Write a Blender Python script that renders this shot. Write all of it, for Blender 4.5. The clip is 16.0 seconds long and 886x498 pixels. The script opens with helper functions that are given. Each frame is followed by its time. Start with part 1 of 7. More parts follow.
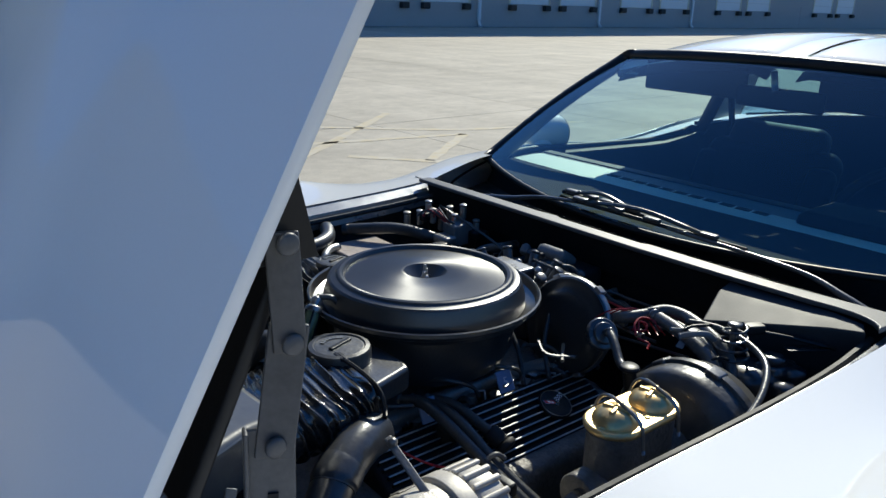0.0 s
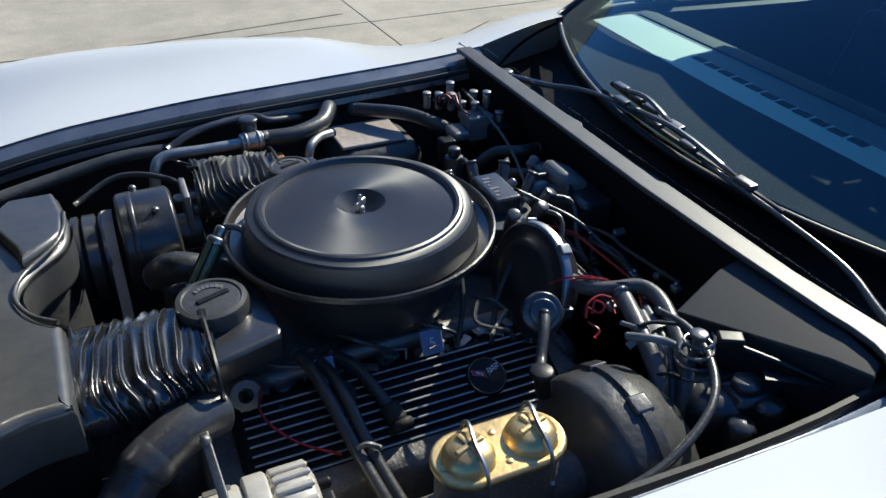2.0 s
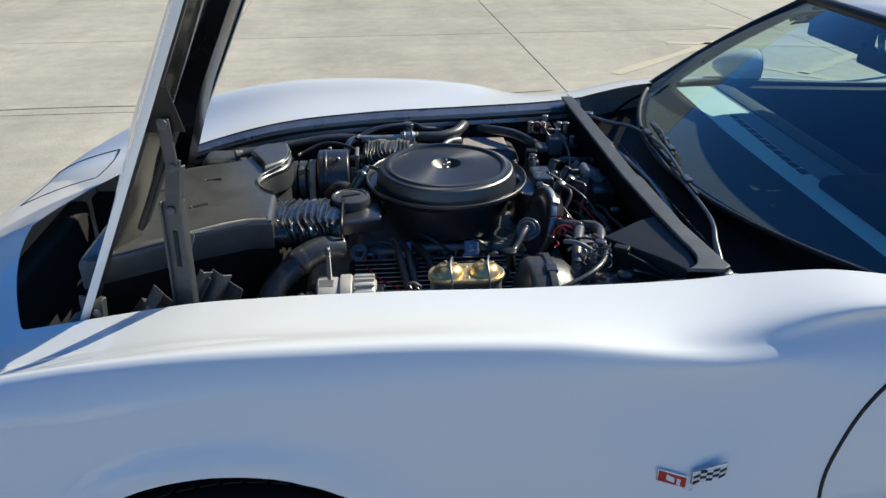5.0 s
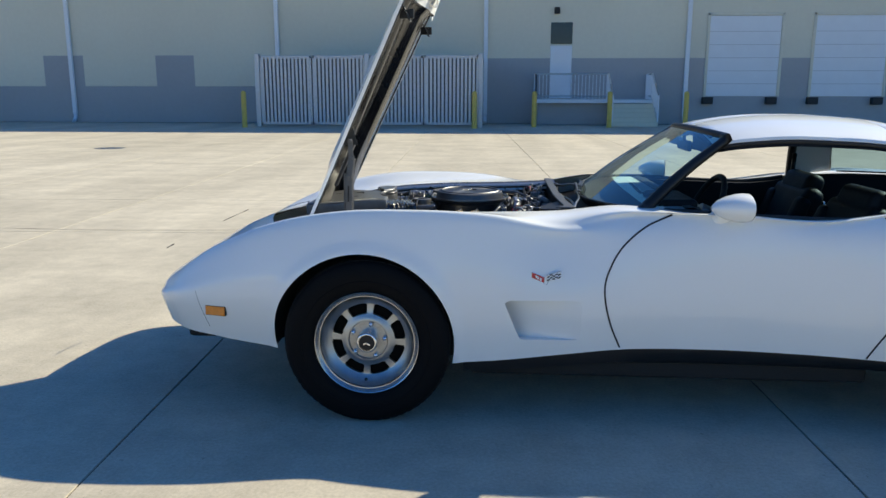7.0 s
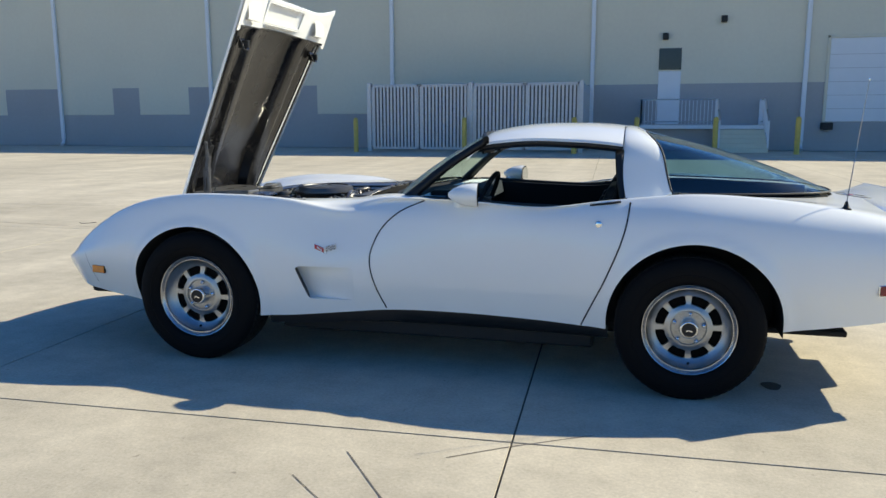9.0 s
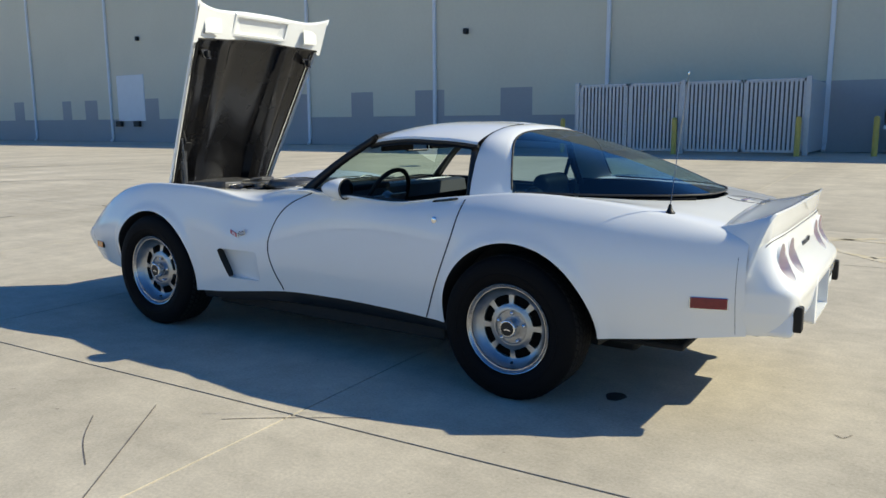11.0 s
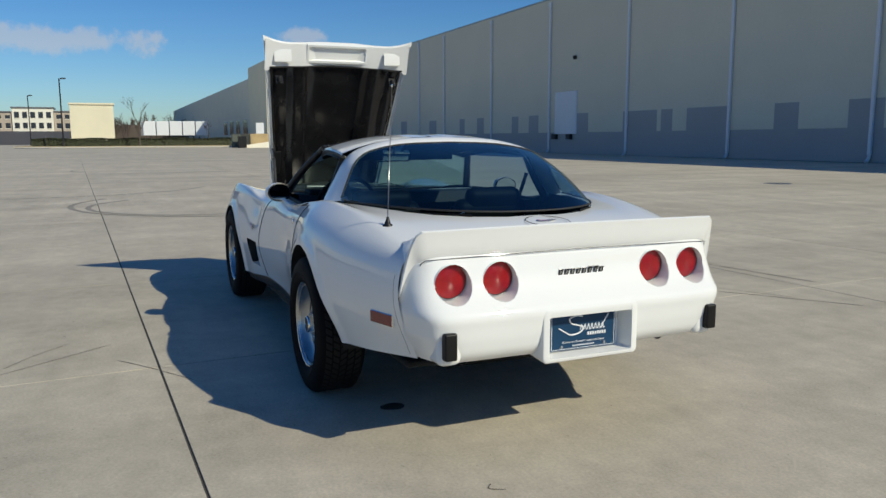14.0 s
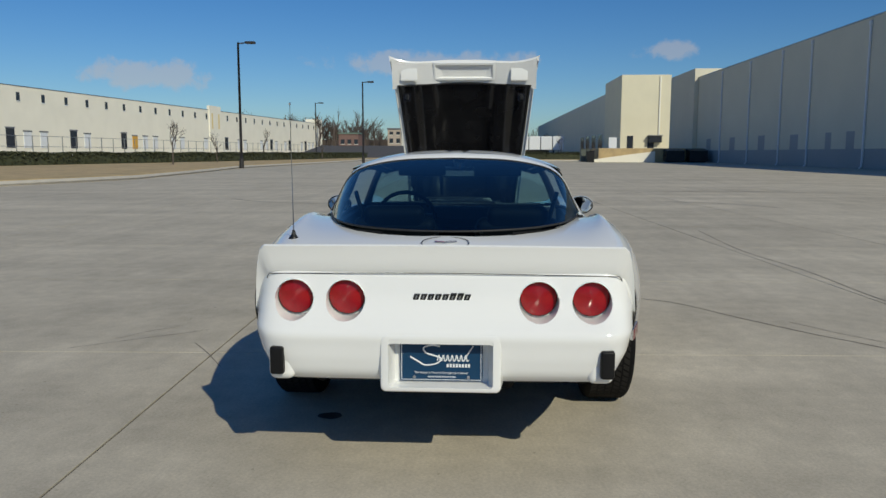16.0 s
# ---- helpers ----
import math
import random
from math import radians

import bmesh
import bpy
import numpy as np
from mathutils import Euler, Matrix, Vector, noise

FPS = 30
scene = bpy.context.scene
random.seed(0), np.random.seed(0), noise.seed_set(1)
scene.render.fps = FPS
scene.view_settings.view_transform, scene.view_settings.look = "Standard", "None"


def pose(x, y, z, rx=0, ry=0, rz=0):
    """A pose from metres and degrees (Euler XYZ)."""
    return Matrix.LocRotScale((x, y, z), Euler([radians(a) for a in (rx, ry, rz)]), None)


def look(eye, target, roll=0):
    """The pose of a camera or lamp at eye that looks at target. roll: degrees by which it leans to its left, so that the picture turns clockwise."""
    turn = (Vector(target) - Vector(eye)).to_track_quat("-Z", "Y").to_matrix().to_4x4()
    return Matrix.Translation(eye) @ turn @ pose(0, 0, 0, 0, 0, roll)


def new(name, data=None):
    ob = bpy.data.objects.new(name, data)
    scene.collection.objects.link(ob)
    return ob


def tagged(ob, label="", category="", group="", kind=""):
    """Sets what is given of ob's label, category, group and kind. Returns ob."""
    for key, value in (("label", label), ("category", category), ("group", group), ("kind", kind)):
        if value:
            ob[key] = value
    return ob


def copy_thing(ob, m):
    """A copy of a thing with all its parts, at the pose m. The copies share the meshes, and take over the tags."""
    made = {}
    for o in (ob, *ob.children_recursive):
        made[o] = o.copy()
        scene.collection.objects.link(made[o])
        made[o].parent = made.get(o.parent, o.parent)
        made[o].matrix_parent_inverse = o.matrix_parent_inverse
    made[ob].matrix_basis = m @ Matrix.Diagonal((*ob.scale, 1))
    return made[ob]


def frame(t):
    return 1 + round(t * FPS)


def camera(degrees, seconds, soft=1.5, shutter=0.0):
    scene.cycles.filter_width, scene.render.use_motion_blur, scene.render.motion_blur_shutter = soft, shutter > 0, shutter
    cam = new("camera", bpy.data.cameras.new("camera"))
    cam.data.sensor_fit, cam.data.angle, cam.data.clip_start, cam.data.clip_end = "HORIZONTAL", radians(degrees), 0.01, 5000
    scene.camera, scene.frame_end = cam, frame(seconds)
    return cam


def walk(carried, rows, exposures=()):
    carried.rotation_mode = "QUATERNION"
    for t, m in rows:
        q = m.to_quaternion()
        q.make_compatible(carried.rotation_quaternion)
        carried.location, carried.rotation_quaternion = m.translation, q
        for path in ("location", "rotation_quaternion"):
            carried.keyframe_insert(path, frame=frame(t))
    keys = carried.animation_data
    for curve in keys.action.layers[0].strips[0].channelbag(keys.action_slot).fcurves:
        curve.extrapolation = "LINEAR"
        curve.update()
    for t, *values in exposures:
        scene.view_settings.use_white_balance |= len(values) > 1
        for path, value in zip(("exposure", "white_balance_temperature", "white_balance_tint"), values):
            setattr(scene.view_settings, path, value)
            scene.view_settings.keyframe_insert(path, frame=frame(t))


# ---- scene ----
cam = camera(60.3, 16.0)

EXPO = [(0, .10, 6800, 0), (1.5, .32, 6900, 0), (3.0, .42, 6950, 0), (4.3, .38, 7150, 0), (5, .37, 7250, 0), (7.3, .68, 7750, 0), (9.2, .60, 7750, 0), (11.5, .28, 7500, 0), (13.5, -.14, 7350, 0), (15, -.46, 7300, 0), (16, -.56, 7200, 0)]
PATH = [
    (0, (-0.345, -0.933, 1.299), (0.86, 0.539, 0.679), 1.8),
    (0.5, (-0.214, -0.921, 1.303), (0.821, 0.603, 0.524), 1.6),
    (1, (-0.071, -0.899, 1.329), (0.829, 0.635, 0.414), 1.5),
    (1.5, (0.032, -0.88, 1.368), (0.82, 0.648, 0.346), 1.3),
    (2, (0.108, -0.895, 1.411), (0.801, 0.625, 0.312), 1.3),
    (2.5, (0.136, -0.93, 1.449), (0.733, 0.598, 0.305), 1.1),
    (3, (0.203, -0.961, 1.474), (0.702, 0.588, 0.311), 1.1),
    (3.5, (0.243, -1.046, 1.504), (0.642, 0.538, 0.35), 1.1),
    (4, (0.27, -1.154, 1.528), (0.575, 0.475, 0.409), 0.9),
    (4.5, (0.292, -1.341, 1.587), (0.515, 0.353, 0.548), 0.8),
    (5, (0.239, -1.714, 1.525), (0.386, 0.06, 0.613), 0.2),
    (5.2, (0.227, -1.896, 1.508), (0.353, -0.093, 0.652), 0.3),
    (7.3, (0.682, -3.970, 1.320), (0.508, -2.012, 0.951), -0.1),
    (7.5, (0.843, -4.049, 1.307), (0.643, -2.091, 0.949), -0.2),
    (8, (1.290, -4.255, 1.295), (1.008, -2.303, 0.961), -0.0),
    (8.5, (1.759, -4.343, 1.265), (1.384, -2.406, 0.934), -0.0),
    (9, (2.248, -4.337, 1.254), (1.756, -2.427, 0.924), -0.1),
    (9.2, (2.440, -4.328, 1.252), (1.897, -2.433, 0.918), -0.1),
    (11.3, (4.325, -3.627, 1.23), (3.163, -2.031, 0.908), -0.3),
    (11.5, (4.51, -3.518, 1.222), (3.292, -1.964, 0.902), -0.3),
    (12, (4.921, -3.205, 1.224), (3.57, -1.764, 0.911), -0.3),
    (12.5, (5.287, -2.857, 1.221), (3.814, -1.54, 0.913), -0.3),
    (13, (5.606, -2.49, 1.22), (4.013, -1.318, 0.918), -0.3),
    (13.5, (5.857, -2.092, 1.217), (4.148, -1.095, 0.924), -0.2),
    (14, (6.084, -1.686, 1.224), (4.268, -0.899, 0.936), -0.2),
    (14.5, (6.226, -1.253, 1.221), (4.325, -0.697, 0.942), -0.2),
    (15, (6.355, -0.796, 1.238), (4.4, -0.471, 0.967), -0.3),
    (15.5, (6.381, -0.311, 1.237), (4.4, -0.218, 0.977), -0.1),
    (16, (6.33, 0.148, 1.23), (4.349, 0.045, 0.98), 0.1),
]
walk(cam, [(t, look(eye, target, roll)) for t, eye, target, roll in PATH], EXPO)

# ---- world, sun ----
SUN = Vector((1.20, 0.74, 1.0)).normalized()
world = bpy.data.worlds.new("sky")
scene.world = world
world.use_nodes = True
wn, wl = world.node_tree.nodes, world.node_tree.links
sky = wn.new("ShaderNodeTexSky")
sky.sky_type, sky.sun_disc = "NISHITA", False
sky.sun_elevation = math.asin(SUN.z)
sky.sun_rotation = math.atan2(SUN.x, SUN.y)
sky.altitude, sky.air_density, sky.dust_density, sky.ozone_density = 300, 1.0, 0.4, 3.0
# three small fair-weather clouds low over the horizon
wc = wn.new("ShaderNodeTexCoord")
cn = wn.new("ShaderNodeTexNoise"); cn.inputs["Scale"].default_value = 26; cn.inputs["Detail"].default_value = 6; cn.inputs["Roughness"].default_value = .62
wl.new(wc.outputs["Generated"], cn.inputs[0])
hsv = wn.new("ShaderNodeHueSaturation"); hsv.inputs["Saturation"].default_value = 1.3
wl.new(sky.outputs[0], hsv.inputs["Color"])
tn = wn.new("ShaderNodeVectorMath"); tn.operation = "MULTIPLY"; tn.inputs[1].default_value = (.75, .98, 1.40)
wl.new(hsv.outputs[0], tn.inputs[0])
sky_col = tn.outputs[0]
for (dx, dy, dz), wide, high, dense in (((-.9130, -.4000, .0915), .070, .016, .5), ((-.9915, -.0700, .1120), .135, .016, .46), ((-.9668, .2242, .1229), .028, .012, .45)):
    off = wn.new("ShaderNodeVectorMath"); off.operation = "SUBTRACT"; off.inputs[1].default_value = (dx, dy, dz)
    wl.new(wc.outputs["Generated"], off.inputs[0])
    sq = wn.new("ShaderNodeVectorMath"); sq.operation = "MULTIPLY"; sq.inputs[1].default_value = (1 / wide, 1 / wide, 1 / high)
    wl.new(off.outputs[0], sq.inputs[0])
    ln_ = wn.new("ShaderNodeVectorMath"); ln_.operation = "LENGTH"
    wl.new(sq.outputs[0], ln_.inputs[0])
    ad = wn.new("ShaderNodeMath"); ad.operation = "MULTIPLY_ADD"; ad.inputs[1].default_value = -3.2
    wl.new(cn.outputs[0], ad.inputs[0]); wl.new(ln_.outputs["Value"], ad.inputs[2])
    mr_ = wn.new("ShaderNodeMapRange"); mr_.interpolation_type = "SMOOTHSTEP"
    mr_.inputs[1].default_value, mr_.inputs[2].default_value, mr_.inputs[3].default_value, mr_.inputs[4].default_value = -1.15, -.45, dense, 0
    wl.new(ad.outputs[0], mr_.inputs[0])
    cmix = wn.new("ShaderNodeMix"); cmix.data_type = "RGBA"
    cmix.inputs[7].default_value = (7.6, 7.3, 8.4, 1)
    wl.new(mr_.outputs[0], cmix.inputs[0]); wl.new(sky_col, cmix.inputs[6])
    sky_col = cmix.outputs[2]
bgn = wn["Background"]; bgn.inputs[1].default_value = 0.088
wl.new(sky_col, bgn.inputs[0])
sun = new("sun", bpy.data.lights.new("sun", "SUN"))
sun.data.energy, sun.data.angle, sun.data.color = 4.3, radians(.53), (1, .95, .88)
sun.matrix_world = look(SUN * 60, (0, 0, 0))


# ---- tools ----
def hermite(xs, ys, x):
    """Smooth curve through (xs, ys)."""
    xs, ys, x = np.asarray(xs, float), np.asarray(ys, float), np.asarray(x, float)
    d = np.diff(ys) / np.diff(xs)
    m = np.empty_like(ys)
    m[0], m[-1] = d[0], d[-1]
    m[1:-1] = np.where(d[:-1] * d[1:] > 0, (d[:-1] + d[1:]) / 2, (d[:-1] + d[1:]) / 4)
    i = np.clip(np.searchsorted(xs, x) - 1, 0, len(xs) - 2)
    h = xs[i + 1] - xs[i]
    t = np.clip((x - xs[i]) / h, 0, 1)
    return ((2*t**3 - 3*t**2 + 1) * ys[i] + (t**3 - 2*t**2 + t) * h * m[i] + (3*t**2 - 2*t**3) * ys[i+1] + (t**3 - t**2) * h * m[i+1])


def spline(points, n):
    """Catmull-Rom through points, n steps a span."""
    p = [Vector(q) for q in points]
    if len(p) == 2:
        return [p[0].lerp(p[1], i / n) for i in range(n + 1)]
    p = [p[0] * 2 - p[1]] + p + [p[-1] * 2 - p[-2]]
    out = []
    for i in range(1, len(p) - 2):
        a, b, c, d = p[i-1:i+3]
        for k in range(n):
            t = k / n
            out.append(.5 * ((2*b) + (c - a)*t + (2*a - 5*b + 4*c - d)*t*t + (3*b - a - 3*c + d)*t**3))
    return out + [p[-2]]


def grid(rows, closed=False):
    """Quads over rows of points, all of one length."""
    n = len(rows[0])
    verts = [tuple(p) for r in rows for p in r]
    faces = []
    for i in range(len(rows) - 1):
        for j in range(n if closed else n - 1):
            k = (j + 1) % n
            faces.append((i*n + j, i*n + k, (i+1)*n + k, (i+1)*n + j))
    return verts, faces


def join(*geos):
    verts, faces = [], []
    for v, f in geos:
        o = len(verts)
        verts += [tuple(p) for p in v]
        faces += [tuple(i + o for i in q) for q in f]
    return verts, faces


def moved(geo, m):
    return [tuple(m @ Vector(p)) for p in geo[0]], geo[1]


def mirrored(geo):
    return [(x, -y, z) for x, y, z in geo[0]], [tuple(reversed(f)) for f in geo[1]]


def lathe(profile, n=32, sx=1.0, sy=1.0):
    """Profile of (r, z) turned round z."""
    rows = [[(r * math.cos(2*math.pi*k/n) * sx, r * math.sin(2*math.pi*k/n) * sy, z) for k in range(n)] for r, z in profile]
    return grid(rows, True)


def tube(points, r, n=10, steps=6, cap=True, ends=None):
    """A round bar or hose along a smooth line; r may be a list, one for each point."""
    path = spline(points, steps)
    m = len(path)
    rr = [r] * m if not isinstance(r, (list, tuple)) else list(np.interp(np.linspace(0, 1, m), np.linspace(0, 1, len(r)), r))
    tang = [(path[min(i+1, m-1)] - path[max(i-1, 0)]).normalized() for i in range(m)]
    up = Vector((0, 0, 1)) if abs(tang[0].z) < .9 else Vector((1, 0, 0))
    side = tang[0].cross(up).normalized()
    rows = []
    for i in range(m):
        side = (side - tang[i] * side.dot(tang[i])).normalized()
        b = tang[i].cross(side)
        rows.append([path[i] + (side * math.cos(2*math.pi*k/n) + b * math.sin(2*math.pi*k/n)) * rr[i] for k in range(n)])
    v, f = grid(rows, True)
    if cap:
        f.append(tuple(range(n)))
        f.append(tuple(reversed(range((m-1)*n, m*n))))
    return v, f


def rbox(x0, x1, y0, y1, z0, z1, b=.006, seg=2):
    """A box with rounded edges."""
    bm = bmesh.new()
    bmesh.ops.create_cube(bm, size=1)
    bmesh.ops.transform(bm, verts=bm.verts, matrix=Matrix.Translation(((x0+x1)/2, (y0+y1)/2, (z0+z1)/2)) @ Matrix.Diagonal((x1-x0, y1-y0, z1-z0, 1)))
    if b:
        bmesh.ops.bevel(bm, geom=bm.edges[:], offset=min(b, .45*min(x1-x0, y1-y0, z1-z0)), segments=seg, profile=.5, affect="EDGES")
    bm.verts.index_update()
    out = [tuple(v.co) for v in bm.verts], [tuple(v.index for v in f.verts) for f in bm.faces]
    bm.free()
    return out


def prism(outline, z0, z1, b=.004):
    """A flat outline of (x, y), raised from z0 to z1, its edges eased."""
    bm = bmesh.new()
    lo = [bm.verts.new((x, y, z0)) for x, y in outline]
    hi = [bm.verts.new((x, y, z1)) for x, y in outline]
    n = len(outline)
    bm.faces.new(lo[::-1]); bm.faces.new(hi)
    for i in range(n):
        bm.faces.new((lo[i], lo[(i+1) % n], hi[(i+1) % n], hi[i]))
    bmesh.ops.recalc_face_normals(bm, faces=bm.faces[:])
    if b:
        es = [e for e in bm.edges if abs(e.verts[0].co.z - e.verts[1].co.z) < 1e-6]
        bmesh.ops.bevel(bm, geom=es, offset=b, segments=2, profile=.5, affect="EDGES")
    bm.verts.index_update()
    out = [tuple(v.co) for v in bm.verts], [tuple(v.index for v in f.verts) for f in bm.faces]
    bm.free()
    return out


def cyl(a, b, r, n=24, bevel=.003, r2=None):
    """A cylinder from a to b with eased rims."""
    a, b = Vector(a), Vector(b)
    h = (b - a).length
    r2 = r if r2 is None else r2
    e = min(bevel, h * .3, r * .5)
    g = lathe([(0, 0), (r - e, 0), (r, e), (r2, h - e), (r2 - e, h), (0, h)], n)
    return moved(g, Matrix.Translation(a) @ (b - a).to_track_quat("Z", "Y").to_matrix().to_4x4())


def split(geo, f, keep=None):
    """Cuts all faces exactly along f(x, y, z) = 0. Returns the parts with f > 0 and f < 0, as geos with shared vertices."""
    verts = [tuple(v) for v in geo[0]]
    val = [f(*v) for v in verts]
    cutp = {}
    pos, neg = [], []
    for face in geo[1]:
        s = [val[i] for i in face]
        if min(s) >= 0:
            pos.append(face); continue
        if max(s) <= 0:
            neg.append(face); continue
        p, q = [], []
        n = len(face)
        for k in range(n):
            i, j = face[k], face[(k+1) % n]
            (p if val[i] >= 0 else q).append(i)
            if (val[i] >= 0) != (val[j] >= 0):
                key = (min(i, j), max(i, j))
                if key not in cutp:
                    a, b = val[key[0]], val[key[1]]
                    t = a / (a - b)
                    cutp[key] = len(verts)
                    verts.append(tuple(verts[key[0]][c] * (1-t) + verts[key[1]][c] * t for c in range(3)))
                    val.append(0.0)
                p.append(cutp[key]); q.append(cutp[key])
        if len(p) > 2: pos.append(tuple(p))
        if len(q) > 2: neg.append(tuple(q))
    return (verts, pos), (verts, neg)


def compact(geo):
    used = sorted({i for f in geo[1] for i in f})
    back = {i: k for k, i in enumerate(used)}
    return [geo[0][i] for i in used], [tuple(back[i] for i in f) for f in geo[1]], used


def area_normals(me, limit):
    """Corner normals weighted by area, so that flat faces stay flat beside rounded edges."""
    around = {}
    polys = [(p.normal.copy(), p.area, tuple(p.vertices)) for p in me.polygons]
    for n, a, vs in polys:
        for v in vs:
            around.setdefault(v, []).append((n, a))
    out = []
    for n, a, vs in polys:
        for v in vs:
            s = Vector((0, 0, 0))
            for n2, a2 in around[v]:
                if n.dot(n2) > limit:
                    s += n2 * (a2 + 1e-12)
            out.append(s.normalized() if s.length > 0 else n)
    me.normals_split_custom_set(out)


def part(name, geo, material, parent=None, label="", angle=38, normals=None, at=None):
    """Links a geo as ONE mesh object under a thing or under a part."""
    me = bpy.data.meshes.new(name)
    v, f = geo[0], geo[1]
    me.from_pydata([tuple(p) for p in v], [], [tuple(q) for q in f])
    me.validate()
    me.materials.append(material)
    me.shade_smooth()
    if normals is not None and len(me.vertices) == len(normals):
        me.normals_split_custom_set_from_vertices(normals)
    elif angle and len(f) <= 700 and len(me.polygons) == len(f):
        area_normals(me, math.cos(radians(min(angle + 14, 60))))
    elif angle:
        me.set_sharp_from_angle(angle=radians(angle))
    ob = new(name, me)
    if at is not None:
        ob.matrix_basis = at
    if parent is not None:
        ob.parent = parent
    if label:
        ob["label"] = label
    return ob


def outward(geo):
    """Makes face normals of a closed geo point outward."""
    bm = bmesh.new()
    vs = [bm.verts.new(p) for p in geo[0]]
    for q in geo[1]:
        try:
            bm.faces.new([vs[i] for i in q])
        except ValueError:
            pass
    bmesh.ops.recalc_face_normals(bm, faces=bm.faces[:])
    bm.verts.index_update()
    out = [tuple(v.co) for v in bm.verts], [tuple(v.index for v in f.verts) for f in bm.faces]
    bm.free()
    return out


def thing(name, label, category, at=None, group="", kind=""):
    ob = new(name)
    ob.empty_display_size = .1
    if at is not None:
        ob.matrix_basis = at
    return tagged(ob, label, category, group, kind)


# ---- materials ----
def material(name, base, rough=.5, metal=0.0, var=.12, scale=8.0, fine=120.0, bump=.05, coat=0.0, coat_rough=.04, rvar=.12, spec=.5, tint=None, per_piece=0.0, spots=None, world_size=False, rings=0, spun=0.0):
    """A surface with colour and gloss that vary at two scales, with fine relief."""
    m = bpy.data.materials.new(name)
    m.use_nodes = True
    nt = m.node_tree
    n, l = nt.nodes, nt.links
    b = n["Principled BSDF"]
    co = n.new("ShaderNodeTexCoord")
    big = n.new("ShaderNodeTexNoise"); big.inputs["Scale"].default_value = scale; big.inputs["Detail"].default_value = 5
    small = n.new("ShaderNodeTexNoise"); small.inputs["Scale"].default_value = fine; small.inputs["Detail"].default_value = 3
    space = co.outputs["Object"]
    if world_size:
        space = n.new("ShaderNodeNewGeometry").outputs["Position"]
    l.new(space, big.inputs[0]); l.new(space, small.inputs[0])
    add = n.new("ShaderNodeMath"); add.operation = "MULTIPLY_ADD"; add.inputs[1].default_value = .65
    half = n.new("ShaderNodeMath"); half.operation = "MULTIPLY"; half.inputs[1].default_value = .35
    l.new(small.outputs[0], half.inputs[0]); l.new(big.outputs[0], add.inputs[0]); l.new(half.outputs[0], add.inputs[2])
    ramp = n.new("ShaderNodeValToRGB")
    t = tint or base
    ramp.color_ramp.elements[0].position, ramp.color_ramp.elements[1].position = .3, .7
    ramp.color_ramp.elements[0].color = (*[c * (1 - var) for c in t], 1)
    ramp.color_ramp.elements[1].color = (*[min(1, c * (1 + var)) for c in base], 1)
    l.new(add.outputs[0], ramp.inputs[0])
    col = ramp.outputs[0]
    if per_piece:
        info = n.new("ShaderNodeObjectInfo")
        mr = n.new("ShaderNodeMapRange"); mr.inputs[3].default_value, mr.inputs[4].default_value = 1 - per_piece, 1 + per_piece
        l.new(info.outputs["Random"], mr.inputs[0])
        mx = n.new("ShaderNodeVectorMath"); mx.operation = "SCALE"
        l.new(col, mx.inputs[0]); l.new(mr.outputs[0], mx.inputs["Scale"])
        col = mx.outputs[0]
    if spots:
        sc, lo, hi, colour, amount = spots
        sn = n.new("ShaderNodeTexNoise"); sn.inputs["Scale"].default_value = sc; sn.inputs["Detail"].default_value = 6; sn.inputs["Roughness"].default_value = .65
        l.new(space, sn.inputs[0])
        sr = n.new("ShaderNodeMapRange"); sr.inputs[1].default_value, sr.inputs[2].default_value, sr.inputs[4].default_value = lo, hi, amount
        l.new(sn.outputs[0], sr.inputs[0])
        sm = n.new("ShaderNodeMix"); sm.data_type = "RGBA"; sm.inputs[7].default_value = (*colour, 1)
        l.new(sr.outputs[0], sm.inputs[0]); l.new(col, sm.inputs[6])
        col = sm.outputs[2]
    l.new(col, b.inputs["Base Color"])
    rr = n.new("ShaderNodeMapRange"); rr.inputs[3].default_value, rr.inputs[4].default_value = max(.02, rough - rvar), min(1, rough + rvar)
    l.new(big.outputs[0], rr.inputs[0]); l.new(rr.outputs[0], b.inputs["Roughness"])
    b.inputs["Metallic"].default_value = metal
    b.inputs["Specular IOR Level"].default_value = spec
    b.inputs["Coat Weight"].default_value = coat
    b.inputs["Coat Roughness"].default_value = coat_rough
    if spun:
        tg = n.new("ShaderNodeTangent"); tg.direction_type, tg.axis = "RADIAL", "Z"
        b.inputs["Anisotropic"].default_value = spun
        l.new(tg.outputs[0], b.inputs["Tangent"])
    if bump:
        bp = n.new("ShaderNodeBump"); bp.inputs["Strength"].default_value = bump; bp.inputs["Distance"].default_value = .01
        l.new(small.outputs[0], bp.inputs["Height"]); l.new(bp.outputs[0], b.inputs["Normal"])
        if rings:
            # moulded rings about the local z axis
            wv = n.new("ShaderNodeTexWave"); wv.wave_type, wv.rings_direction = "RINGS", "Z"
            wv.inputs["Scale"].default_value = rings
            l.new(space, wv.inputs[0])
            rb = n.new("ShaderNodeBump"); rb.inputs["Strength"].default_value, rb.inputs["Distance"].default_value = .55, .0016
            l.new(wv.outputs["Fac"], rb.inputs["Height"]); l.new(bp.outputs[0], rb.inputs["Normal"]); l.new(rb.outputs[0], b.inputs["Normal"])
    return m


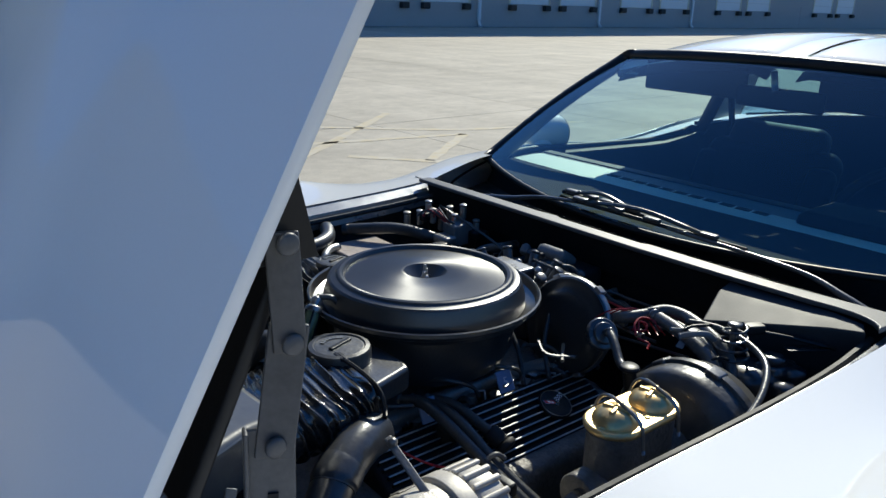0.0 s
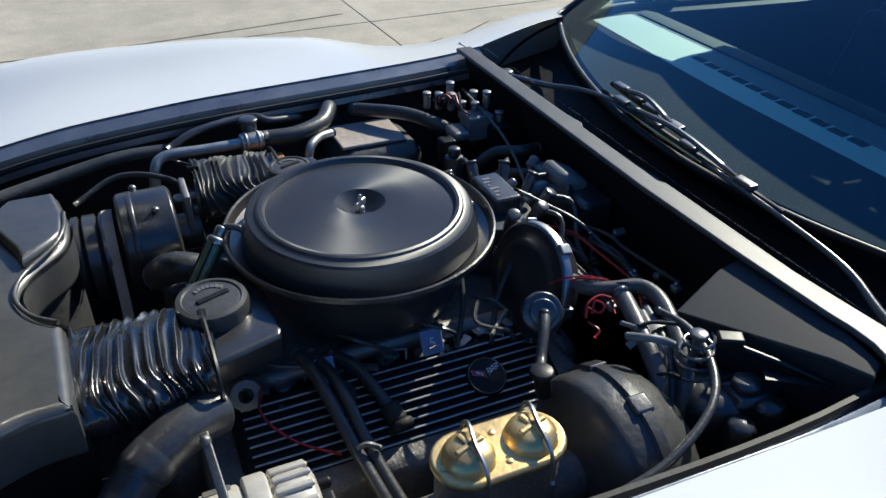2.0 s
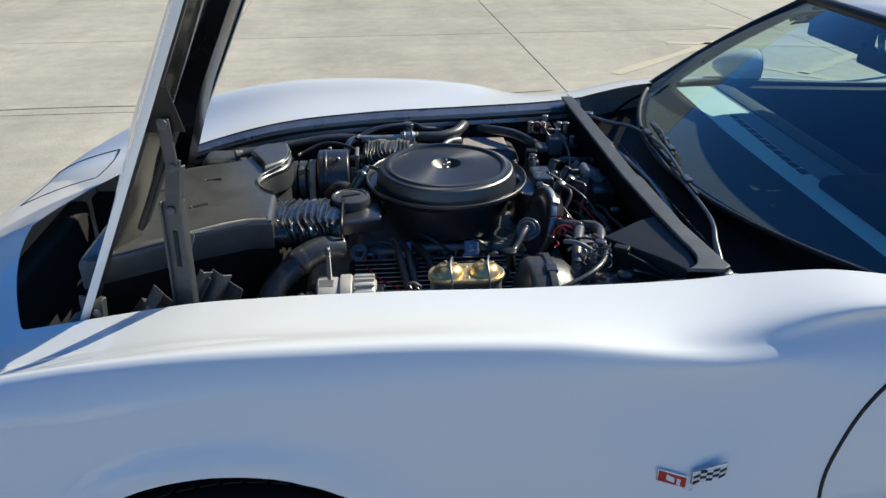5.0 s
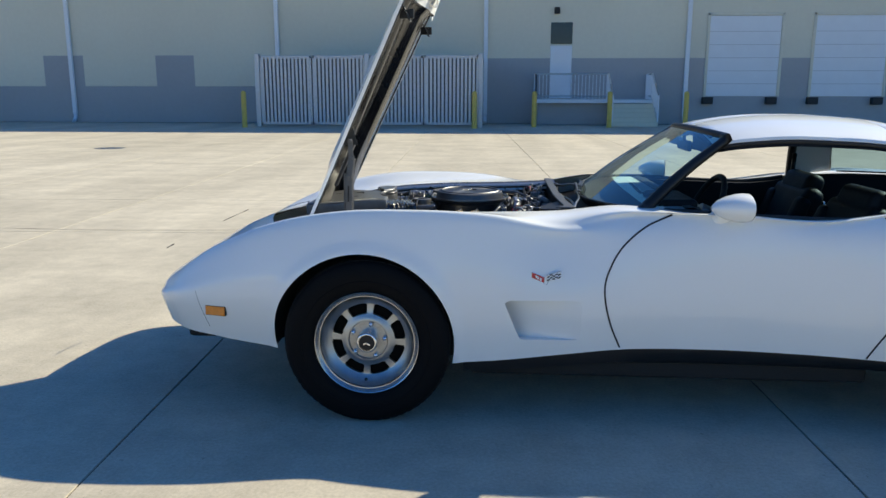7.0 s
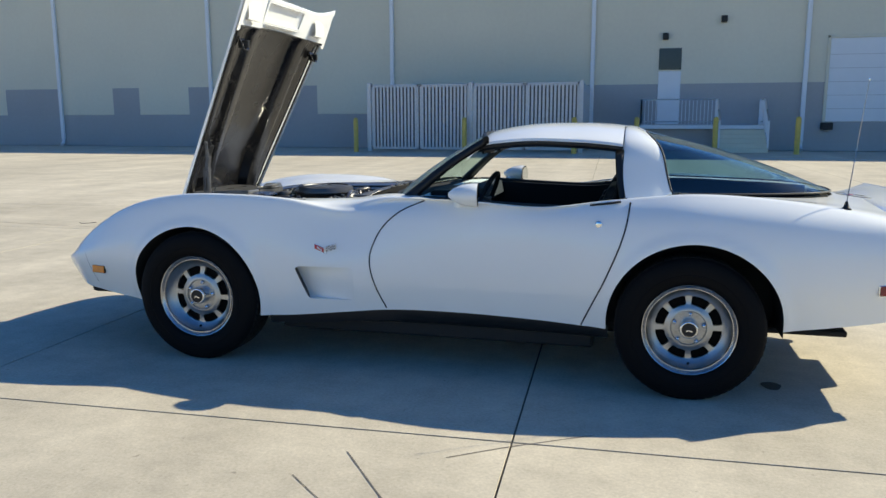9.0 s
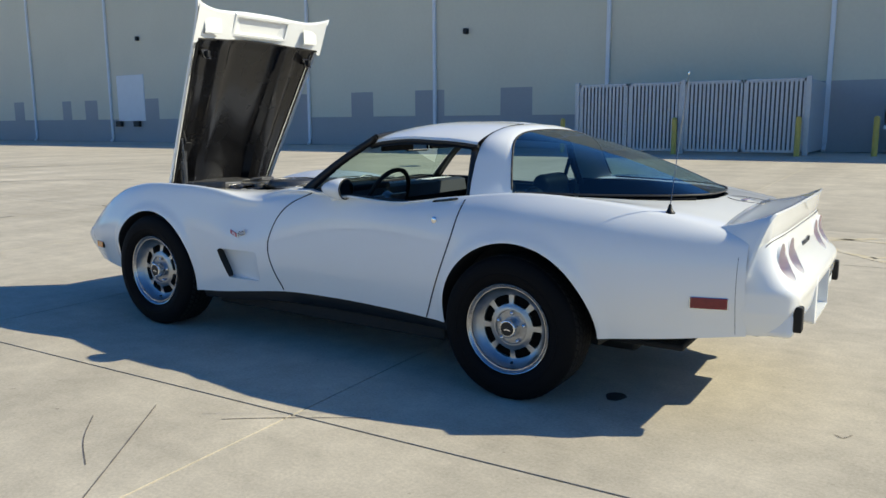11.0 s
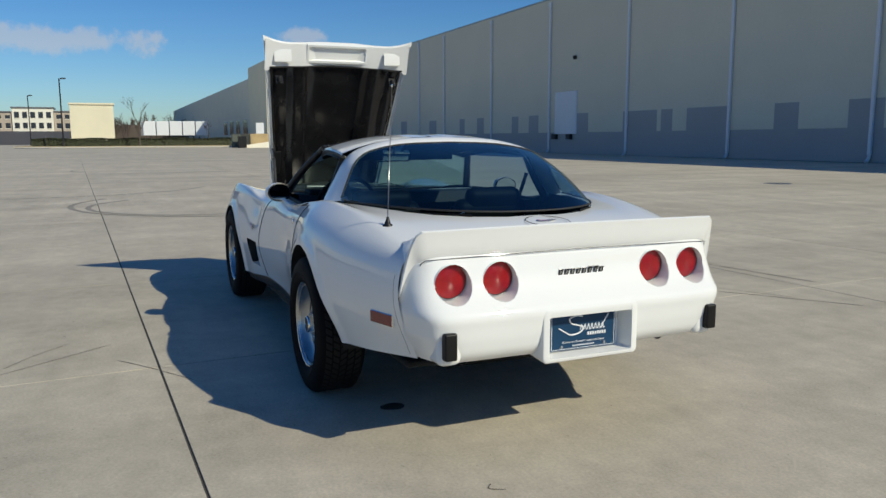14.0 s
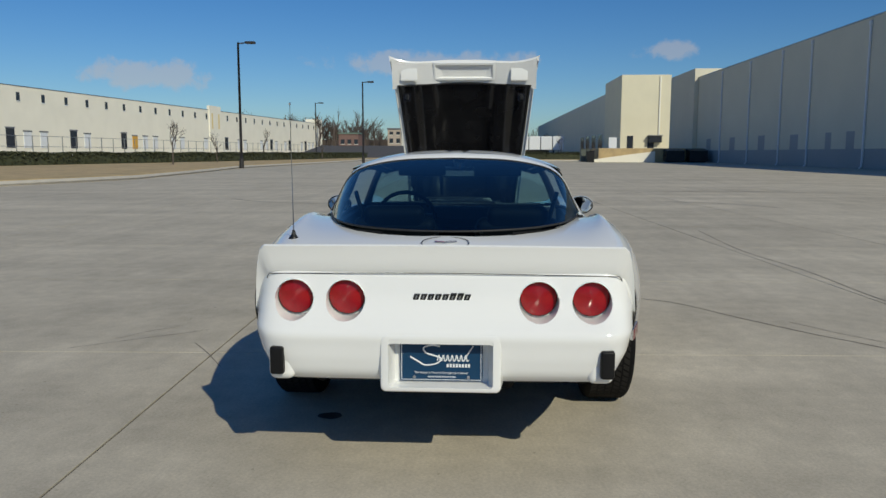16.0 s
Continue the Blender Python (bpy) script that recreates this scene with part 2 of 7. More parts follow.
def glass(name, tint, gloss=1.0, face_on=.10):
    """A thin tinted pane: clear with the reflections of glass."""
    m = bpy.data.materials.new(name)
    m.use_nodes = True
    n, l = m.node_tree.nodes, m.node_tree.links
    n.remove(n["Principled BSDF"])
    tr = n.new("ShaderNodeBsdfTransparent"); tr.inputs[0].default_value = (*tint, 1)
    gl = n.new("ShaderNodeBsdfGlossy"); gl.inputs["Roughness"].default_value = .015; gl.inputs[0].default_value = (gloss, gloss, gloss, 1)
    lw = n.new("ShaderNodeLayerWeight"); lw.inputs["Blend"].default_value = .5
    pw = n.new("ShaderNodeMath"); pw.operation = "POWER"; pw.inputs[1].default_value = 5
    fr = n.new("ShaderNodeMath"); fr.operation = "MULTIPLY_ADD"; fr.inputs[1].default_value = 1 - face_on; fr.inputs[2].default_value = face_on
    l.new(lw.outputs["Facing"], pw.inputs[0]); l.new(pw.outputs[0], fr.inputs[0])
    mx = n.new("ShaderNodeMixShader")
    l.new(fr.outputs[0], mx.inputs[0]); l.new(tr.outputs[0], mx.inputs[1]); l.new(gl.outputs[0], mx.inputs[2])
    l.new(mx.outputs[0], n["Material Output"].inputs[0])
    return m


PAINT = material("white_paint", (.82, .825, .81), .55, var=.015, scale=3, fine=400, bump=.003, coat=1.0, coat_rough=.035, rvar=.05, spec=.10)
TRIM = material("black_trim", (.010, .010, .011), .42, var=.25, bump=.03, spec=.35)
RUBBER = material("rubber", (.016, .016, .017), .62, var=.3, scale=14, bump=.05, tint=(.02, .019, .017))
TYRE = material("tyre_rubber", (.0055, .0055, .006), .70, var=.25, scale=10, bump=.08, spec=.10)
CHROME = material("chrome", (.75, .76, .78), .09, 1.0, var=.05, bump=.0, rvar=.04)
DULL = material("cast_aluminium", (.30, .29, .275), .5, .75, var=.22, scale=26, fine=240, bump=.12)
STEEL = material("steel", (.36, .36, .36), .36, .9, var=.2, scale=30, bump=.04)
VINYL = material("black_vinyl", (.009, .0095, .0105), .55, var=.2, fine=500, bump=.08, spec=.16)
CARPET = material("black_carpet", (.012, .012, .013), .95, var=.3, fine=600, bump=.3)
DARK = material("underbody_black", (.010, .010, .010), .8, var=.4, bump=.1)
GLASS = glass("windscreen_glass", (.61, .82, .78), 1.0, .13)
TINTED = glass("tinted_rear_glass", (.40, .58, .64), .85)
REDLENS = material("red_lens", (.33, .0015, .006), .16, var=.2, scale=30, fine=160, bump=.03, coat=.5, rvar=.03, rings=125, spec=.4)
AMBER = material("amber_lens", (.75, .22, .02), .14, var=.15, scale=60, coat=.5)
MIRROR = material("mirror_glass", (.55, .58, .58), .02, 1.0, var=.01, bump=0, rvar=.0)

# ---- the car: front axle at x = 0, nose towards -x ----
car = thing("sports_car", "white two-door sports car with its hood raised, parked on concrete", "car")

# long lines of the left half: station x, then half width w and height z of each line, from the sill up to the middle
SX = [-1.008, -.963, -.874, -.69, -.42, -.10, .20, .50, .80, 1.05, 1.40, 1.80, 2.15, 2.50, 2.85, 3.15, 3.46]
LINES = [
    ([.28, .50, .62, .70, .74, .78, .80, .79, .775, .765, .76, .77, .79, .81, .785, .735, .655],
     [.40, .36, .335, .315, .285, .26, .25, .26, .29, .315, .32, .31, .295, .295, .325, .355, .392]),
    ([.36, .58, .70, .775, .825, .850, .845, .826, .812, .805, .80, .808, .843, .876, .860, .806, .724],
     [.46, .47, .48, .50, .53, .55, .55, .54, .53, .53, .53, .53, .54, .55, .56, .57, .58]),
    ([.33, .55, .67, .748, .795, .820, .818, .797, .757, .772, .785, .797, .822, .850, .833, .790, .724],
     [.485, .495, .53, .61, .705, .762, .768, .764, .754, .762, .765, .765, .78, .80, .79, .76, .72]),
    ([.30, .50, .60, .668, .732, .770, .774, .765, .740, .714, .735, .742, .74, .735, .72, .70, .668],
     [.50, .52, .575, .695, .812, .876, .884, .866, .814, .850, .872, .852, .893, .926, .906, .860, .798]),
    ([.22, .36, .44, .50, .54, .56, .575, .585, .60, .645, .70, .70, .665, .63, .56, .48, .42],
     [.512, .538, .595, .675, .742, .818, .842, .848, .858, .888, .868, .852, .885, .908, .900, .876, .822]),
    ([0] * 17,
     [.52, .545, .61, .71, .79, .83, .85, .85, .855, .9, .9, .9, .9, .905, .912, .898, .846]),
]
ARCHES = ((-.02, .335, .378), (2.505, .335, .385))


def section(x):
    """The left half's section at x: (w, z) from the sill to the middle."""
    pts = [(float(hermite(SX, w, x)), float(hermite(SX, z, x)), 0) for w, z in LINES]
    out = []
    soft = spline(pts, 10)
    hard = spline(pts[:4], 10)[:-1] + spline(pts[3:], 10)
    k = float(np.interp(x, [-.7, -.25, .7, .9, 1.1, 2.0, 2.3, 3.0, 3.4], [0, .65, .55, .1, .08, .15, .4, .4, .2]))
    for p in [a.lerp(b, k) for a, b in zip(soft, hard)]:
        w, z = p.x, p.y
        for ax, az, ar in ARCHES:
            if w > .55:
                w += .013 * math.exp(-((math.hypot(x - ax, z - az) - ar - .008) / .028) ** 2)
        out.append((max(w, 0), z))
    return out


def side_w(x, z):
    """Half width of the body's side at x, z."""
    s = section(x)[:31]
    return float(np.interp(z, [p[1] for p in s], [p[0] for p in s]))


def on_side(x, z, proud=0.0):
    return Vector((x, -side_w(x, z) - proud, z))


stations = list(np.arange(-1.008, 3.4601, .0150)) + [3.46]
rows = []
for x in stations:
    s = section(x)
    rows.append([(x, -w, z) for w, z in s] + [(x, w, z) for w, z in reversed(s[:-1])])
nose = rows[0]
shell = grid(rows)
# the blunt nose: two shrinking rings
ring = [[(-1.008 - d, y * k, .47 + (z - .47) * k) for _, y, z in nose] for d, k in ((.012, .85), (.018, .4), (.019, .02))]
shell = join(shell, grid([ring[2], ring[1], ring[0], nose]))


def hood_half(x):
    return float(np.interp(x, [-.60, -.45, -.2, 0, .2, .45, .855], [.38, .455, .500, .527, .542, .556, .570]))


def rear_half(x):
    return float(np.interp(x, [.855, 1.0, 1.15, 1.3, 1.45, 1.9, 2.15, 2.25, 2.4, 2.6, 2.8, 2.95, 3.06, 3.14, 3.19, 3.21],
                           [.570, .60, .645, .688, .70, .70, .68, .655, .628, .590, .530, .455, .37, .26, .14, -.02]))


def f_hood(x, y, z):
    if z < .55: return 1.0
    return max(abs(y) - hood_half(x), -.60 - x + .50 * abs(y) ** 1.5, x - .855)


def f_cabin(x, y, z):
    return max(abs(y) - rear_half(x), .8551 - x, x - 3.25)


def f_arch(k):
    ax, az, ar = ARCHES[k]
    return lambda x, y, z: math.hypot(x - ax, z - az) - ar


def normals_of(geo):
    me = bpy.data.meshes.new("tmp")
    me.from_pydata(geo[0], [], geo[1])
    out = [tuple(v.normal) for v in me.vertices]
    bpy.data.meshes.remove(me)
    return out


DOOR_F = ([.25, .333, .438, .576, .646, .757, .826, .877, 1.0], [1.065, 1.029, .985, .958, .973, 1.038, 1.126, 1.242, 1.42])
DOOR_R = ([.25, .309, .391, .539, .747, .894, 1.0], [1.98, 2.008, 2.045, 2.113, 2.189, 2.213, 2.215])


def door_front(z): return float(hermite(*DOOR_F, z))
def door_rear(z): return float(hermite(*DOOR_R, z))


for f in (f_hood, f_cabin, f_arch(0), f_arch(1)):
    shell = split(shell, f)[0]
# the scoop behind the front wheel
VX0, VX1, VZ0, VZ1 = .555, .87, .357, .527


def f_vent(x, y, z):
    lean = .07 * (VZ1 - z) / (VZ1 - VZ0)
    return max(VX0 + lean - x, x - VX1, VZ0 - z, z - VZ1)


shell = split(shell, f_vent)[0]
front, back = split(shell, lambda x, y, z: door_front(z) - x)
side_f = lambda x, y, z: x - door_rear(z)
rear, doors = split(back, side_f)
# keep track of smooth normals over the whole shell
allgeo = (rear[0], [f for f in front[1]] + rear[1] + doors[1])
NORM = normals_of(allgeo)


def panel(name, faces, label="", keep=lambda c: True):
    vs = allgeo[0]
    fs = [f for f in faces if keep([sum(vs[i][k] for i in f) / len(f) for k in range(3)])]
    v, f, used = compact((vs, fs))
    return part(name, (v, f), PAINT, car, label, normals=[NORM[i] for i in used])


clip = panel("front_body", front[1], "white front fenders and nose")
quarter = panel("rear_body", rear[1], "white rear quarter panels and deck")
panel("door", doors[1], "white door with the window down", lambda c: c[1] < 0)
panel("door", doors[1], "white door with the window down", lambda c: c[1] > 0)


def seam(pts, r=.0042, name="panel_gap"):
    g = tube(pts, r, 6, 2)
    part(name, g, TRIM, car)
    part(name, mirrored(g), TRIM, car)


seam([on_side(door_front(z), z, -.001) for z in np.linspace(.325, .868, 28)])
seam([on_side(door_rear(z), z, -.001) for z in np.linspace(.305, .885, 24)])
seam([on_side(3.42 + .03 * (z - .4), z, -.0006) for z in np.linspace(.40, .72, 14)], .0012)
seam([on_side(x, .745 - .3 * (-.74 - x) ** 2 - .30 * (-.72 - x), -.001) for x in np.linspace(-1.0, -.93, 3)], .002)

seam([on_side(-.735 + .10 * (.53 - z) ** 1.0 * 2, z, -.0008) for z in np.linspace(.53, .36, 9)], .0014)


def skin_top(x, y):
    se = section(x)[20:]
    return float(np.interp(abs(y), [p[0] for p in reversed(se)], [p[1] for p in reversed(se)]))


for x0, x1, y0, y1 in ((-.80, -.575, .375, .605),):
    for e in ([(x, y0) for x in np.linspace(x0, x1, 8)], [(x, y1) for x in np.linspace(x0 + .03, x1, 8)], [(x0 + .03 * k, y0 + (y1 - y0) * k) for k in np.linspace(0, 1, 6)], [(x1, y0 + (y1 - y0) * k) for k in np.linspace(0, 1, 6)]):
        seam([(x, -y, skin_top(x, y) - .0008) for x, y in e], .0026)
# scoop insets: a dark mouth in front, a ramp that runs out behind
for sgn in (-1, 1):
    skin, mouth = [], []
    for v in [0, .004, .05, .15, .3, .45, .6, .75, .86, .95, .996, 1]:
        z = VZ0 + v * (VZ1 - VZ0)
        x0 = VX0 + .07 * (1 - v)
        r = []
        for u in [0, .006, .03, .07, .12, .2, .3, .4, .5, .6, .7, .8, .9, 1]:
            x = x0 + u * (VX1 - x0)
            edge = 0 if v in (0, 1) or u == 0 else 1
            d = .062 * (1 - u) ** .8 * edge * (1 - .25 * (abs(v - .5) * 2) ** 6)
            r.append((x - (.020 if u == .006 else 0), sgn * (side_w(x, z) - d), z))
        skin.append(r[1:])
        mouth.append(r[:2])
    for nm, rr, mt, lb in (("side_scoop", skin, PAINT, "recessed white air scoop"), ("scoop_opening", mouth, TRIM, "dark scoop mouth")):
        g = grid(rr)
        part(nm, g if sgn < 0 else (g[0], [tuple(reversed(f)) for f in g[1]]), mt, car, lb, angle=30)

# wheel arch liners, sill panels, underbody
for k, (ax, az, ar) in enumerate(ARCHES):
    for sgn in (-1, 1):
        arc = [(ax + (ar + .004) * math.cos(a), az + (ar + .004) * math.sin(a)) for a in np.linspace(-.10, math.pi + .10, 30)]
        rws = [[(x, sgn * (side_w(x, z) - .006), z) for x, z in arc]] + [[(x, sgn * yy, z) for x, z in arc] for yy in (.6, .46)]
        back_ = [(ax, sgn * .46, az)] * 30
        part("wheel_arch_liner", grid(rws + [back_]), DARK, car)
for sgn in (-1, 1):
    rws = []
    for x in np.linspace(.395, 2.13, 40):
        zt = section(x)[0][1] + .012
        w = section(x)[0][0]
        rws.append([(x, sgn * (w - .012), zt), (x, sgn * (w - .006), zt - .02), (x, sgn * (w - .02), zt - .055 - .02 * math.sin(math.pi * (x - .4) / 1.75)), (x, sgn * (w - .09), .225), (x, sgn * (w - .2), .215)])
    g = grid(rws)
    part("rocker_panel", g, TRIM, car, "black rocker panel")
part("underbody", join(rbox(-.85, -.40, -.60, .60, .27, .34, .02), rbox(-.4, 2.1, -.56, .56, .19, .27, .02), rbox(.42, 2.06, -.70, .70, .165, .25, .02), rbox(.2, 2.9, -.30, .30, .14, .22, .03), rbox(2.1, 2.95, -.42, .42, .22, .32, .02), rbox(2.9, 3.40, -.50, .50, .42, .46, .02)), DARK, car)

# ---- tail ----
TAILX = ([.385, .42, .47, .535, .565, .59, .615, .645, .70, .76, .785, .81], [.125, .165, .184, .194, .198, .190, .165, .140, .112, .097, .090, .075])


def tail_half(z):
    return float(np.interp(z, [.385, .43, .50, .58, .66, .72, .77, .81], [.645, .672, .705, .724, .722, .714, .704, .69]))


def tail_point(t, z):
    w = tail_half(z)
    d = float(hermite(*TAILX, z))
    return Vector((3.455 + d * (1 - abs(t) ** 22) - .012 * t * t, w * t, z))


def tail_x(y, z):
    return tail_point(max(-1, min(1, y / tail_half(z))), z).x


LAMPS = [(-.552, .690), (-.358, .690), (.358, .690), (.552, .690)]
trow = [[tail_point(t, z) for t in [math.copysign(1 - (1 - abs(q)) ** 1.7, q) for q in np.linspace(-1, 1, 91)]] for z in np.linspace(.396, .802, 44)]
under = [(p.x - .05, p.y * .97, .404) for p in trow[0]]
fascia = grid([under] + trow)
for ly, lz in LAMPS:
    fascia = split(fascia, lambda x, y, z: math.hypot(y - ly, z - lz) - .074)[0]
fascia = split(fascia, lambda x, y, z: max(abs(y) - .20, .352 - z, z - .545))[0]
part("rear_bumper_cover", compact(fascia)[:2], PAINT, car, "white rear bumper cover")
lens = lathe([(.0675, -.004), (.0675, .006), (.065, .009), (.050, .015), (.03, .019), (.012, .021), (0, .0215)], 40)
rim = lathe([(.0665, .002), (.0695, .002), (.0695, .007), (.0665, .007)], 36)
face_rear = Matrix(((0, 0, 1, 0), (0, 1, 0, 0), (-1, 0, 0, 0), (0, 0, 0, 1)))
for ly, lz in LAMPS:
    cx = tail_x(ly, lz)
    # cup that follows the skin at its mouth
    cup = []
    for r, d in ((.0745, None), (.072, .006), (.070, .050), (.03, .054), (0.001, .054)):
        cup.append([(tail_x(ly + r * math.cos(a), lz + r * math.sin(a)) if d is None else cx - d, ly + r * math.cos(a), lz + r * math.sin(a)) for a in np.linspace(0, 2 * math.pi, 36, endpoint=False)])
    cp = part("tail_lamp_cup", grid(cup, True), PAINT, car)
    lp = part("tail_lamp", lens, REDLENS, car, "round red tail lamp lens", at=Matrix.Translation((cx - .044, ly, lz + .007)) @ face_rear)
    part("lamp_rim", rim, TRIM, lp, "thin black gasket")

# spoiler round the tail
sp = []
for q in np.linspace(-1, 1, 81):
    a = abs(q)
    s = 1 if q > 0 else -1
    k = max(0, (a - .80) / .20)
    e = math.sin(k * math.pi / 2)
    y = .668 * a / .80 if a < .80 else .668 + .062 * k ** .55
    ztop = .896 - .006 * min(1, a / .80) ** 2 - .250 * k ** 1.3
    xt = 3.563 - .022 * min(1, a / .80) ** 3 - .085 * k
    zb = .790 - .010 * min(1, a / .80) ** 2 - .158 * k ** 1.25
    mid_ = min(1, a / .06)
    yb = y - .014 * mid_ - .022 * math.sin(math.pi * k)
    xf = 3.335 + .095 * k
    zf = max(.60, .862 - .034 * min(1, a / .76) ** 2 - .225 * k)
    yf = min(y, side_w(xf, zf) - .003)
    mix = lambda t, up: ((xf + (xt - xf) * t, yf + (y - yf) * t, zf + (ztop - zf) * up))
    r = [(xf, yf, zf - .012), mix(.06, .02), mix(.3, .16), mix(.6, .46), mix(.85, .80), (xt - .010, y, ztop - .005), (xt - .003, y, ztop), (xt + .005, y - .002 * mid_, ztop - .005),
         (xt - .008, (y + yb) / 2, (zb + ztop) / 2), (xt - .014, yb, zb + .010), (xt - .020, yb - .002 * mid_, zb), (xt - .11, min(yb, yf) - .012 * mid_, zb + .003)]
    sp.append([(x, s * yy, z) for x, yy, z in r])
part("rear_spoiler", grid(sp), PAINT, car, "white rear spoiler that wraps round the tail")
edge = [(r[10][0] + .010, r[10][1], r[10][2] - .001) for r in sp]
part("spoiler_gap", tube(edge, .0016, 6, 1), TRIM, car)

# plate housing, plate, bumper pads, exhaust
hx = 3.645
PX = 3.612


def ring_yz(hw, z0, z1, r, x, n=6):
    out = []
    for cy, cz, a0 in ((hw - r, z1 - r, 0), (-hw + r, z1 - r, 90), (-hw + r, z0 + r, 180), (hw - r, z0 + r, 270)):
        for k in range(n + 1):
            a = radians(a0 + 90 * k / n)
            out.append((x, cy + r * math.cos(a), cz + r * math.sin(a)))
    return out


house = grid([ring_yz(.232, .380, .600, .02, 3.57), ring_yz(.219, .366, .580, .02, hx + .002), ring_yz(.214, .371, .575, .02, hx + .008), ring_yz(.190, .383, .562, .012, hx + .008), ring_yz(.172, .387, .556, .010, PX - .030)], True)
house[1].append(tuple(range(4 * 28, 5 * 28)))
part("plate_housing", house, PAINT, car, "white recess for the registration plate")
PLATE = material("plate_blue", (.007, .045, .105), .4, var=.06, spec=.3)
WHITE = material("white_print", (.75, .76, .78), .5, var=.03, bump=0)
plate = part("registration_plate", rbox(PX - .022, PX - .018, -.1525, .1525, .372, .524, .0015), PLATE, car, "dealer plate, dark blue with a white border")
plate.matrix_basis = Matrix.Translation((0, 0, .021))
bx = PX - .0172
pb = [rbox(bx - .0006, bx, -.146, .146, .5185, .5205, 0), rbox(bx - .0006, bx, -.146, .146, .3755, .3775, 0), rbox(bx - .0006, bx, -.1475, -.1455, .377, .519, 0), rbox(bx - .0006, bx, .1455, .1475, .377, .519, 0)]
part("plate_border", join(*pb), WHITE, plate)
sw = [[(bx, -.005, .503), (bx, -.035, .507), (bx, -.065, .497), (bx, -.055, .477), (bx, -.02, .466), (bx, .0, .455), (bx, -.02, .437), (bx, -.06, .432), (bx, -.085, .445), (bx, -.115, .463)]]
sw += [[(bx, y, .448), (bx, y + .006, .470), (bx, y + .011, .448), (bx, y + .017, .452)] for y in np.arange(-.015, .10, .0165)]
sw += [[(bx, .085, .45), (bx, .10, .478), (bx, .118, .505)]]
part("plate_mark", join(*[tube(s, .0032 if i == 0 else .0024, 6, 4) for i, s in enumerate(sw)]), WHITE, plate, "white flowing mark")
part("plate_mark", join(*[rbox(bx - .0006, bx, y, y + .008, .424, .437, 0) for y in np.arange(.020, .108, .0112)]), WHITE, plate)
part("plate_mark", join(*[rbox(bx - .0006, bx, y, y + .0035, .385, .390, 0) for y in np.arange(-.05, .05, .0052)]), WHITE, plate)


def lettering(name, text, size, at, material_, parent, label="", depth=.0004, align="CENTER", shear=0.0):
    """Letters of the built-in font as a mesh."""
    cu = bpy.data.curves.new(name, "FONT")
    cu.body, cu.size, cu.extrude, cu.align_x, cu.align_y, cu.resolution_u, cu.shear = text, size, depth, align, "CENTER", 3, shear
    tmp = bpy.data.objects.new(name, cu)
    me = bpy.data.meshes.new_from_object(tmp)
    bpy.data.objects.remove(tmp)
    me.materials.clear()
    me.materials.append(material_)
    ob = new(name, me)
    ob.matrix_basis = at
    ob.parent = parent
    if label:
        ob["label"] = label
    return ob


upright_rear = Matrix(((0, 0, 1, 0), (1, 0, 0, 0), (0, 1, 0, 0), (0, 0, 0, 1)))
lettering("plate_text", "The Nation's Trusted Consignment Dealer", .0115, Matrix.Translation((bx + .0005, 0, .403)) @ upright_rear, WHITE, plate)
for y in (-.10, .10):
    part("plate_bolt", cyl((bx - .001, y, .386), (bx + .003, y, .386), .006, 12), STEEL, plate)
PADMAT = material("black_pad", (.006, .006, .0065), .45, var=.25, scale=20, bump=.04, spec=.3)
for s in (-1, 1):
    part("bumper_pad", rbox(3.54, 3.655, s * .600 - .025, s * .600 + .025, .424, .527, .008), PADMAT, car, "black rubber bumper pad")
    part("bumper_pad_base", rbox(3.48, 3.628, s * .585 - .055, s * .585 + .045, .395, .51, .03, 4), PAINT, car)
    pipe = tube([(3.30, s * .47, .405), (3.40, s * .47, .385), (3.475, s * .47, .375)], .027, 14, 3, cap=False)
    part("exhaust_pipe", pipe, STEEL, car, "dull steel exhaust tip")
# mark across the tail: plain dark slanted shapes with bright edges
for k, y in enumerate(np.linspace(-.094, .094, 8)):
    x = tail_x(y, .704)
    h = (.026, .026, .026, .026, .026, .034, .034, .026)[k] * .5
    lean = Matrix.Translation((0, y, .702)) @ Matrix(((1, 0, 0, 0), (0, 1, .35, 0), (0, 0, 1, 0), (0, 0, 0, 1)))
    mk = part("tail_mark", moved(rbox(x - .002, x + .0035, -.0115, .0115, -h, h, .004, 2), lean), STEEL, car)
    part("mark_face", moved(rbox(x + .003, x + .0046, -.0100, .0100, -h + .0018, h - .0018, .003, 2), lean), TRIM, mk)
    part("mark_core", moved(rbox(x + .0046, x + .0052, -.0030, .0030, -.006, .006, 0), lean), STEEL, mk)

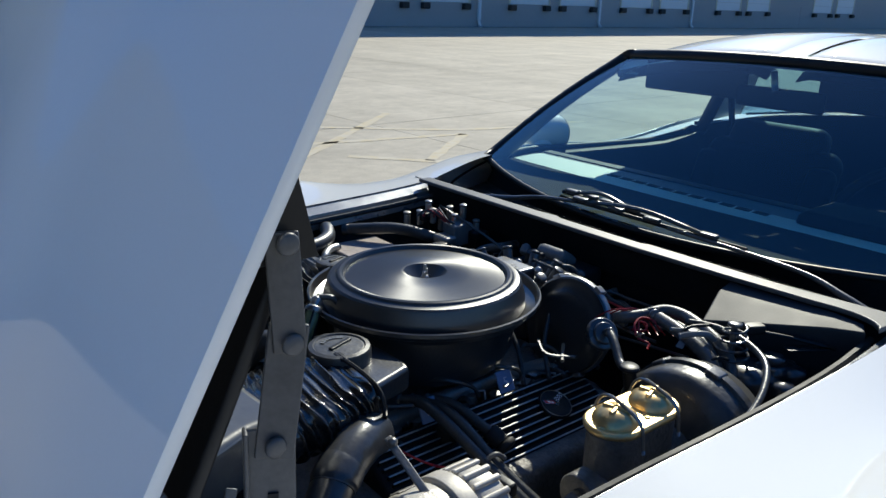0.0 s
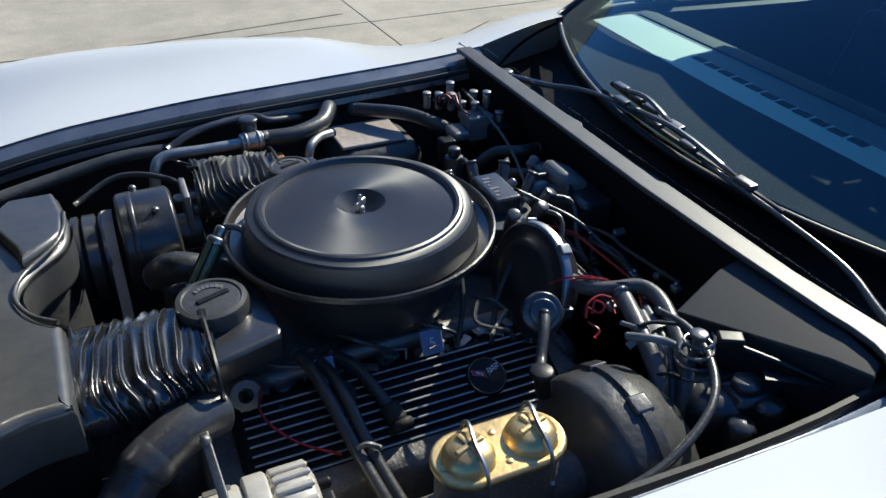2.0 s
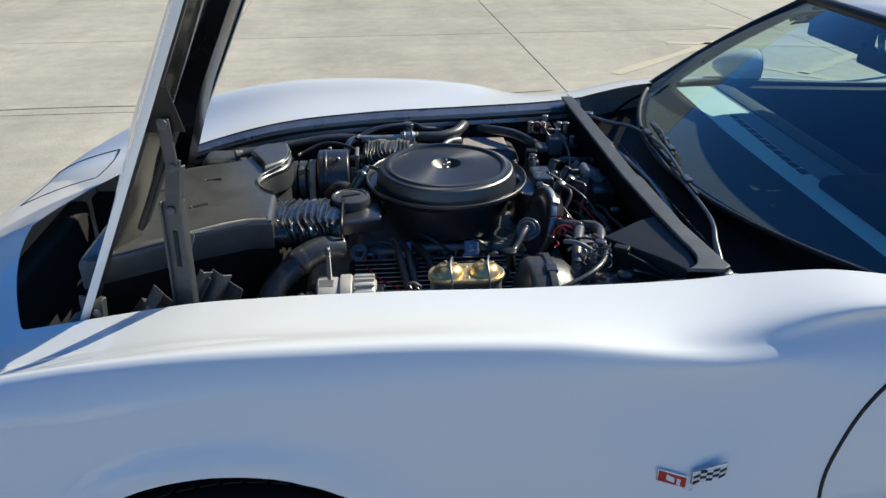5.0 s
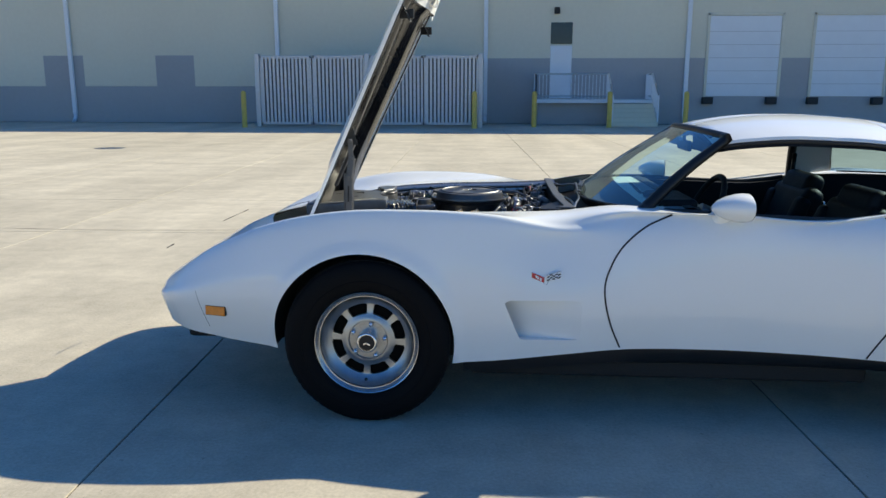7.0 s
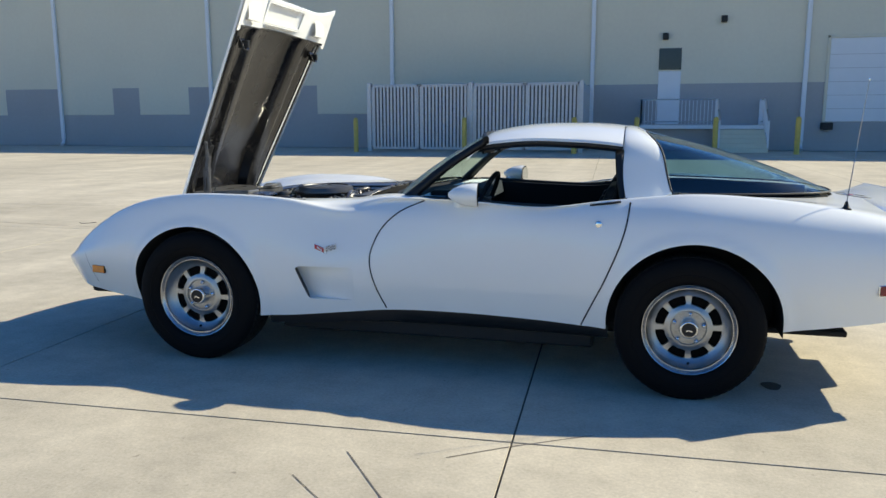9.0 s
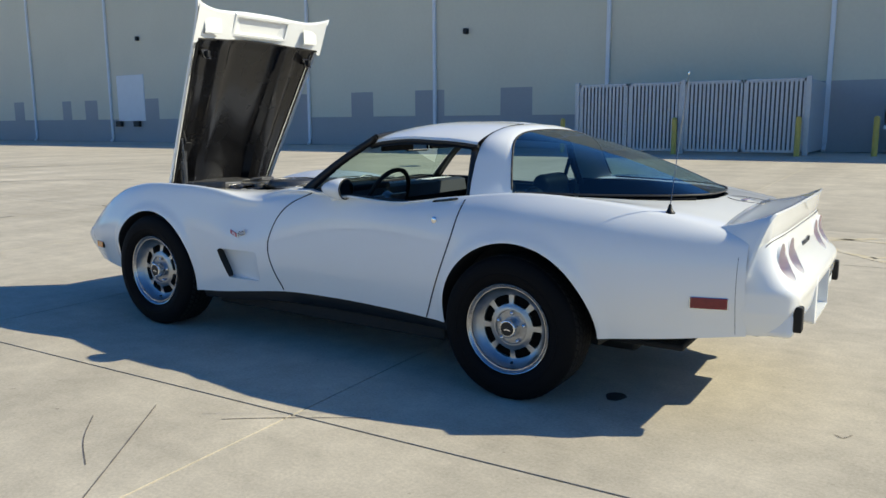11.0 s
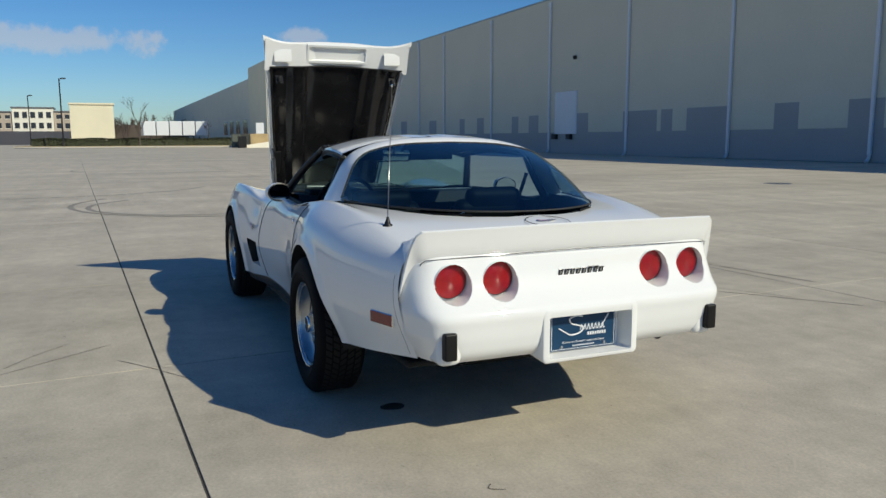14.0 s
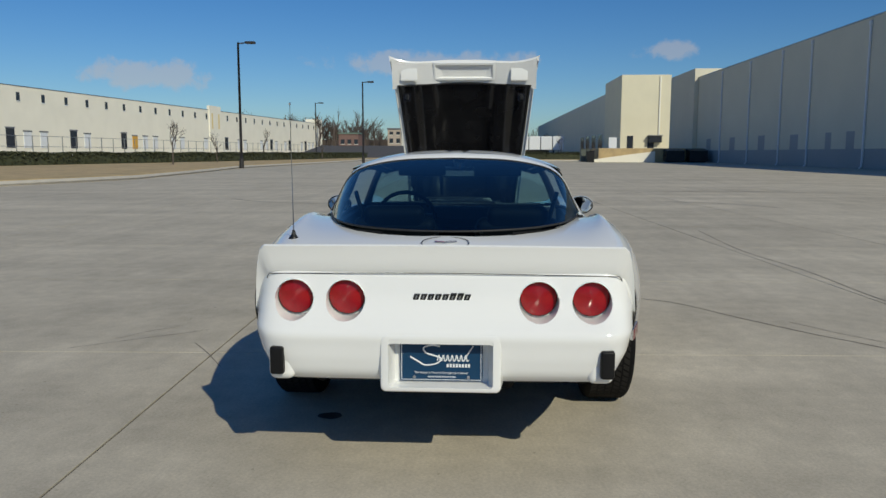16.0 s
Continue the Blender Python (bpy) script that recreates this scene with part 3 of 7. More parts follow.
# ---- lamps and marks on the sides ----
MARKER = material("red_marker_lens", (.20, .008, .012), .2, var=.2, scale=60, fine=300, bump=.05, coat=.4)
for s in (-1, 1):
    nose_m = [rbox(-.052, .052, -.004, .010, -.022, .022, .005), rbox(-.049, .049, .008, .012, -.019, .019, .004)]
    for nm, xx, zz, mt, lb in (("side_marker", -.648, .447, AMBER, "amber side marker lamp"), ("side_marker", 3.330, .532, MARKER, "red side marker lamp")):
        w = side_w(xx, zz)
        slope = math.degrees(math.atan2(side_w(xx + .05, zz) - side_w(xx - .05, zz), .1))
        k = .92 if xx < 0 else 1.42
        tm = Matrix.Translation((xx, s * w, zz)) @ Matrix.Rotation(radians(s * slope), 4, "Z") @ Matrix.Diagonal((k, s, 1 if xx < 0 else 1.15, 1))
        mk = part(nm, moved(nose_m[1], tm), mt, car, lb)
        part("marker_frame", moved(nose_m[0], tm), TRIM if xx < 0 else CHROME, mk)

FLAG_RED = material("enamel_red", (.45, .01, .02), .3, var=.05)


def flags(at, size, parent, name="flag_badge"):
    """A badge of two crossed flags, one red, one chequered; flat in local x, z, facing -y."""
    wave = lambda g: ([(x, y, z + .34 * abs(x) + .05 * math.sin(x * 7)) for x, y, z in g[0]], g[1])
    base = part(name, moved(join(tube([(-.30, 0, .18), (.06, 0, -.42)], .022, 6, 2), tube([(.30, 0, .20), (-.06, 0, -.42)], .022, 6, 2), wave(rbox(-.86, -.06, -.03, .03, -.12, .26, .02, 1)), wave(rbox(.06, .92, -.03, .03, -.08, .34, .02, 1))), at @ Matrix.Diagonal((size, size, size, 1))), CHROME, parent, "small enamel badge of crossed flags")
    part("red_flag", moved(wave(rbox(-.83, -.09, -.045, -.02, -.09, .23, .01, 1)), at @ Matrix.Diagonal((size, size, size, 1))), FLAG_RED, base)
    ch = [wave(rbox(.09 + .16 * i, .09 + .16 * (i + 1), -.045, -.02, -.05 + .09 * j, -.05 + .09 * (j + 1), 0)) for i in range(5) for j in range(4) if (i + j) % 2 == 0]
    part("white_flag", moved(wave(rbox(.09, .89, -.042, -.02, -.05, .31, .01, 1)), at @ Matrix.Diagonal((size, size, size, 1))), WHITE, base)
    part("chequers", moved(join(*ch), at @ Matrix.Diagonal((size, size, size, 1))), TRIM, base)
    part("flag_mark", moved(join(wave(rbox(-.62, -.40, -.05, -.045, -.02, .14, 0)), wave(rbox(-.34, -.24, -.05, -.045, -.04, .16, 0))), at @ Matrix.Diagonal((size, size, size, 1))), WHITE, base)


bw = side_w(.72, .61)
flags(Matrix.Translation((.722, -bw - .002, .607)), .066, car)
flags(Matrix.Translation((.722, bw + .002, .607)) @ Matrix.Rotation(math.pi, 4, "Z"), .066, car)
# filler door on the rear deck
fl = lathe([(.093, 0), (.0955, .0015), (.097, -.001)], 48)
part("fuel_door_ring", moved(fl, Matrix.Translation((3.312, 0, .8755)) @ Matrix.Rotation(radians(7), 4, "Y")), TRIM, car)
flags(Matrix.Translation((3.314, 0, .878)) @ Matrix.Rotation(radians(90), 4, "Z") @ Matrix.Rotation(radians(-90), 4, "X"), .05, car)

# door lock, door handle, mirror, aerial
for s in (-1, 1):
    lw = side_w(2.075, .788)
    part("door_lock", cyl((2.075, s * (lw - .004), .788), (2.075, s * (lw + .006), .788), .016, 20), CHROME, car)
    hs = [(2.03, s * .752, .868), (2.10, s * .757, .878), (2.17, s * .757, .889)]
    part("door_handle", tube(hs, .0055, 8, 4), TRIM, car, "black flush door handle")
    hd = lathe([(0, -.095), (.012, -.092), (.030, -.07), (.046, -.035), (.054, 0), (.057, .03), (.055, .048), (.050, .05)], 28, 1.0, 1.35)
    m = Matrix.Translation((1.452, s * .772, .906)) @ Matrix.Rotation(radians(90), 4, "Y") @ Matrix.Rotation(radians(s * 8), 4, "X")
    head = part("wing_mirror", moved(hd, m), PAINT, car, "white bullet-shaped door mirror")
    part("mirror_glass", moved(([(.0485 * math.cos(a), .0485 * 1.35 * math.sin(a), .0535) for a in np.linspace(0, 2 * math.pi, 28, endpoint=False)], [tuple(range(28))]), m), MIRROR, head)
    part("mirror_gasket", moved(lathe([(.05, .043), (.055, .050), (.05, .052)], 28, 1, 1.35), m), TRIM, head)
    st = [(1.405, s * .722, .852), (1.418, s * .738, .868), (1.440, s * .760, .890)]
    part("mirror_stalk", tube(st, [.042, .030, .034], 14, 5), PAINT, head)
ax_ = Vector((3.135, -.655, .868))
an = part("aerial", tube([ax_ + Vector((0, 0, .03)), ax_ + Vector((.05, .008, .56))], [.0022, .0012], 6, 2), STEEL, car, "thin steel whip aerial")
part("aerial_base", moved(lathe([(.022, -.015), (.022, .002), (.013, .010), (.008, .024), (.005, .036), (0, .037)], 20), Matrix.Translation(ax_)), TRIM, an)
part("aerial_tip", cyl(ax_ + Vector((.0495, .008, .555)), ax_ + Vector((.0505, .008, .567)), .004, 10), CHROME, an)

# ---- glasshouse ----
def roof_z(x, y):
    c = float(hermite([1.42, 1.50, 1.62, 1.78, 1.96, 2.18, 2.4], [1.190, 1.212, 1.233, 1.246, 1.246, 1.230, 1.19], x))
    return c - .085 * (abs(y) / .56) ** 2.6


def roof_half(x):
    return float(np.interp(x, [1.42, 1.47, 1.6, 1.9, 2.17], [.47, .487, .512, .545, .562]))


for s in (-1, 1):
    rws = []
    for x in np.linspace(1.435, 2.165, 26):
        r = []
        hw = roof_half(x)
        for q in np.linspace(0, 1, 14):
            y = .035 + (hw - .035) * q
            e = .014 * max(0, 1 - (x - 1.435) / .03) + .010 * max(0, 1 - (.035 + y - .07) / .012 if q == 0 else 0)
            r.append((x, s * y, roof_z(x, y) - e))
        r.append((x, s * (hw + .004), roof_z(x, hw) - .012))
        r.append((x, s * (hw - .01), roof_z(x, hw) - .022))
        r.append((x, s * (hw - .06), roof_z(x, hw) - .020))
        rws.append(r)
    g = grid(rws)
    part("roof_panel", g if s > 0 else (g[0], [tuple(reversed(f)) for f in g[1]]), PAINT, car, "white lift-out roof panel")
    low = [[(x, y, z - .03) for x, y, z in r[:15]] for r in rws]
    part("headliner", grid(low), VINYL, car)
    part("roof_weatherstrip", tube([(x, s * (roof_half(x) - .004), roof_z(x, roof_half(x)) - .022) for x in np.linspace(1.43, 2.165, 9)], .010, 8, 3), RUBBER, car)
rws = [[(x, y, roof_z(x, 0) - .003 - .002 * (abs(y) > .03)) for y in (-.036, -.02, 0, .02, .036)] for x in np.linspace(1.44, 2.18, 16)]
part("roof_bar", grid(rws), PAINT, car)

# halo and rear glass share their edge
HT = [0, .3, .5, .66, .8, .9, 1]
FR = ([2.168, 2.168, 2.168, 2.167, 2.166, 2.17, 2.192], [0, .27, .42, .512, .572, .622, .695], [1.232, 1.219, 1.190, 1.152, 1.090, 1.0, .880])
RR = ([2.275, 2.282, 2.305, 2.332, 2.356, 2.372, 2.397], [0, .27, .415, .505, .563, .600, .645], [1.202, 1.192, 1.170, 1.140, 1.085, 1.01, .918])
LO = ([3.190, 3.170, 3.11, 3.0, 2.80, 2.60, 2.395], [0, .17, .315, .425, .530, .592, .638], [.906, .908, .912, .914, .915, .916, .918])


def edge_point(tab, t):
    a = abs(t)
    x, y, z = (float(hermite(HT, c, a)) for c in tab)
    return Vector((x, math.copysign(y, t), z))


ts = [math.copysign(1 - (1 - abs(q)) ** 1.25, q) for q in np.linspace(-1, 1, 61)]
rws = []
for t in ts:
    a, b = edge_point(FR, t), edge_point(RR, t)
    out = Vector((0, math.copysign(1, t) if abs(t) > .6 else 0, 1 if abs(t) < .85 else .2)).normalized()
    rws.append([a - out * .02 + Vector((.01, 0, 0)), a - out * .004] + [a.lerp(b, k) + out * (.010 * math.sin(math.pi * k)) for k in (.04, .2, .4, .6, .8, .96)] + [b - out * .006])
part("roof_pillar", grid(rws), PAINT, car, "white roof hoop with broad side pillars")
rws = []
for t in ts:
    a, b = edge_point(RR, t), edge_point(LO, t)
    r = []
    for k in np.linspace(.004, 1, 22):
        p = a.lerp(b, k)
        bow = math.sin(math.pi * k) * .026 * (1 - abs(t) ** 2)
        r.append(p + Vector((.2 * bow, math.copysign(.35 * math.sin(math.pi * k) * .05 * abs(t) * (1 - abs(t)) * 2, t), bow)))
    rws.append(r)
part("rear_window", grid(rws), TINTED, car, "large tinted wrap-round rear window")
lowr = [edge_point(LO, t) + Vector((.002, 0, .001)) for t in ts[1:-1:2]]
upr = [edge_point(RR, t) for t in ts[1:-1:2]]
part("rear_window_seal", tube(lowr, .0045, 8, 2), RUBBER, car)
part("rear_window_seal", tube(upr, .0045, 8, 2), RUBBER, car)

# windscreen
WB = lambda t: Vector((.925 + .175 * t * t, .640 * t, .862 + .022 * t * t))
WT = lambda t: Vector((1.405 + .065 * t * t, .480 * t, 1.182 - .020 * t * t))
rws = [[WB(t).lerp(WT(t), k) + Vector((-.010, 0, .012)) * math.sin(math.pi * k) for t in np.linspace(-1, 1, 33)] for k in np.linspace(0, 1, 12)]
ws = part("windscreen", (lambda g: (g[0], [tuple(reversed(f)) for f in g[1]]))(grid(rws)), GLASS, car, "raked windscreen with dark reflections")
ws.visible_shadow = False
part("windscreen_header", tube([WT(t) + Vector((.012, 0, .004)) for t in np.linspace(-1.02, 1.02, 13)], .016, 8, 2), TRIM, car)
part("windscreen_seal", tube([WB(t) + Vector((-.006, 0, -.002)) for t in np.linspace(-1, 1, 13)], .007, 8, 2), TRIM, car)
for s in (-1, 1):
    p = [WB(s) + Vector((.012, s * .012, -.02)), WB(s).lerp(WT(s), .5) + Vector((.012, s * .012, .004)), WT(s) + Vector((.02, s * .008, 0))]
    part("windscreen_pillar", tube(p, [.028, .022, .020], 10, 6), TRIM, car, "black windscreen pillar")
    # rear edge of the door opening
    p = [(2.185, s * .672, .86), (2.160, s * .60, 1.0), (2.150, s * .553, 1.115)]
    part("pillar_trim", tube(p, .022, 8, 4), TRIM, car)
    bl = [(1.20, s * .664, .876), (1.33, s * .693, .874), (1.6, s * .700, .860), (1.85, s * .700, .851), (2.0, s * .697, .853), (2.15, s * .682, .880)]
    part("belt_seal", tube(bl, .011, 8, 4), RUBBER, car)
    pan = []
    for x in np.linspace(1.12, 2.16, 12):
        zt = float(np.interp(x, [1.12, 1.3, 1.6, 1.9, 2.0, 2.16], [.865, .868, .856, .846, .848, .872]))
        pan.append([(x, s * .70, zt), (x, s * .655, zt - .003), (x, s * .64, zt - .04), (x, s * .625, .70), (x, s * .61, .64), (x, s * .62, .30)])
    part("door_trim", grid(pan), VINYL, car, "black vinyl door trim")

# interior
part("floor_tub", join(rbox(1.0, 3.2, -.60, .60, .27, .30, .01), rbox(.98, 1.02, -.62, .62, .27, .80, .01), rbox(2.18, 2.24, -.60, .60, .28, .60, .02), rbox(2.2, 3.15, -.50, .50, .55, .60, .02)), CARPET, car)
for s in (-1, 1):
    part("side_trim", grid([[(x, s * (rear_half(x) + .015), .90), (x, s * (rear_half(x) + .0), .80), (x, s * (rear_half(x) - .02), .56)] for x in np.linspace(2.17, 3.14, 10)]), VINYL, car)
part("rear_trim", grid([[(3.16, y, .875), (3.12, y, .80), (3.10, y, .58)] for y in np.linspace(-.3, .3, 5)]), VINYL, car)
# dash top in a sunlit and a shaded colour; the light is painted in
DASH = material("sunlit_green_dash", (.72, .84, .80), .6, var=.10, fine=300, bump=.1)
DASH_DIM = material("shaded_blue_dash", (.16, .22, .25), .6, var=.15, fine=300, bump=.1)
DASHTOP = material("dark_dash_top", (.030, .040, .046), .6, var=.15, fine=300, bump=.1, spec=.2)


# band_hi traces the painted shadow edge, with its step at y = .325
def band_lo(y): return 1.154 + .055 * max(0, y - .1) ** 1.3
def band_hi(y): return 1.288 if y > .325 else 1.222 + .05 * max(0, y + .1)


def dash_z(x): return .861 + .0165 * min(1, (x - .94) / .28)


ys_ = sorted(list(np.linspace(-.62, .62, 32)) + [.3249, .3251])
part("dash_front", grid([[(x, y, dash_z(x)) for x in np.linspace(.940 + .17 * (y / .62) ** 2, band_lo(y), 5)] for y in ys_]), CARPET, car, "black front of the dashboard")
# painted sun strip, then the same panel darkened as if shaded
part("dash_band", grid([[(x, y, dash_z(x) + .0006) for x in (band_lo(y), (band_lo(y) + band_hi(y)) / 2, band_hi(y))] for y in ys_]), DASH, car, "dash strip painted pale green as if sunlit")
part("dash_ledge", grid([[(x, y, dash_z(x) + .0008) for x in (band_hi(y), 1.30)] for y in ys_]), DASH_DIM, car, "same ledge painted grey-blue as if in shade")
for y in np.arange(-.14, .30, .042):
    part("defroster_slot", rbox(band_hi(y) - .020, band_hi(y) - .002, y, y + .034, dash_z(1.22) - .002, dash_z(1.22) + .0016, 0), DARK, car)
dash = [[(1.30, y, .8817), (1.33, y, .883), (1.37, y, .872), (1.385, y, .80), (1.27, y, .72), (1.22, y, .60)] for y in np.linspace(-.62, .62, 24)]
part("dashboard", grid(dash), DASHTOP, car, "black padded dashboard")
part("dash_pad", rbox(1.20, 1.37, -.55, -.20, .855, .905, .02, 3), VINYL, car)
part("centre_console", join(rbox(1.22, 2.1, -.10, .10, .30, .56, .03, 3), rbox(1.20, 1.30, -.12, .12, .5, .86, .02)), VINYL, car)
cx, cy, cz = 1.44, -.34, .815
whl = Matrix.Translation((cx, cy, cz)) @ Matrix.Rotation(radians(-66), 4, "Y")
sw_ = part("steering_wheel", moved(lathe([(.183 + .013 * math.cos(a), .013 * math.sin(a)) for a in np.linspace(0, 2 * math.pi, 11)], 40), whl), VINYL, car, "black three-spoke steering wheel")
part("spoke", moved(join(rbox(-.03, .03, -.18, .18, -.006, .006, .004), rbox(-.18, .0, -.02, .02, -.006, .006, .004), cyl((0, 0, -.03), (0, 0, .02), .045)), whl), STEEL, sw_)
part("steering_column", tube([(1.28, cy, .745), (cx, cy, cz)], .035, 12, 2), VINYL, car)
for s in (-1, 1):
    y = s * .34
    seat = part("bucket_seat", join(rbox(1.55, 2.02, y - .24, y + .24, .38, .50, .05, 4), rbox(1.55, 2.0, y - .25, y - .16, .46, .54, .03, 3), rbox(1.55, 2.0, y + .16, y + .25, .46, .54, .03, 3)), VINYL, car, "black vinyl bucket seat")
    tilt = Matrix.Translation((1.98, y, .46)) @ Matrix.Rotation(radians(20), 4, "Y")
    bk = join(rbox(-.055, .055, -.23, .23, 0, .44, .05, 4), rbox(-.05, .05, -.17, .17, .38, .51, .045, 4), rbox(-.075, 0, -.24, -.15, .05, .38, .03, 3), rbox(-.075, 0, .15, .24, .05, .38, .03, 3))
    part("backrest", moved(bk, tilt), VINYL, seat)
    part("seat_button", moved(cyl((.05, -.20, .38), (.062, -.20, .38), .014, 14), tilt), CHROME, seat)
    part("seat_belt", tube([(2.16, s * .55, 1.02), (2.12, s * .50, .80), (2.04, s * .52, .55)], .012, 6, 4), VINYL, car)
rm = part("rear_view_mirror", rbox(1.415, 1.435, -.12, .10, 1.075, 1.125, .012, 3), VINYL, car)
part("mirror_face", rbox(1.434, 1.4365, -.112, .092, 1.081, 1.119, .004), MIRROR, rm)
part("mirror_arm", tube([(1.40, 0, 1.165), (1.41, -.005, 1.12)], .008, 8, 2), STEEL, rm)
for s in (-1, 1):
    sv = part("sun_visor", rbox(1.44, 1.455, s * .24 - .15, s * .24 + .15, 1.085, 1.165, .006), VINYL, car)

# ---- wheels ----
FACEMAT = material("wheel_face_aluminium", (.40, .41, .42), .36, 1.0, var=.12, scale=25, fine=350, bump=.03)
RIMMAT = material("wheel_aluminium", (.47, .475, .49), .22, 1.0, var=.10, scale=25, fine=350, bump=.03)
SLOT = material("slot_black", (.004, .004, .004), .8, var=.2, spec=.05)
LETTER = material("worn_tread", (.020, .019, .018), .85, var=.2, fine=90, bump=.2, spec=.15)


def wheel(name):
    """A wheel that faces -y, its middle at the origin."""
    w = new(name)
    w.empty_display_size = .05
    w.parent = car
    R = .343
    pr = [(.212, .085), (.222, .105), (.245, .118), (.275, .122), (.304, .118), (.326, .109), (.337, .098), (.342, .085), (.3432, .04), (.3432, -.04), (.342, -.085), (.337, -.098), (.31, -.115), (.27, -.12), (.22, -.10), (.212, -.085)]
    tm = Matrix.Rotation(radians(90), 4, "X")
    tyre = part("tyre", moved(lathe(pr, 72), tm), TYRE, w, "black road tyre")
    ribs = []
    for z in (-.072, -.036, 0, .036, .072):
        for k in range(60):
            a0, a1 = 2 * math.pi * k / 60, 2 * math.pi * (k + .72) / 60
            sk = .05 * (1 if z > 0 else -1)
            q = [(R - .002, a0, z - .014), (R - .002, a1, z - .014), (R - .002, a1 + sk, z + .014), (R - .002, a0 + sk, z + .014)]
            vs = [(r * math.cos(a), r * math.sin(a), zz) for r, a, zz in q] + [((r + .0035) * math.cos(a), (r + .0035) * math.sin(a), zz) for r, a, zz in q]
            ribs.append((vs, [(4, 5, 6, 7), (0, 1, 5, 4), (1, 2, 6, 5), (2, 3, 7, 6), (3, 0, 4, 7)]))
    part("tread", moved(join(*ribs), tm), LETTER, tyre, angle=20)
    for z in (.121,):
        part("sidewall_ring", moved(lathe([(.262, z), (.264, z + .002), (.266, z)], 64), tm), TYRE, tyre)
    # rim: lip with three grooves, smooth dish with eight windows, flat hub
    lip = part("rim", moved(lathe([(.188, .060), (.193, .088), (.1955, .094), (.1985, .0945), (.1995, .0925), (.2005, .0945), (.2035, .097), (.2045, .095), (.2055, .0975), (.2090, .101), (.2100, .099), (.2110, .102), (.2150, .104), (.2175, .1), (.213, .08), (.195, .02), (.19, -.08)], 80), tm), RIMMAT, w, "bright aluminium rim with a grooved lip", angle=25)
    prof = [(.1935, .088), (.188, .076), (.180, .064), (.169, .053), (.154, .0445), (.151, .0436), (.113, .0500), (.110, .0508), (.098, .0560), (.088, .0590), (.083, .0590), (.0805, .0565), (.079, .050), (.070, .049)]
    N = 128
    rws = []
    for r, z in prof:
        rws.append([(r * math.cos(2*math.pi*k/N), r * math.sin(2*math.pi*k/N), z) for k in range(N)])
    face = grid(rws, True)
    keep = []
    for i, f in enumerate(face[1]):
        row, k = divmod(i, N)
        c = k % 16
        inslot = (row == 5 and 2 <= c <= 13) or (row in (4, 6) and 3 <= c <= 12)
        if not inslot:
            keep.append(f)
    disc = part("wheel_face", moved((face[0], keep), tm), FACEMAT, w, "slotted aluminium wheel face", angle=30)
    for s8 in range(8):
        a = [2 * math.pi * (s8 * 16 + k) / N for k in range(3, 14)]
        e0, e1 = 2 * math.pi * (s8 * 16 + 2) / N, 2 * math.pi * (s8 * 16 + 14) / N
        ring = [(.154, .0445, t) for t in a] + [(.151, .0436, e1), (.113, .0500, e1)] + [(.110, .0508, t) for t in reversed(a)] + [(.113, .0500, e0), (.151, .0436, e0)]
        mouth = [(r * math.cos(t), r * math.sin(t), z) for r, z, t in ring]
        deep = [(x, y, z - .016) for x, y, z in mouth]
        part("slot_wall", moved(grid([mouth, deep], True), tm), FACEMAT, disc)
        floor_ = [(x, y, z) for x, y, z in deep]
        part("wheel_slot", moved((floor_, [tuple(range(len(floor_)))]), tm), SLOT, disc)
    for k in range(5):
        a = 2 * math.pi * k / 5 + .2
        p = Vector((.0705 * math.cos(a), .0705 * math.sin(a), .046))
        part("lug_nut", moved(lathe([(.0125, 0), (.0125, .003), (.0105, .005), (.0105, .018), (.008, .023), (0, .025)], 12), tm @ Matrix.Translation(p)), CHROME, disc)
    part("hub_plate", moved(lathe([(.0795, .040), (.0795, .0495), (.078, .0505), (.050, .0505), (.046, .049), (0, .049)], 48), tm), STEEL, disc, "flat aluminium hub plate")
    part("valve_stem", moved(join(cyl((0, -.176, .045), (0, -.172, .062), .0065, 12), cyl((0, -.172, .062), (0, -.1715, .070), .0045, 10)), tm), RUBBER, disc)
    cap = part("centre_cap", moved(lathe([(.047, .047), (.047, .058), (.045, .066), (.044, .088), (.042, .096), (.039, .0995), (.035, .0995), (.034, .097), (0, .097)], 40), tm), CHROME, disc, "chrome centre cap")
    part("cap_face", moved(lathe([(.0335, .0965), (.0325, .0985), (0, .0990)], 28), tm), TRIM, cap, "black cap face")
    flags(tm @ Matrix.Translation((0, 0, .1005)) @ Matrix.Rotation(radians(90), 4, "X"), .016, cap, "cap_badge")
    part("brake_drum", moved(cyl((0, 0, -.06), (0, 0, .02), .15, 40), tm), DARK, w)
    return w


w0 = wheel("wheel")
w0.matrix_basis = Matrix.Translation((0, -.742, .342)) @ Matrix.Rotation(radians(4), 4, "Y")
for (x, y, s, roll) in ((2.489, -.760, 1, -2), (0, .742, -1, 15), (2.489, .760, -1, 70)):
    g = .960 if x > 1 else 1.0
    c = copy_thing(w0, Matrix.Translation((x, y, .342 * g)) @ Matrix.Scale(g, 4) @ Matrix.Rotation(0 if s > 0 else math.pi, 4, "Z") @ Matrix.Rotation(radians(roll), 4, "Y"))
    c.parent = car

# ---- hood, standing open on its front hinge ----
PAN = material("black_hood_lining", (.007, .007, .008), .26, var=.25, scale=5, fine=60, bump=.03, rvar=.10, spec=.3, coat=.25, coat_rough=.08)
HO, HU, HN = Vector((-.365, -.008, .69)), Vector((.4243, 0, .9055)), Vector((-.9055, 0, .4243))


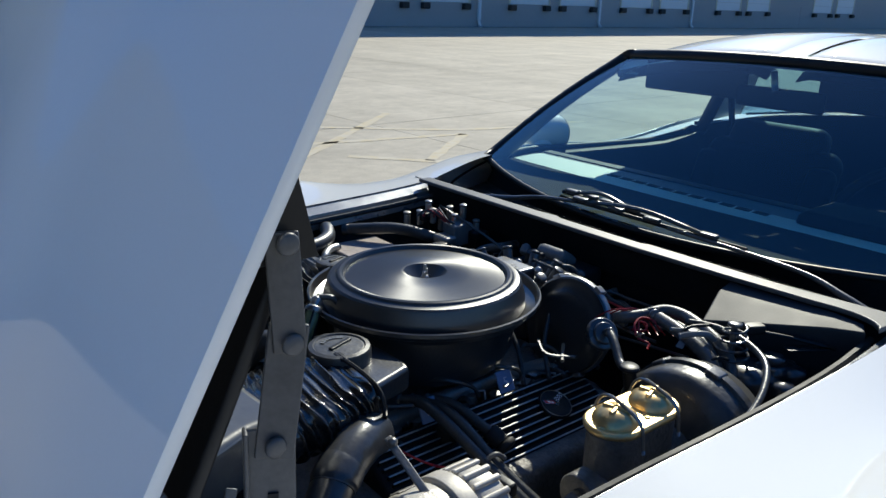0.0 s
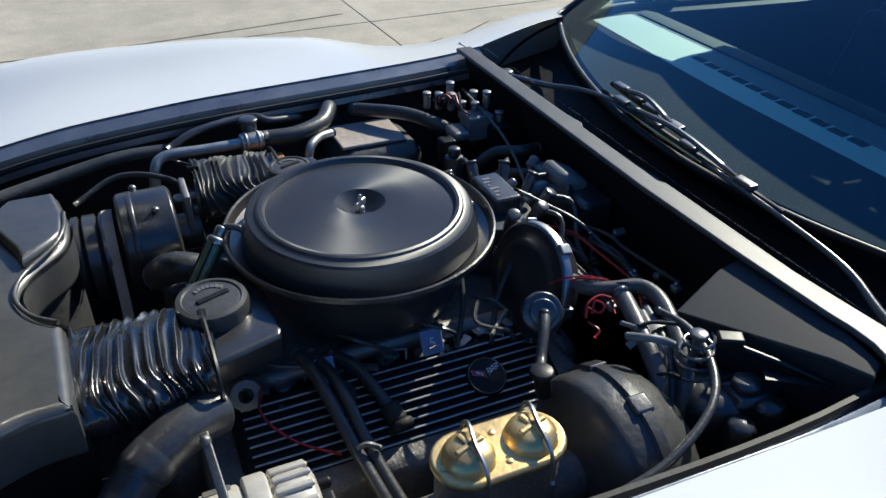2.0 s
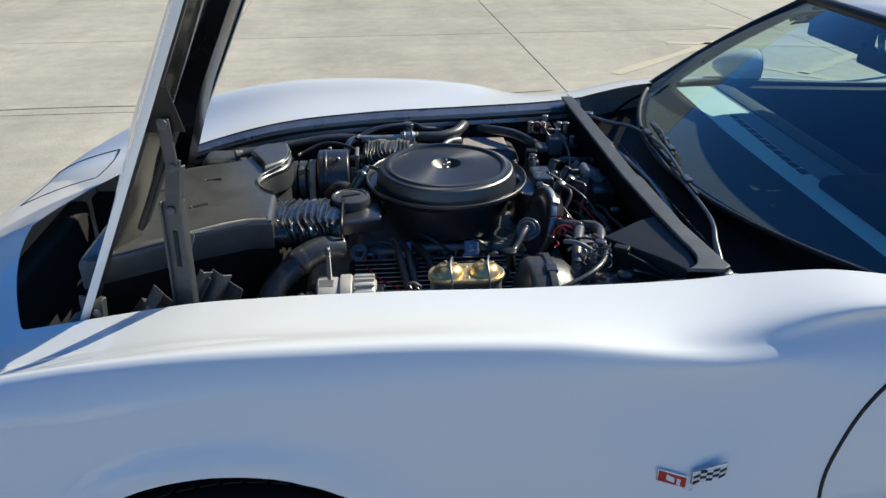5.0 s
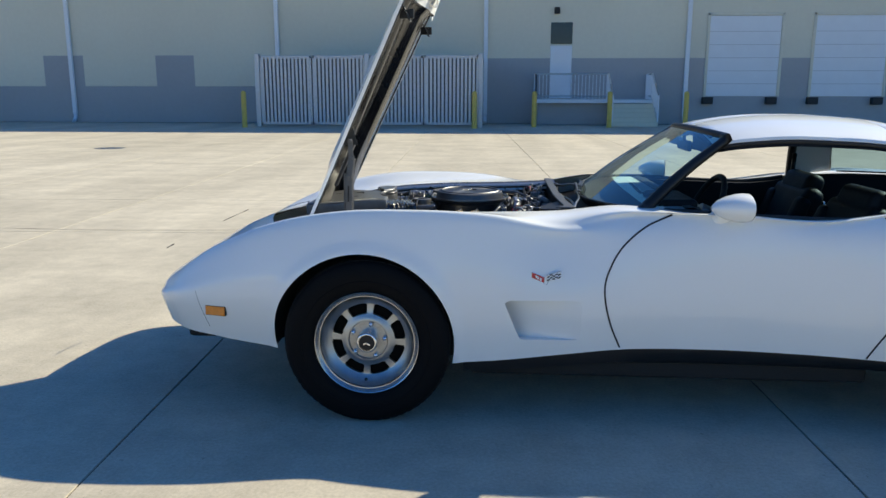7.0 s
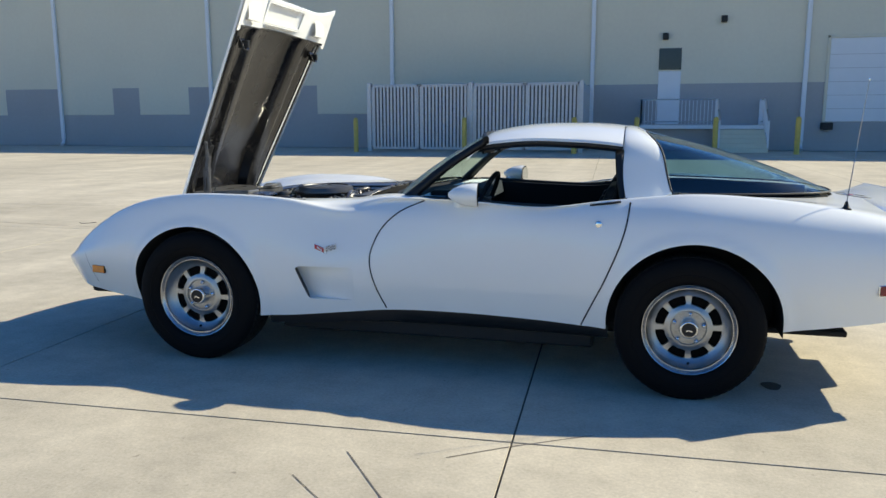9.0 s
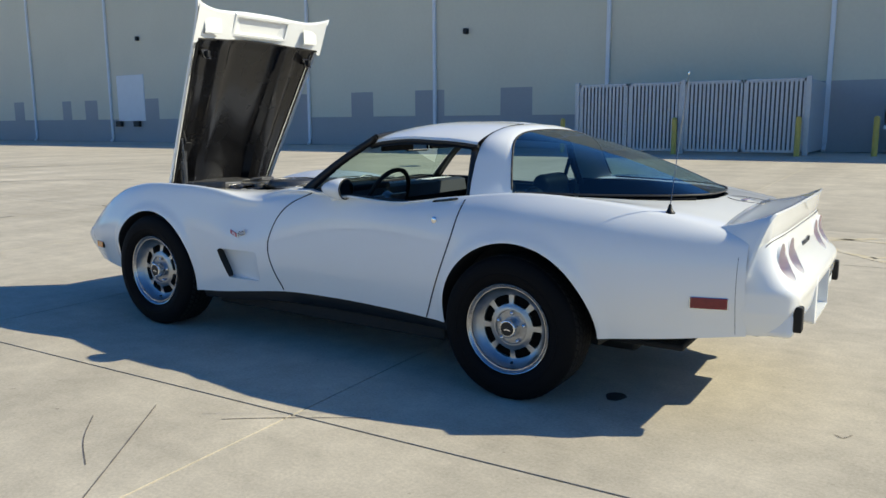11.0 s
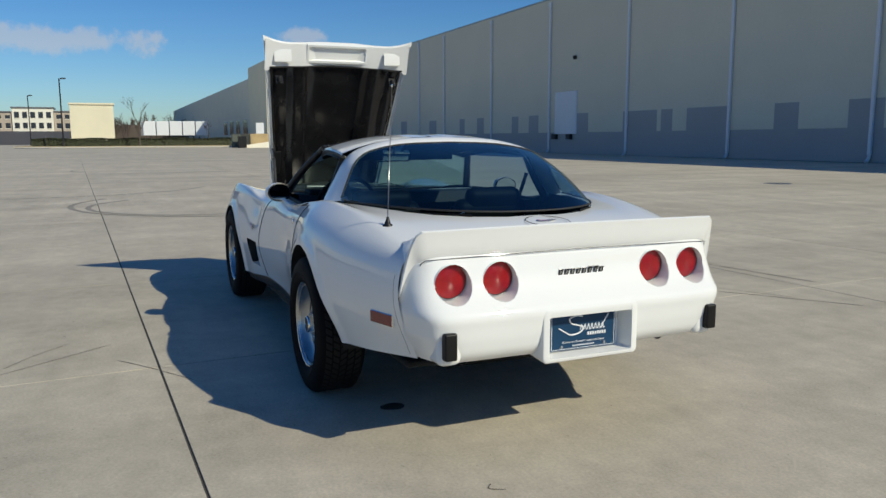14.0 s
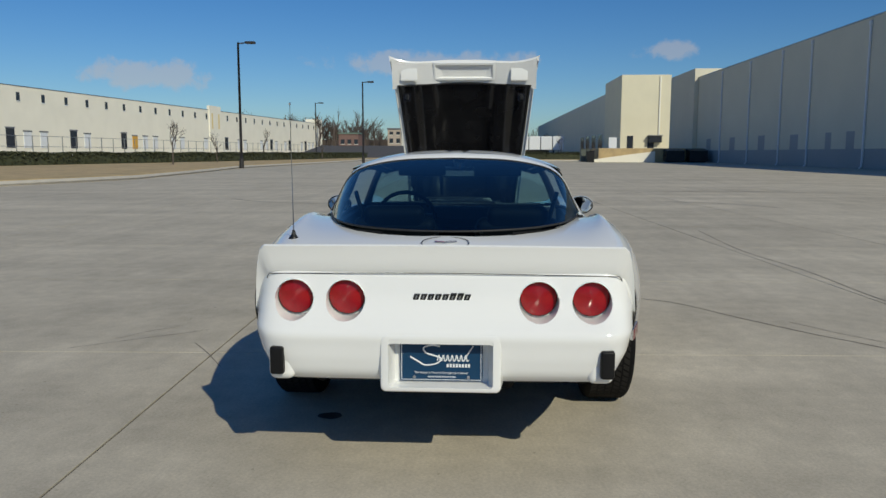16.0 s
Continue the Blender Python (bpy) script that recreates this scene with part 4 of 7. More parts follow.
def hood_w(u): return float(np.interp(u, [0, .3, .7, 1.2, 1.43], [.455, .478, .515, .560, .592]))


def hood_n(u, v):
    k = min(1, abs(v) / hood_w(u))
    f = min(1, u / .35)
    bulge = 1 / (1 + math.exp((abs(v) - .20) / .022))
    return f * (.048 * (1 - k ** 2.4) + .024 * bulge)


def hood_top(v): return 1.372 + .058 * max(0, (abs(v) - .36) / .23) ** 2


def HP(u, v, n): return HO + HU * u + HN * n + Vector((0, v, 0))


us = list(np.linspace(0, 1, 34))
vs = list(np.linspace(-1, 1, 49))
rows_o = [[HP(q * hood_top(k * hood_w(q * 1.4)), k * hood_w(q * 1.4), hood_n(q * 1.38, k * hood_w(q * 1.4))) for k in vs] for q in us]
hood = part("hood", grid(rows_o), PAINT, car, "white hood tilted up on its front hinge")
rim_o = [r[0] for r in rows_o] + rows_o[-1][1:] + [r[-1] for r in reversed(rows_o[:-1])]
rim_i = [p - HN * .006 for p in rim_o]
rim_b = []
for p in rim_i:
    d = p - HO
    u, v = d.dot(HU), d.y
    rim_b.append(HP(min(u, 1.40) - .012 if u > 1.3 else u, v * .99, d.dot(HN) - .008))
part("hood_edge", grid([rim_o, rim_i, rim_b]), PAINT, hood)
# rear strip of the underside, painted white
strip = []
for q in np.linspace(0, 1, 8):
    r = []
    for k in vs:
        v = k * (hood_w(1.3) * .992)
        u0, u1 = 1.185 - .02 * (abs(k) > .93), hood_top(v) - .010
        u = u0 + (u1 - u0) * q
        r.append(HP(u, v, hood_n(u, v) - .030 + .014 * q))
    strip.append(r)
part("hood_rear_strip", grid(strip), PAINT, hood, "white strip under the hood's rear edge")


def hood_frame(v0, v1, u0, u1, h, t):
    """A raised rectangular frame with a sunk middle on the underside."""
    out = []
    for off, n in ((0, 0), (.010, -h), (t, -h), (t + .006, -h * .25)):
        ring = []
        for a, b in ((v0 + off, u0 + off), (v1 - off, u0 + off), (v1 - off, u1 - off), (v0 + off, u1 - off)):
            ring.append(HP(b, a, hood_n(b, (v0 + v1) / 2) - .024 + n))
        out.append(ring)
    g = grid(out, True)
    g[1].append((12, 13, 14, 15))
    return g


part("hood_scoop", hood_frame(-.252, .252, 1.212, 1.372, .030, .026), PAINT, hood, "white rectangular duct frame", angle=20)
for s in (-1, 1):
    a, b = sorted((s * .37, s * .50))
    bl = []
    for (u, n) in ((1.225, .0), (1.235, -.028), (1.25, -.030), (1.325, .004)):
        bl.append([HP(u, v, hood_n(u, (a + b) / 2) - .026 + n) for v in (a, a + .01, b - .01, b)])
    part("hood_block", grid(bl), PAINT, hood, angle=20)

# black lining with two long channels
lin = []
for q in np.linspace(0, 1, 26):
    u = .045 + q * 1.15
    r = []
    for k in np.linspace(-1, 1, 61):
        v = k * (hood_w(u) - .048)
        a = abs(v)
        c0 = .175 + .055 * q
        rib = 0.0
        if c0 < a < c0 + .17:
            t = (a - c0) / .17
            rib = .040 * min(1, 6 * t, 3 * (1 - t))
        edge = -.008 * max(0, (abs(k) - .93) / .07)
        r.append(HP(u, v, hood_n(u, v) - .016 - rib * (1 - .3 * q) - edge - .016 * max(0, (q - .97) / .03)))
    lin.append(r)
part("hood_lining", grid(lin), PAN, hood, "glossy black lining under the hood", angle=24)
for s in (-1, 1):
    rr = [[HP(u, s * (hood_w(u) - d), hood_n(u, s * hood_w(u)) - n) for d, n in ((.030, .006), (.034, .014), (.046, .014), (.050, .008))] for u in np.linspace(.03, 1.195, 14)]
    part("hood_side_flange", grid(rr), TRIM, hood)
part("hood_seal", tube([HP(1.19, k * hood_w(1.19) * .95, hood_n(1.19, k * .5) - .036) for k in np.linspace(-1, 1, 13)], .007, 6, 2), RUBBER, hood)
for s in (-1, 1):
    lt = part("hood_latch", join(rbox(-.03, .03, -.012, .012, -.02, .02, .004), cyl((0, -.02, 0), (0, .02, 0), .008, 10)), TRIM, hood)
    lt.matrix_basis = Matrix.Translation(HP(1.10, s * .455, -.035))
    part("latch_plate", join(rbox(-.035, .035, -.028, .028, -.004, .004, .002)), PAN, lt).matrix_basis = pose(0, 0, 0, 0, 64, 0)
part("prop_bracket", moved(rbox(-.006, .006, -.025, .025, 0, .20, .004), Matrix.Translation(HP(.30, -.435, -.05)) @ Matrix.Rotation(radians(25), 4, "Y")), TRIM, hood)
# prop on the left side
PROPMAT = material("worn_satin_prop", (.080, .080, .083), .42, .2, var=.3, scale=20, fine=180, bump=.05)


def bar(p, q, wide, thick, face=(0, -1, 0), edge=.0015):
    """A flat bar from p to q whose broad side looks towards face."""
    p, q, n = Vector(p), Vector(q), Vector(face)
    d = q - p
    z = d.normalized()
    n = (n - z * n.dot(z)).normalized()
    x = n.cross(z)
    m = Matrix((x, n, z)).transposed().to_4x4()
    m.translation = p
    return moved(rbox(-wide / 2, wide / 2, -thick / 2, thick / 2, 0, d.length, edge), m)


PF = (-.35, -.9, .25)
prop = part("hood_prop", join(bar((-.160, -.446, .60), (-.150, -.446, .985), .036, .004, PF), bar((-.178, -.441, .60), (-.168, -.441, .985), .004, .014, PF), bar((-.142, -.441, .60), (-.133, -.441, .985), .004, .014, PF)), PROPMAT, car, "black folding hood prop of stamped steel")
part("prop_link", join(bar((-.1505, -.450, .960), (-.134, -.450, 1.065), .029, .005, PF), bar((-.140, -.444, .955), (-.122, -.444, 1.05), .004, .012, PF)), PROPMAT, prop)
part("prop_arm", bar((-.136, -.454, 1.045), (-.140, -.454, 1.135), .024, .005, PF), PROPMAT, prop)
part("prop_tab", join(prism([(-.034, 0), (.030, 0), (.012, .075), (-.004, .075)], -.002, .002, .001)), TRIM, prop).matrix_basis = Matrix.Translation((-.138, -.447, 1.11)) @ Matrix.Rotation(radians(90), 4, "X")
for p in ((-.136, -.456, 1.052), (-.151, -.452, .972), (-.139, -.459, 1.128)):
    part("prop_bolt", cyl((p[0], p[1] - .006, p[2]), (p[0], p[1], p[2]), .0085, 12), PROPMAT, prop)
part("prop_slot", bar((-.154, -.4495, .86), (-.152, -.4495, .93), .008, .002, PF, .0005), DARK, prop)
prop.matrix_basis = Matrix.Translation((.022, -.028, .012))
hg = part("hood_hinge", join(bar((-.318, -.452, .66), (-.310, -.452, .80), .05, .006, PF), bar((-.300, -.455, .70), (-.290, -.452, .80), .012, .012, PF), cyl((-.335, -.47, .745), (-.335, -.44, .745), .022, 18)), PROPMAT, car, "grey hood hinge")
part("hinge_bolt", join(cyl((-.300, -.463, .77), (-.300, -.455, .77), .010, 6), cyl((-.304, -.463, .735), (-.304, -.455, .735), .010, 6)), DULL, hg)

# ---- engine bay ----
SATIN = material("satin_black_metal", (.050, .050, .053), .32, .10, spec=1.0, var=.25, scale=18, fine=160, bump=.05, coat=.4, coat_rough=.14)
SATIN_R = material("semi_gloss_black", (.024, .024, .026), .36, .0, spec=.8, var=.3, scale=20, fine=200, bump=.06, coat=.6, coat_rough=.18)
DUSTY = material("dusty_black_plastic", (.055, .054, .052), .44, var=.35, scale=12, fine=90, bump=.12, coat=.3, coat_rough=.25, spots=(14, .5, .75, (.11, .105, .098), .35))
HOSE = material("hose_rubber", (.050, .050, .049), .40, var=.35, scale=25, fine=200, bump=.1, coat=.35, coat_rough=.2)
GOLD = material("yellow_zinc", (.78, .56, .24), .36, .75, var=.18, scale=22, fine=120, bump=.06, tint=(.72, .50, .25))
IRON = material("cast_iron_black", (.17, .16, .148), .52, .2, var=.4, scale=22, fine=140, bump=.3)
REDWIRE = material("red_wire", (.35, .012, .018), .45, var=.1)
TAN = material("dusty_tan", (.40, .34, .31), .75, var=.3, scale=15, fine=90, bump=.15)
ORANGE = material("rusty_orange", (.30, .13, .04), .6, var=.3, scale=25)
BLUETAG = material("blue_tag", (.20, .30, .50), .5, var=.15)
# lighter copy of HOSE: light on the firewall hoses is put into the colour
LITHOSE = material("lit_hose_rubber", (.085, .083, .080), .42, var=.35, scale=25, fine=200, bump=.1, coat=.4, coat_rough=.25)
GREY = material("grey_plastic", (.16, .165, .17), .45, var=.2)
BRIGHT = material("bare_tube", (.46, .46, .45), .42, .85, var=.2, scale=30, fine=160, bump=.04)

GUTTER = material("gutter_satin", (.24, .25, .27), .30, .6, spec=1.0, var=.25, scale=18, fine=300, bump=.02, coat=.6, coat_rough=.2)
INNER = material("inner_fender_black", (.020, .020, .021), .6, spec=.2, var=.4, scale=12, fine=90, bump=.1)

# hood gutter, inner fenders, firewall, bay floor
for s in (-1, 1):
    rr, wall = [], []
    for x in np.linspace(-.52, .85, 40):
        h = hood_half(x)
        se = section(x)
        z = float(np.interp(h, [p[0] for p in reversed(se)], [p[1] for p in reversed(se)]))
        lg = .026 if s > 0 else .016 * max(0, min(1, (x - .66) / .18))
        rr.append([(x, s * (h + .002), z - .001), (x, s * (h - .002), z - .004), (x, s * (h - .005 - lg), z - .004 - .4 * lg), (x, s * (h - .008 - lg), z - .030), (x, s * (h - .022 - lg), z - .036), (x, s * (h - .025 - lg), z - .028), (x, s * (h - .028 - lg), z - .042)])
        wall.append([(x, s * (h - .026), z - .038), (x, s * (h - .030), z - .10), (x, s * min(.45, h - .03), .58), (x, s * min(.44, h), .32)])
    part("hood_gutter", grid(rr), GUTTER, car, "satin black hood gutter")
    part("inner_fender", grid(wall), INNER, car)
    part("gutter_seal", tube([(r[5][0], r[5][1], r[5][2] + .004) for r in rr[2::3]], .006, 6, 2), RUBBER, car)
fw = [[(.822, y, .852), (.815, y, .80), (.805, y, .70), (.805, y, .45), (.72, y, .30)] for y in np.linspace(-.56, .56, 12)]
FIRE = material("firewall_black", (.008, .008, .009), .55, spec=.14, var=.35, scale=14, fine=120, bump=.1)
part("firewall", grid(fw), FIRE, car)
part("bay_floor", rbox(-.7, .8, -.44, .44, .30, .34, .01), DARK, car)
part("nose_bulkhead", join(rbox(-.66, -.60, -.36, .36, .36, .66, .02), rbox(-.60, -.36, -.42, -.36, .36, .66, .01), rbox(-.60, -.36, .36, .42, .36, .66, .01)), DARK, car)
FIRE2 = material("shelf_black", (.022, .024, .028), .55, var=.3, scale=14, fine=300, bump=.02, spec=.3, coat=.12, coat_rough=.3)
shelf = prism([(.687, -.328), (.772, -.300), (.806, -.300), (.812, -.470), (.806, -.520), (.786, -.532), (.770, -.487)], .70, .829, .003)
shelf = ([(x, y, z + (.032 * max(0, (x - .69) / .116) if z > .8 else 0)) for x, y, z in shelf[0]], shelf[1])
part("firewall_shelf", shelf, FIRE2, car, "satin black shelf on the firewall")
# cowl bar with its steps, and the rounded corners of the bay
cowl = [(.792, .56), (.790, -.10), (.798, -.30), (.807, -.44), (.811, -.47), (.811, -.50), (.806, -.520), (.799, -.534), (.788, -.545), (.775, -.552), (.840, -.560), (.858, -.548), (.849, -.48), (.836, -.36), (.832, -.11), (.825, -.10), (.825, .11), (.833, .125), (.828, .17), (.826, .56)]
COWL = material("cowl_black", (.075, .077, .082), .5, .0, var=.35, scale=18, fine=400, bump=.05, coat=.2, coat_rough=.4, spec=.4)
part("cowl_bar", prism(cowl, .863, .872, .003), COWL, car, "satin black cowl bar across the bay")
part("cowl_flange", grid([[(x0, y, .868), (x0 + .006, y, .84), (.806, y, .80)] for x0, y in ((.812, -.46), (.802, -.30), (.795, -.10), (.796, .20), (.796, .53))]), FIRE, car)
well = [[(.826 + .02 * max(0, -y - .4) / .2, y, .862), (.846, y, .79), (.90, y, .785), (.95 + .12 * (y / .6) ** 2, y, .82), (.935 + .16 * (y / .6) ** 2, y, .864)] for y in np.linspace(-.62, .62, 20)]
part("wiper_well", grid(well), FIRE, car)


def wiper(pts, blade, y_off=0):
    arm = part("wiper_arm", tube(pts, [.008, .006, .0045, .004], 8, 6), SATIN, car, "black wiper arm and blade")
    part("wiper_blade", tube(blade, .0045, 6, 5), RUBBER, arm)
    mid = [Vector(p) for p in blade]
    for t in (.15, .4, .6, .85):
        i = t * (len(mid) - 1)
        k = int(i)
        p = mid[k].lerp(mid[min(k + 1, len(mid) - 1)], i - k)
        part("blade_claw", rbox(p.x - .008, p.x + .008, p.y - .018, p.y + .018, p.z + .002, p.z + .011, .002, 1), SATIN, arm)
    a, b = mid[0].lerp(mid[-1], .2), mid[0].lerp(mid[-1], .8)
    part("blade_bow", tube([a + Vector((-.004, 0, .008)), (a + b) / 2 + Vector((-.006, 0, .022)), b + Vector((-.004, 0, .008))], .0045, 6, 4), SATIN, arm)
    p0 = Vector(pts[0])
    part("wiper_pivot", cyl(p0 - Vector((0, 0, .03)), p0 + Vector((0, 0, .012)), .016, 16), SATIN, arm)
    return arm


wiper([(.848, -.548, .850), (.866, -.46, .872), (.890, -.36, .884), (.905, -.10, .888)], [(.932, .21, .882), (.918, .0, .886), (.902, -.268, .890)])
wiper([(.845, .43, .848), (.880, .32, .862), (.914, .238, .876), (.940, .10, .884)], [(.968, .235, .884), (.955, .12, .886), (.935, -.03, .889)])
part("wiper_linkage", tube([(.88, -.28, .80), (.90, 0, .81), (.87, .35, .80)], .008, 8, 4), STEEL, car)

ENGINE0 = set(car.children)
CLEANER = material("air_cleaner_black", (.046, .046, .049), .38, .12, var=.22, scale=9, fine=260, bump=.01, spec=1.0, spun=.8, rvar=.04, spots=(30, .56, .74, (.06, .058, .055), .4))
# air cleaner
ACX, ACY = .363, .009
lid_p = [(0, .846), (.009, .846), (.017, .848), (.024, .854), (.031, .8605), (.036, .8655), (.043, .8668), (.08, .8640), (.120, .8606), (.1330, .8594), (.1345, .8630), (.1370, .8662), (.1415, .8668), (.1450, .8655), (.1475, .8625), (.1500, .8615), (.1570, .8600), (.1605, .8572), (.1622, .852), (.1655, .840), (.1680, .8300), (.1690, .8190), (.1660, .8160)]
ac = part("air_cleaner", moved(lathe(lid_p, 96), Matrix.Translation((ACX, ACY, 0))), CLEANER, car, "round satin black air cleaner", angle=16)
pan_p = [(.160, .812), (.172, .8115), (.181, .8140), (.1868, .8240), (.1895, .8345), (.1915, .8368), (.1940, .8355), (.1948, .830), (.192, .825), (.183, .820), (.167, .815), (.156, .805), (.150, .75), (.138, .724), (.10, .718), (0, .718)]
part("air_cleaner_base", moved(lathe(pan_p, 96), Matrix.Translation((ACX, ACY, 0))), SATIN_R, ac, angle=20)
part("wing_nut", join(cyl((ACX, ACY, .846), (ACX, ACY, .858), .007, 10), cyl((ACX, ACY, .856), (ACX, ACY, .876), .0028, 8), moved(rbox(-.013, .013, -.0025, .0025, 0, .012, .002), Matrix.Translation((ACX, ACY, .855)) @ Matrix.Rotation(.7, 4, "Z"))), BRIGHT, ac)
part("carburettor", join(cyl((ACX, ACY, .64), (ACX, ACY, .74), .07, 20), rbox(ACX - .09, ACX + .09, -.07, .07, .63, .70, .01)), IRON, car)


def snorkel(sgn):
    before = set(car.children)
    ol = [(.085, -.100), (.096, -.175), (.112, -.216), (.122, -.221), (.200, -.197), (.207, -.182), (.202, -.10), (.18, -.05), (.14, -.058)]
    g = prism([(x, y) for x, y in ol], .796, .834, .008)
    sn = part("air_intake_snorkel", g if sgn < 0 else mirrored(g), SATIN_R, ac)
    c = (.134, sgn * .122)
    cap = part("intake_cap", moved(lathe([(.045, -.004), (.045, .016), (.043, .021), (.037, .0225), (.035, .0205), (.033, .021), (0, .022)], 36), Matrix.Translation((c[0], c[1], .834))), DUSTY, sn, "round plastic cap")
    part("cap_slot", moved(rbox(-.020, .024, -.004, .004, .020, .0245, .002), Matrix.Translation((c[0], c[1], .834)) @ Matrix.Rotation(.35, 4, "Z")), TRIM, cap)
    for a in np.linspace(.9, 2.3, 7):
        part("cap_mark", moved(rbox(-.003, .003, -.002, .002, .0215, .0228, 0), Matrix.Translation((c[0], c[1], .834)) @ Matrix.Rotation(a, 4, "Z") @ Matrix.Translation((.024, 0, 0))), GREY, cap)
    # pleated duct
    rr = []
    random.seed(5)
    for i in range(181):
        t = i / 180
        x = -.055 + .180 * t
        cy, cz = sgn * (.176 - .004 * t), .815 - .003 * t
        hw, hh = .080 - .004 * t, .036
        ring = []
        for k in range(64):
            a = 2 * math.pi * k / 64
            c_, s_ = math.cos(a), math.sin(a)
            e = 3.2
            rx, rz = math.copysign(abs(c_) ** (2 / e), c_), math.copysign(abs(s_) ** (2 / e), s_)
            ca, sa = math.cos(a), math.sin(a)
            ph = 78 * t + 5.5 * noise.noise((t * 4, ca * 1.0 + sgn * 4, sa * 1.0)) + 2.6 * math.sin(a + 1.0) + 1.0 * noise.noise((t * 11, ca * 1.8, sa * 1.8 + sgn * 7))
            amp = .0040 * (.65 + 1.3 * noise.noise((t * 7, ca * 1.6, sa * 1.6 + sgn)))
            w = amp * (math.cos(ph) + .3 * math.cos(2 * ph + 3 * noise.noise((t * 6, ca, sa)))) + .006 * noise.noise((x * 20, ca * 1.5, sa * 1.5))
            ring.append((x + .010 * math.sin(2 * a + .9) * math.sin(math.pi * t) + .006 * c_, cy + rx * (hw + w), cz + rz * (hh + w)))
        rr.append(ring)
    bl = part("pleated_duct", grid(rr, True), SLEEVE if sgn < 0 else DUSTY, sn, "crumpled black pleated air duct", angle=70)
    for x in (-.050, .118):
        ring = [(x, sgn * (.174 + .0835 * math.copysign(abs(math.cos(a)) ** .62, math.cos(a))), .814 + .0395 * math.copysign(abs(math.sin(a)) ** .62, math.sin(a))) for a in np.linspace(0, 2 * math.pi, 30)]
        part("duct_tie", tube(ring, .0032, 6, 1), TRIM, bl)
    if sgn < 0:
        sn.matrix_basis = Matrix.Translation((0, .028, -.024))
    for q in (() if sgn < 0 else [sn]):
        q.matrix_basis = Matrix.Translation((.205, .112, -.004)) @ Matrix.Diagonal((.78, .78, .9, 1)) @ Matrix.Translation((0, 0, .08))
    part("tie_buckle", rbox(-.064, -.040, sgn * .185 - .008, sgn * .185 + .008, .850, .860, .003), TRIM, bl)
    part("tie_tail", tube([(-.05, sgn * .185, .857), (-.085, sgn * .215, .860)], .005, 6, 2), TRIM, bl)
    part("tie_buckle", rbox(.112, .126, sgn * .15 - .012, sgn * .15 + .012, .848, .856, .003), TRIM, bl)


SLEEVE = material("black_sleeve", (.014, .014, .015), .26, var=.3, scale=20, fine=60, bump=.02, rvar=.08, coat=1.0, coat_rough=.09)
snorkel(-1)
snorkel(1)

# radiator shroud with its notch
nt_ = [(p.x, p.y) for p in spline([(-.036, -.094, 0), (-.066, -.067, 0), (-.083, -.022, 0), (-.073, .026, 0), (-.038, .070, 0), (-.024, .105, 0), (-.023, .150, 0)], 5)]
far_ = [(p.x, p.y) for p in spline([(-.036, .222, 0), (-.10, .222, 0), (-.155, .140, 0), (-.273, .060, 0), (-.37, .0, 0)], 4)]
near_ = [(p.x, p.y) for p in spline([(-.37, -.40, 0), (-.25, -.335, 0), (-.19, -.300, 0), (-.115, -.268, 0), (-.07, -.250, 0), (-.028, -.246, 0)], 4)]
sh = nt_ + far_ + near_
SHROUD = material("shroud_black", (.070, .0695, .068), .40, spec=.9, var=.35, scale=9, fine=60, bump=.05, coat=.7, coat_rough=.26, spots=(12, .55, .75, (.09, .086, .078), .45))
top = prism(sh, .772, .846, .013)
top = ([(x, y, z + .003 * math.sin(18 * x + 7 * y) - .004 * math.cos(9 * y + 14 * x) if z > .83 else z) for x, y, z in top[0]], top[1])
shroud = part("radiator_shroud", top, SHROUD, car, "dusty black radiator shroud", angle=60)
part("shroud_lip", tube([(x - .004, y, .8450 + .010 * max(0, min(1, (y - .04) / .06))) for x, y in nt_[::2]], .0030, 10, 4), SHROUD, shroud)
part("shroud_lip", tube([(-.030, -.240, .840), (-.07, -.245, .841), (-.115, -.263, .841), (-.19, -.295, .841), (-.25, -.330, .840), (-.36, -.39, .838)], .0036, 10, 4), SHROUD, shroud)
part("fan_ring", outward(grid([[(x + .004, y, .838), (x - .012, y * .98, .80), (x - .022, y * .96, .74), (x - .02, y, .60)] for x, y in nt_])), DUSTY, shroud)
part("fan_guard", join(grid([[(x, y, z) for z in (.822, .79, .70, .60)] for x, y in ((-.046, -.088), (-.030, -.060), (-.020, -.030), (-.016, .0))]), grid([[(x + .003, y, z) for z in (.822, .79, .70, .60)] for x, y in ((-.016, .0), (-.020, -.030), (-.030, -.060), (-.046, -.088))])), DUSTY, shroud)
for (x, y, a) in ((-.19, -.012, .3), (-.192, -.162, .5), (-.286, -.072, .3)):
    part("shroud_slot", moved(rbox(-.018, .018, -.0035, .0035, -.004, .0042, .001, 1), Matrix.Translation((x, y, .845)) @ Matrix.Rotation(a, 4, "Z")), DARK, shroud)
    part("slot_burr", moved(rbox(-.021, -.016, -.004, .004, -.004, .0050, .001, 1), Matrix.Translation((x, y, .845)) @ Matrix.Rotation(a, 4, "Z")), GREY, shroud)
part("shroud_side", grid([[(x + .004, y + .004, .80), (x, y - .006, .66), (x + .01, y, .5)] for x, y in near_[::-1]]), FIRE, shroud)
ridge = prism([(-.029, .098), (-.027, .150), (-.040, .216), (-.098, .214), (-.128, .165), (-.108, .120), (-.088, .075), (-.078, .042), (-.044, .076)], .838, .857, .008)
part("shroud_ridge", ridge, SHROUD, shroud, angle=60)

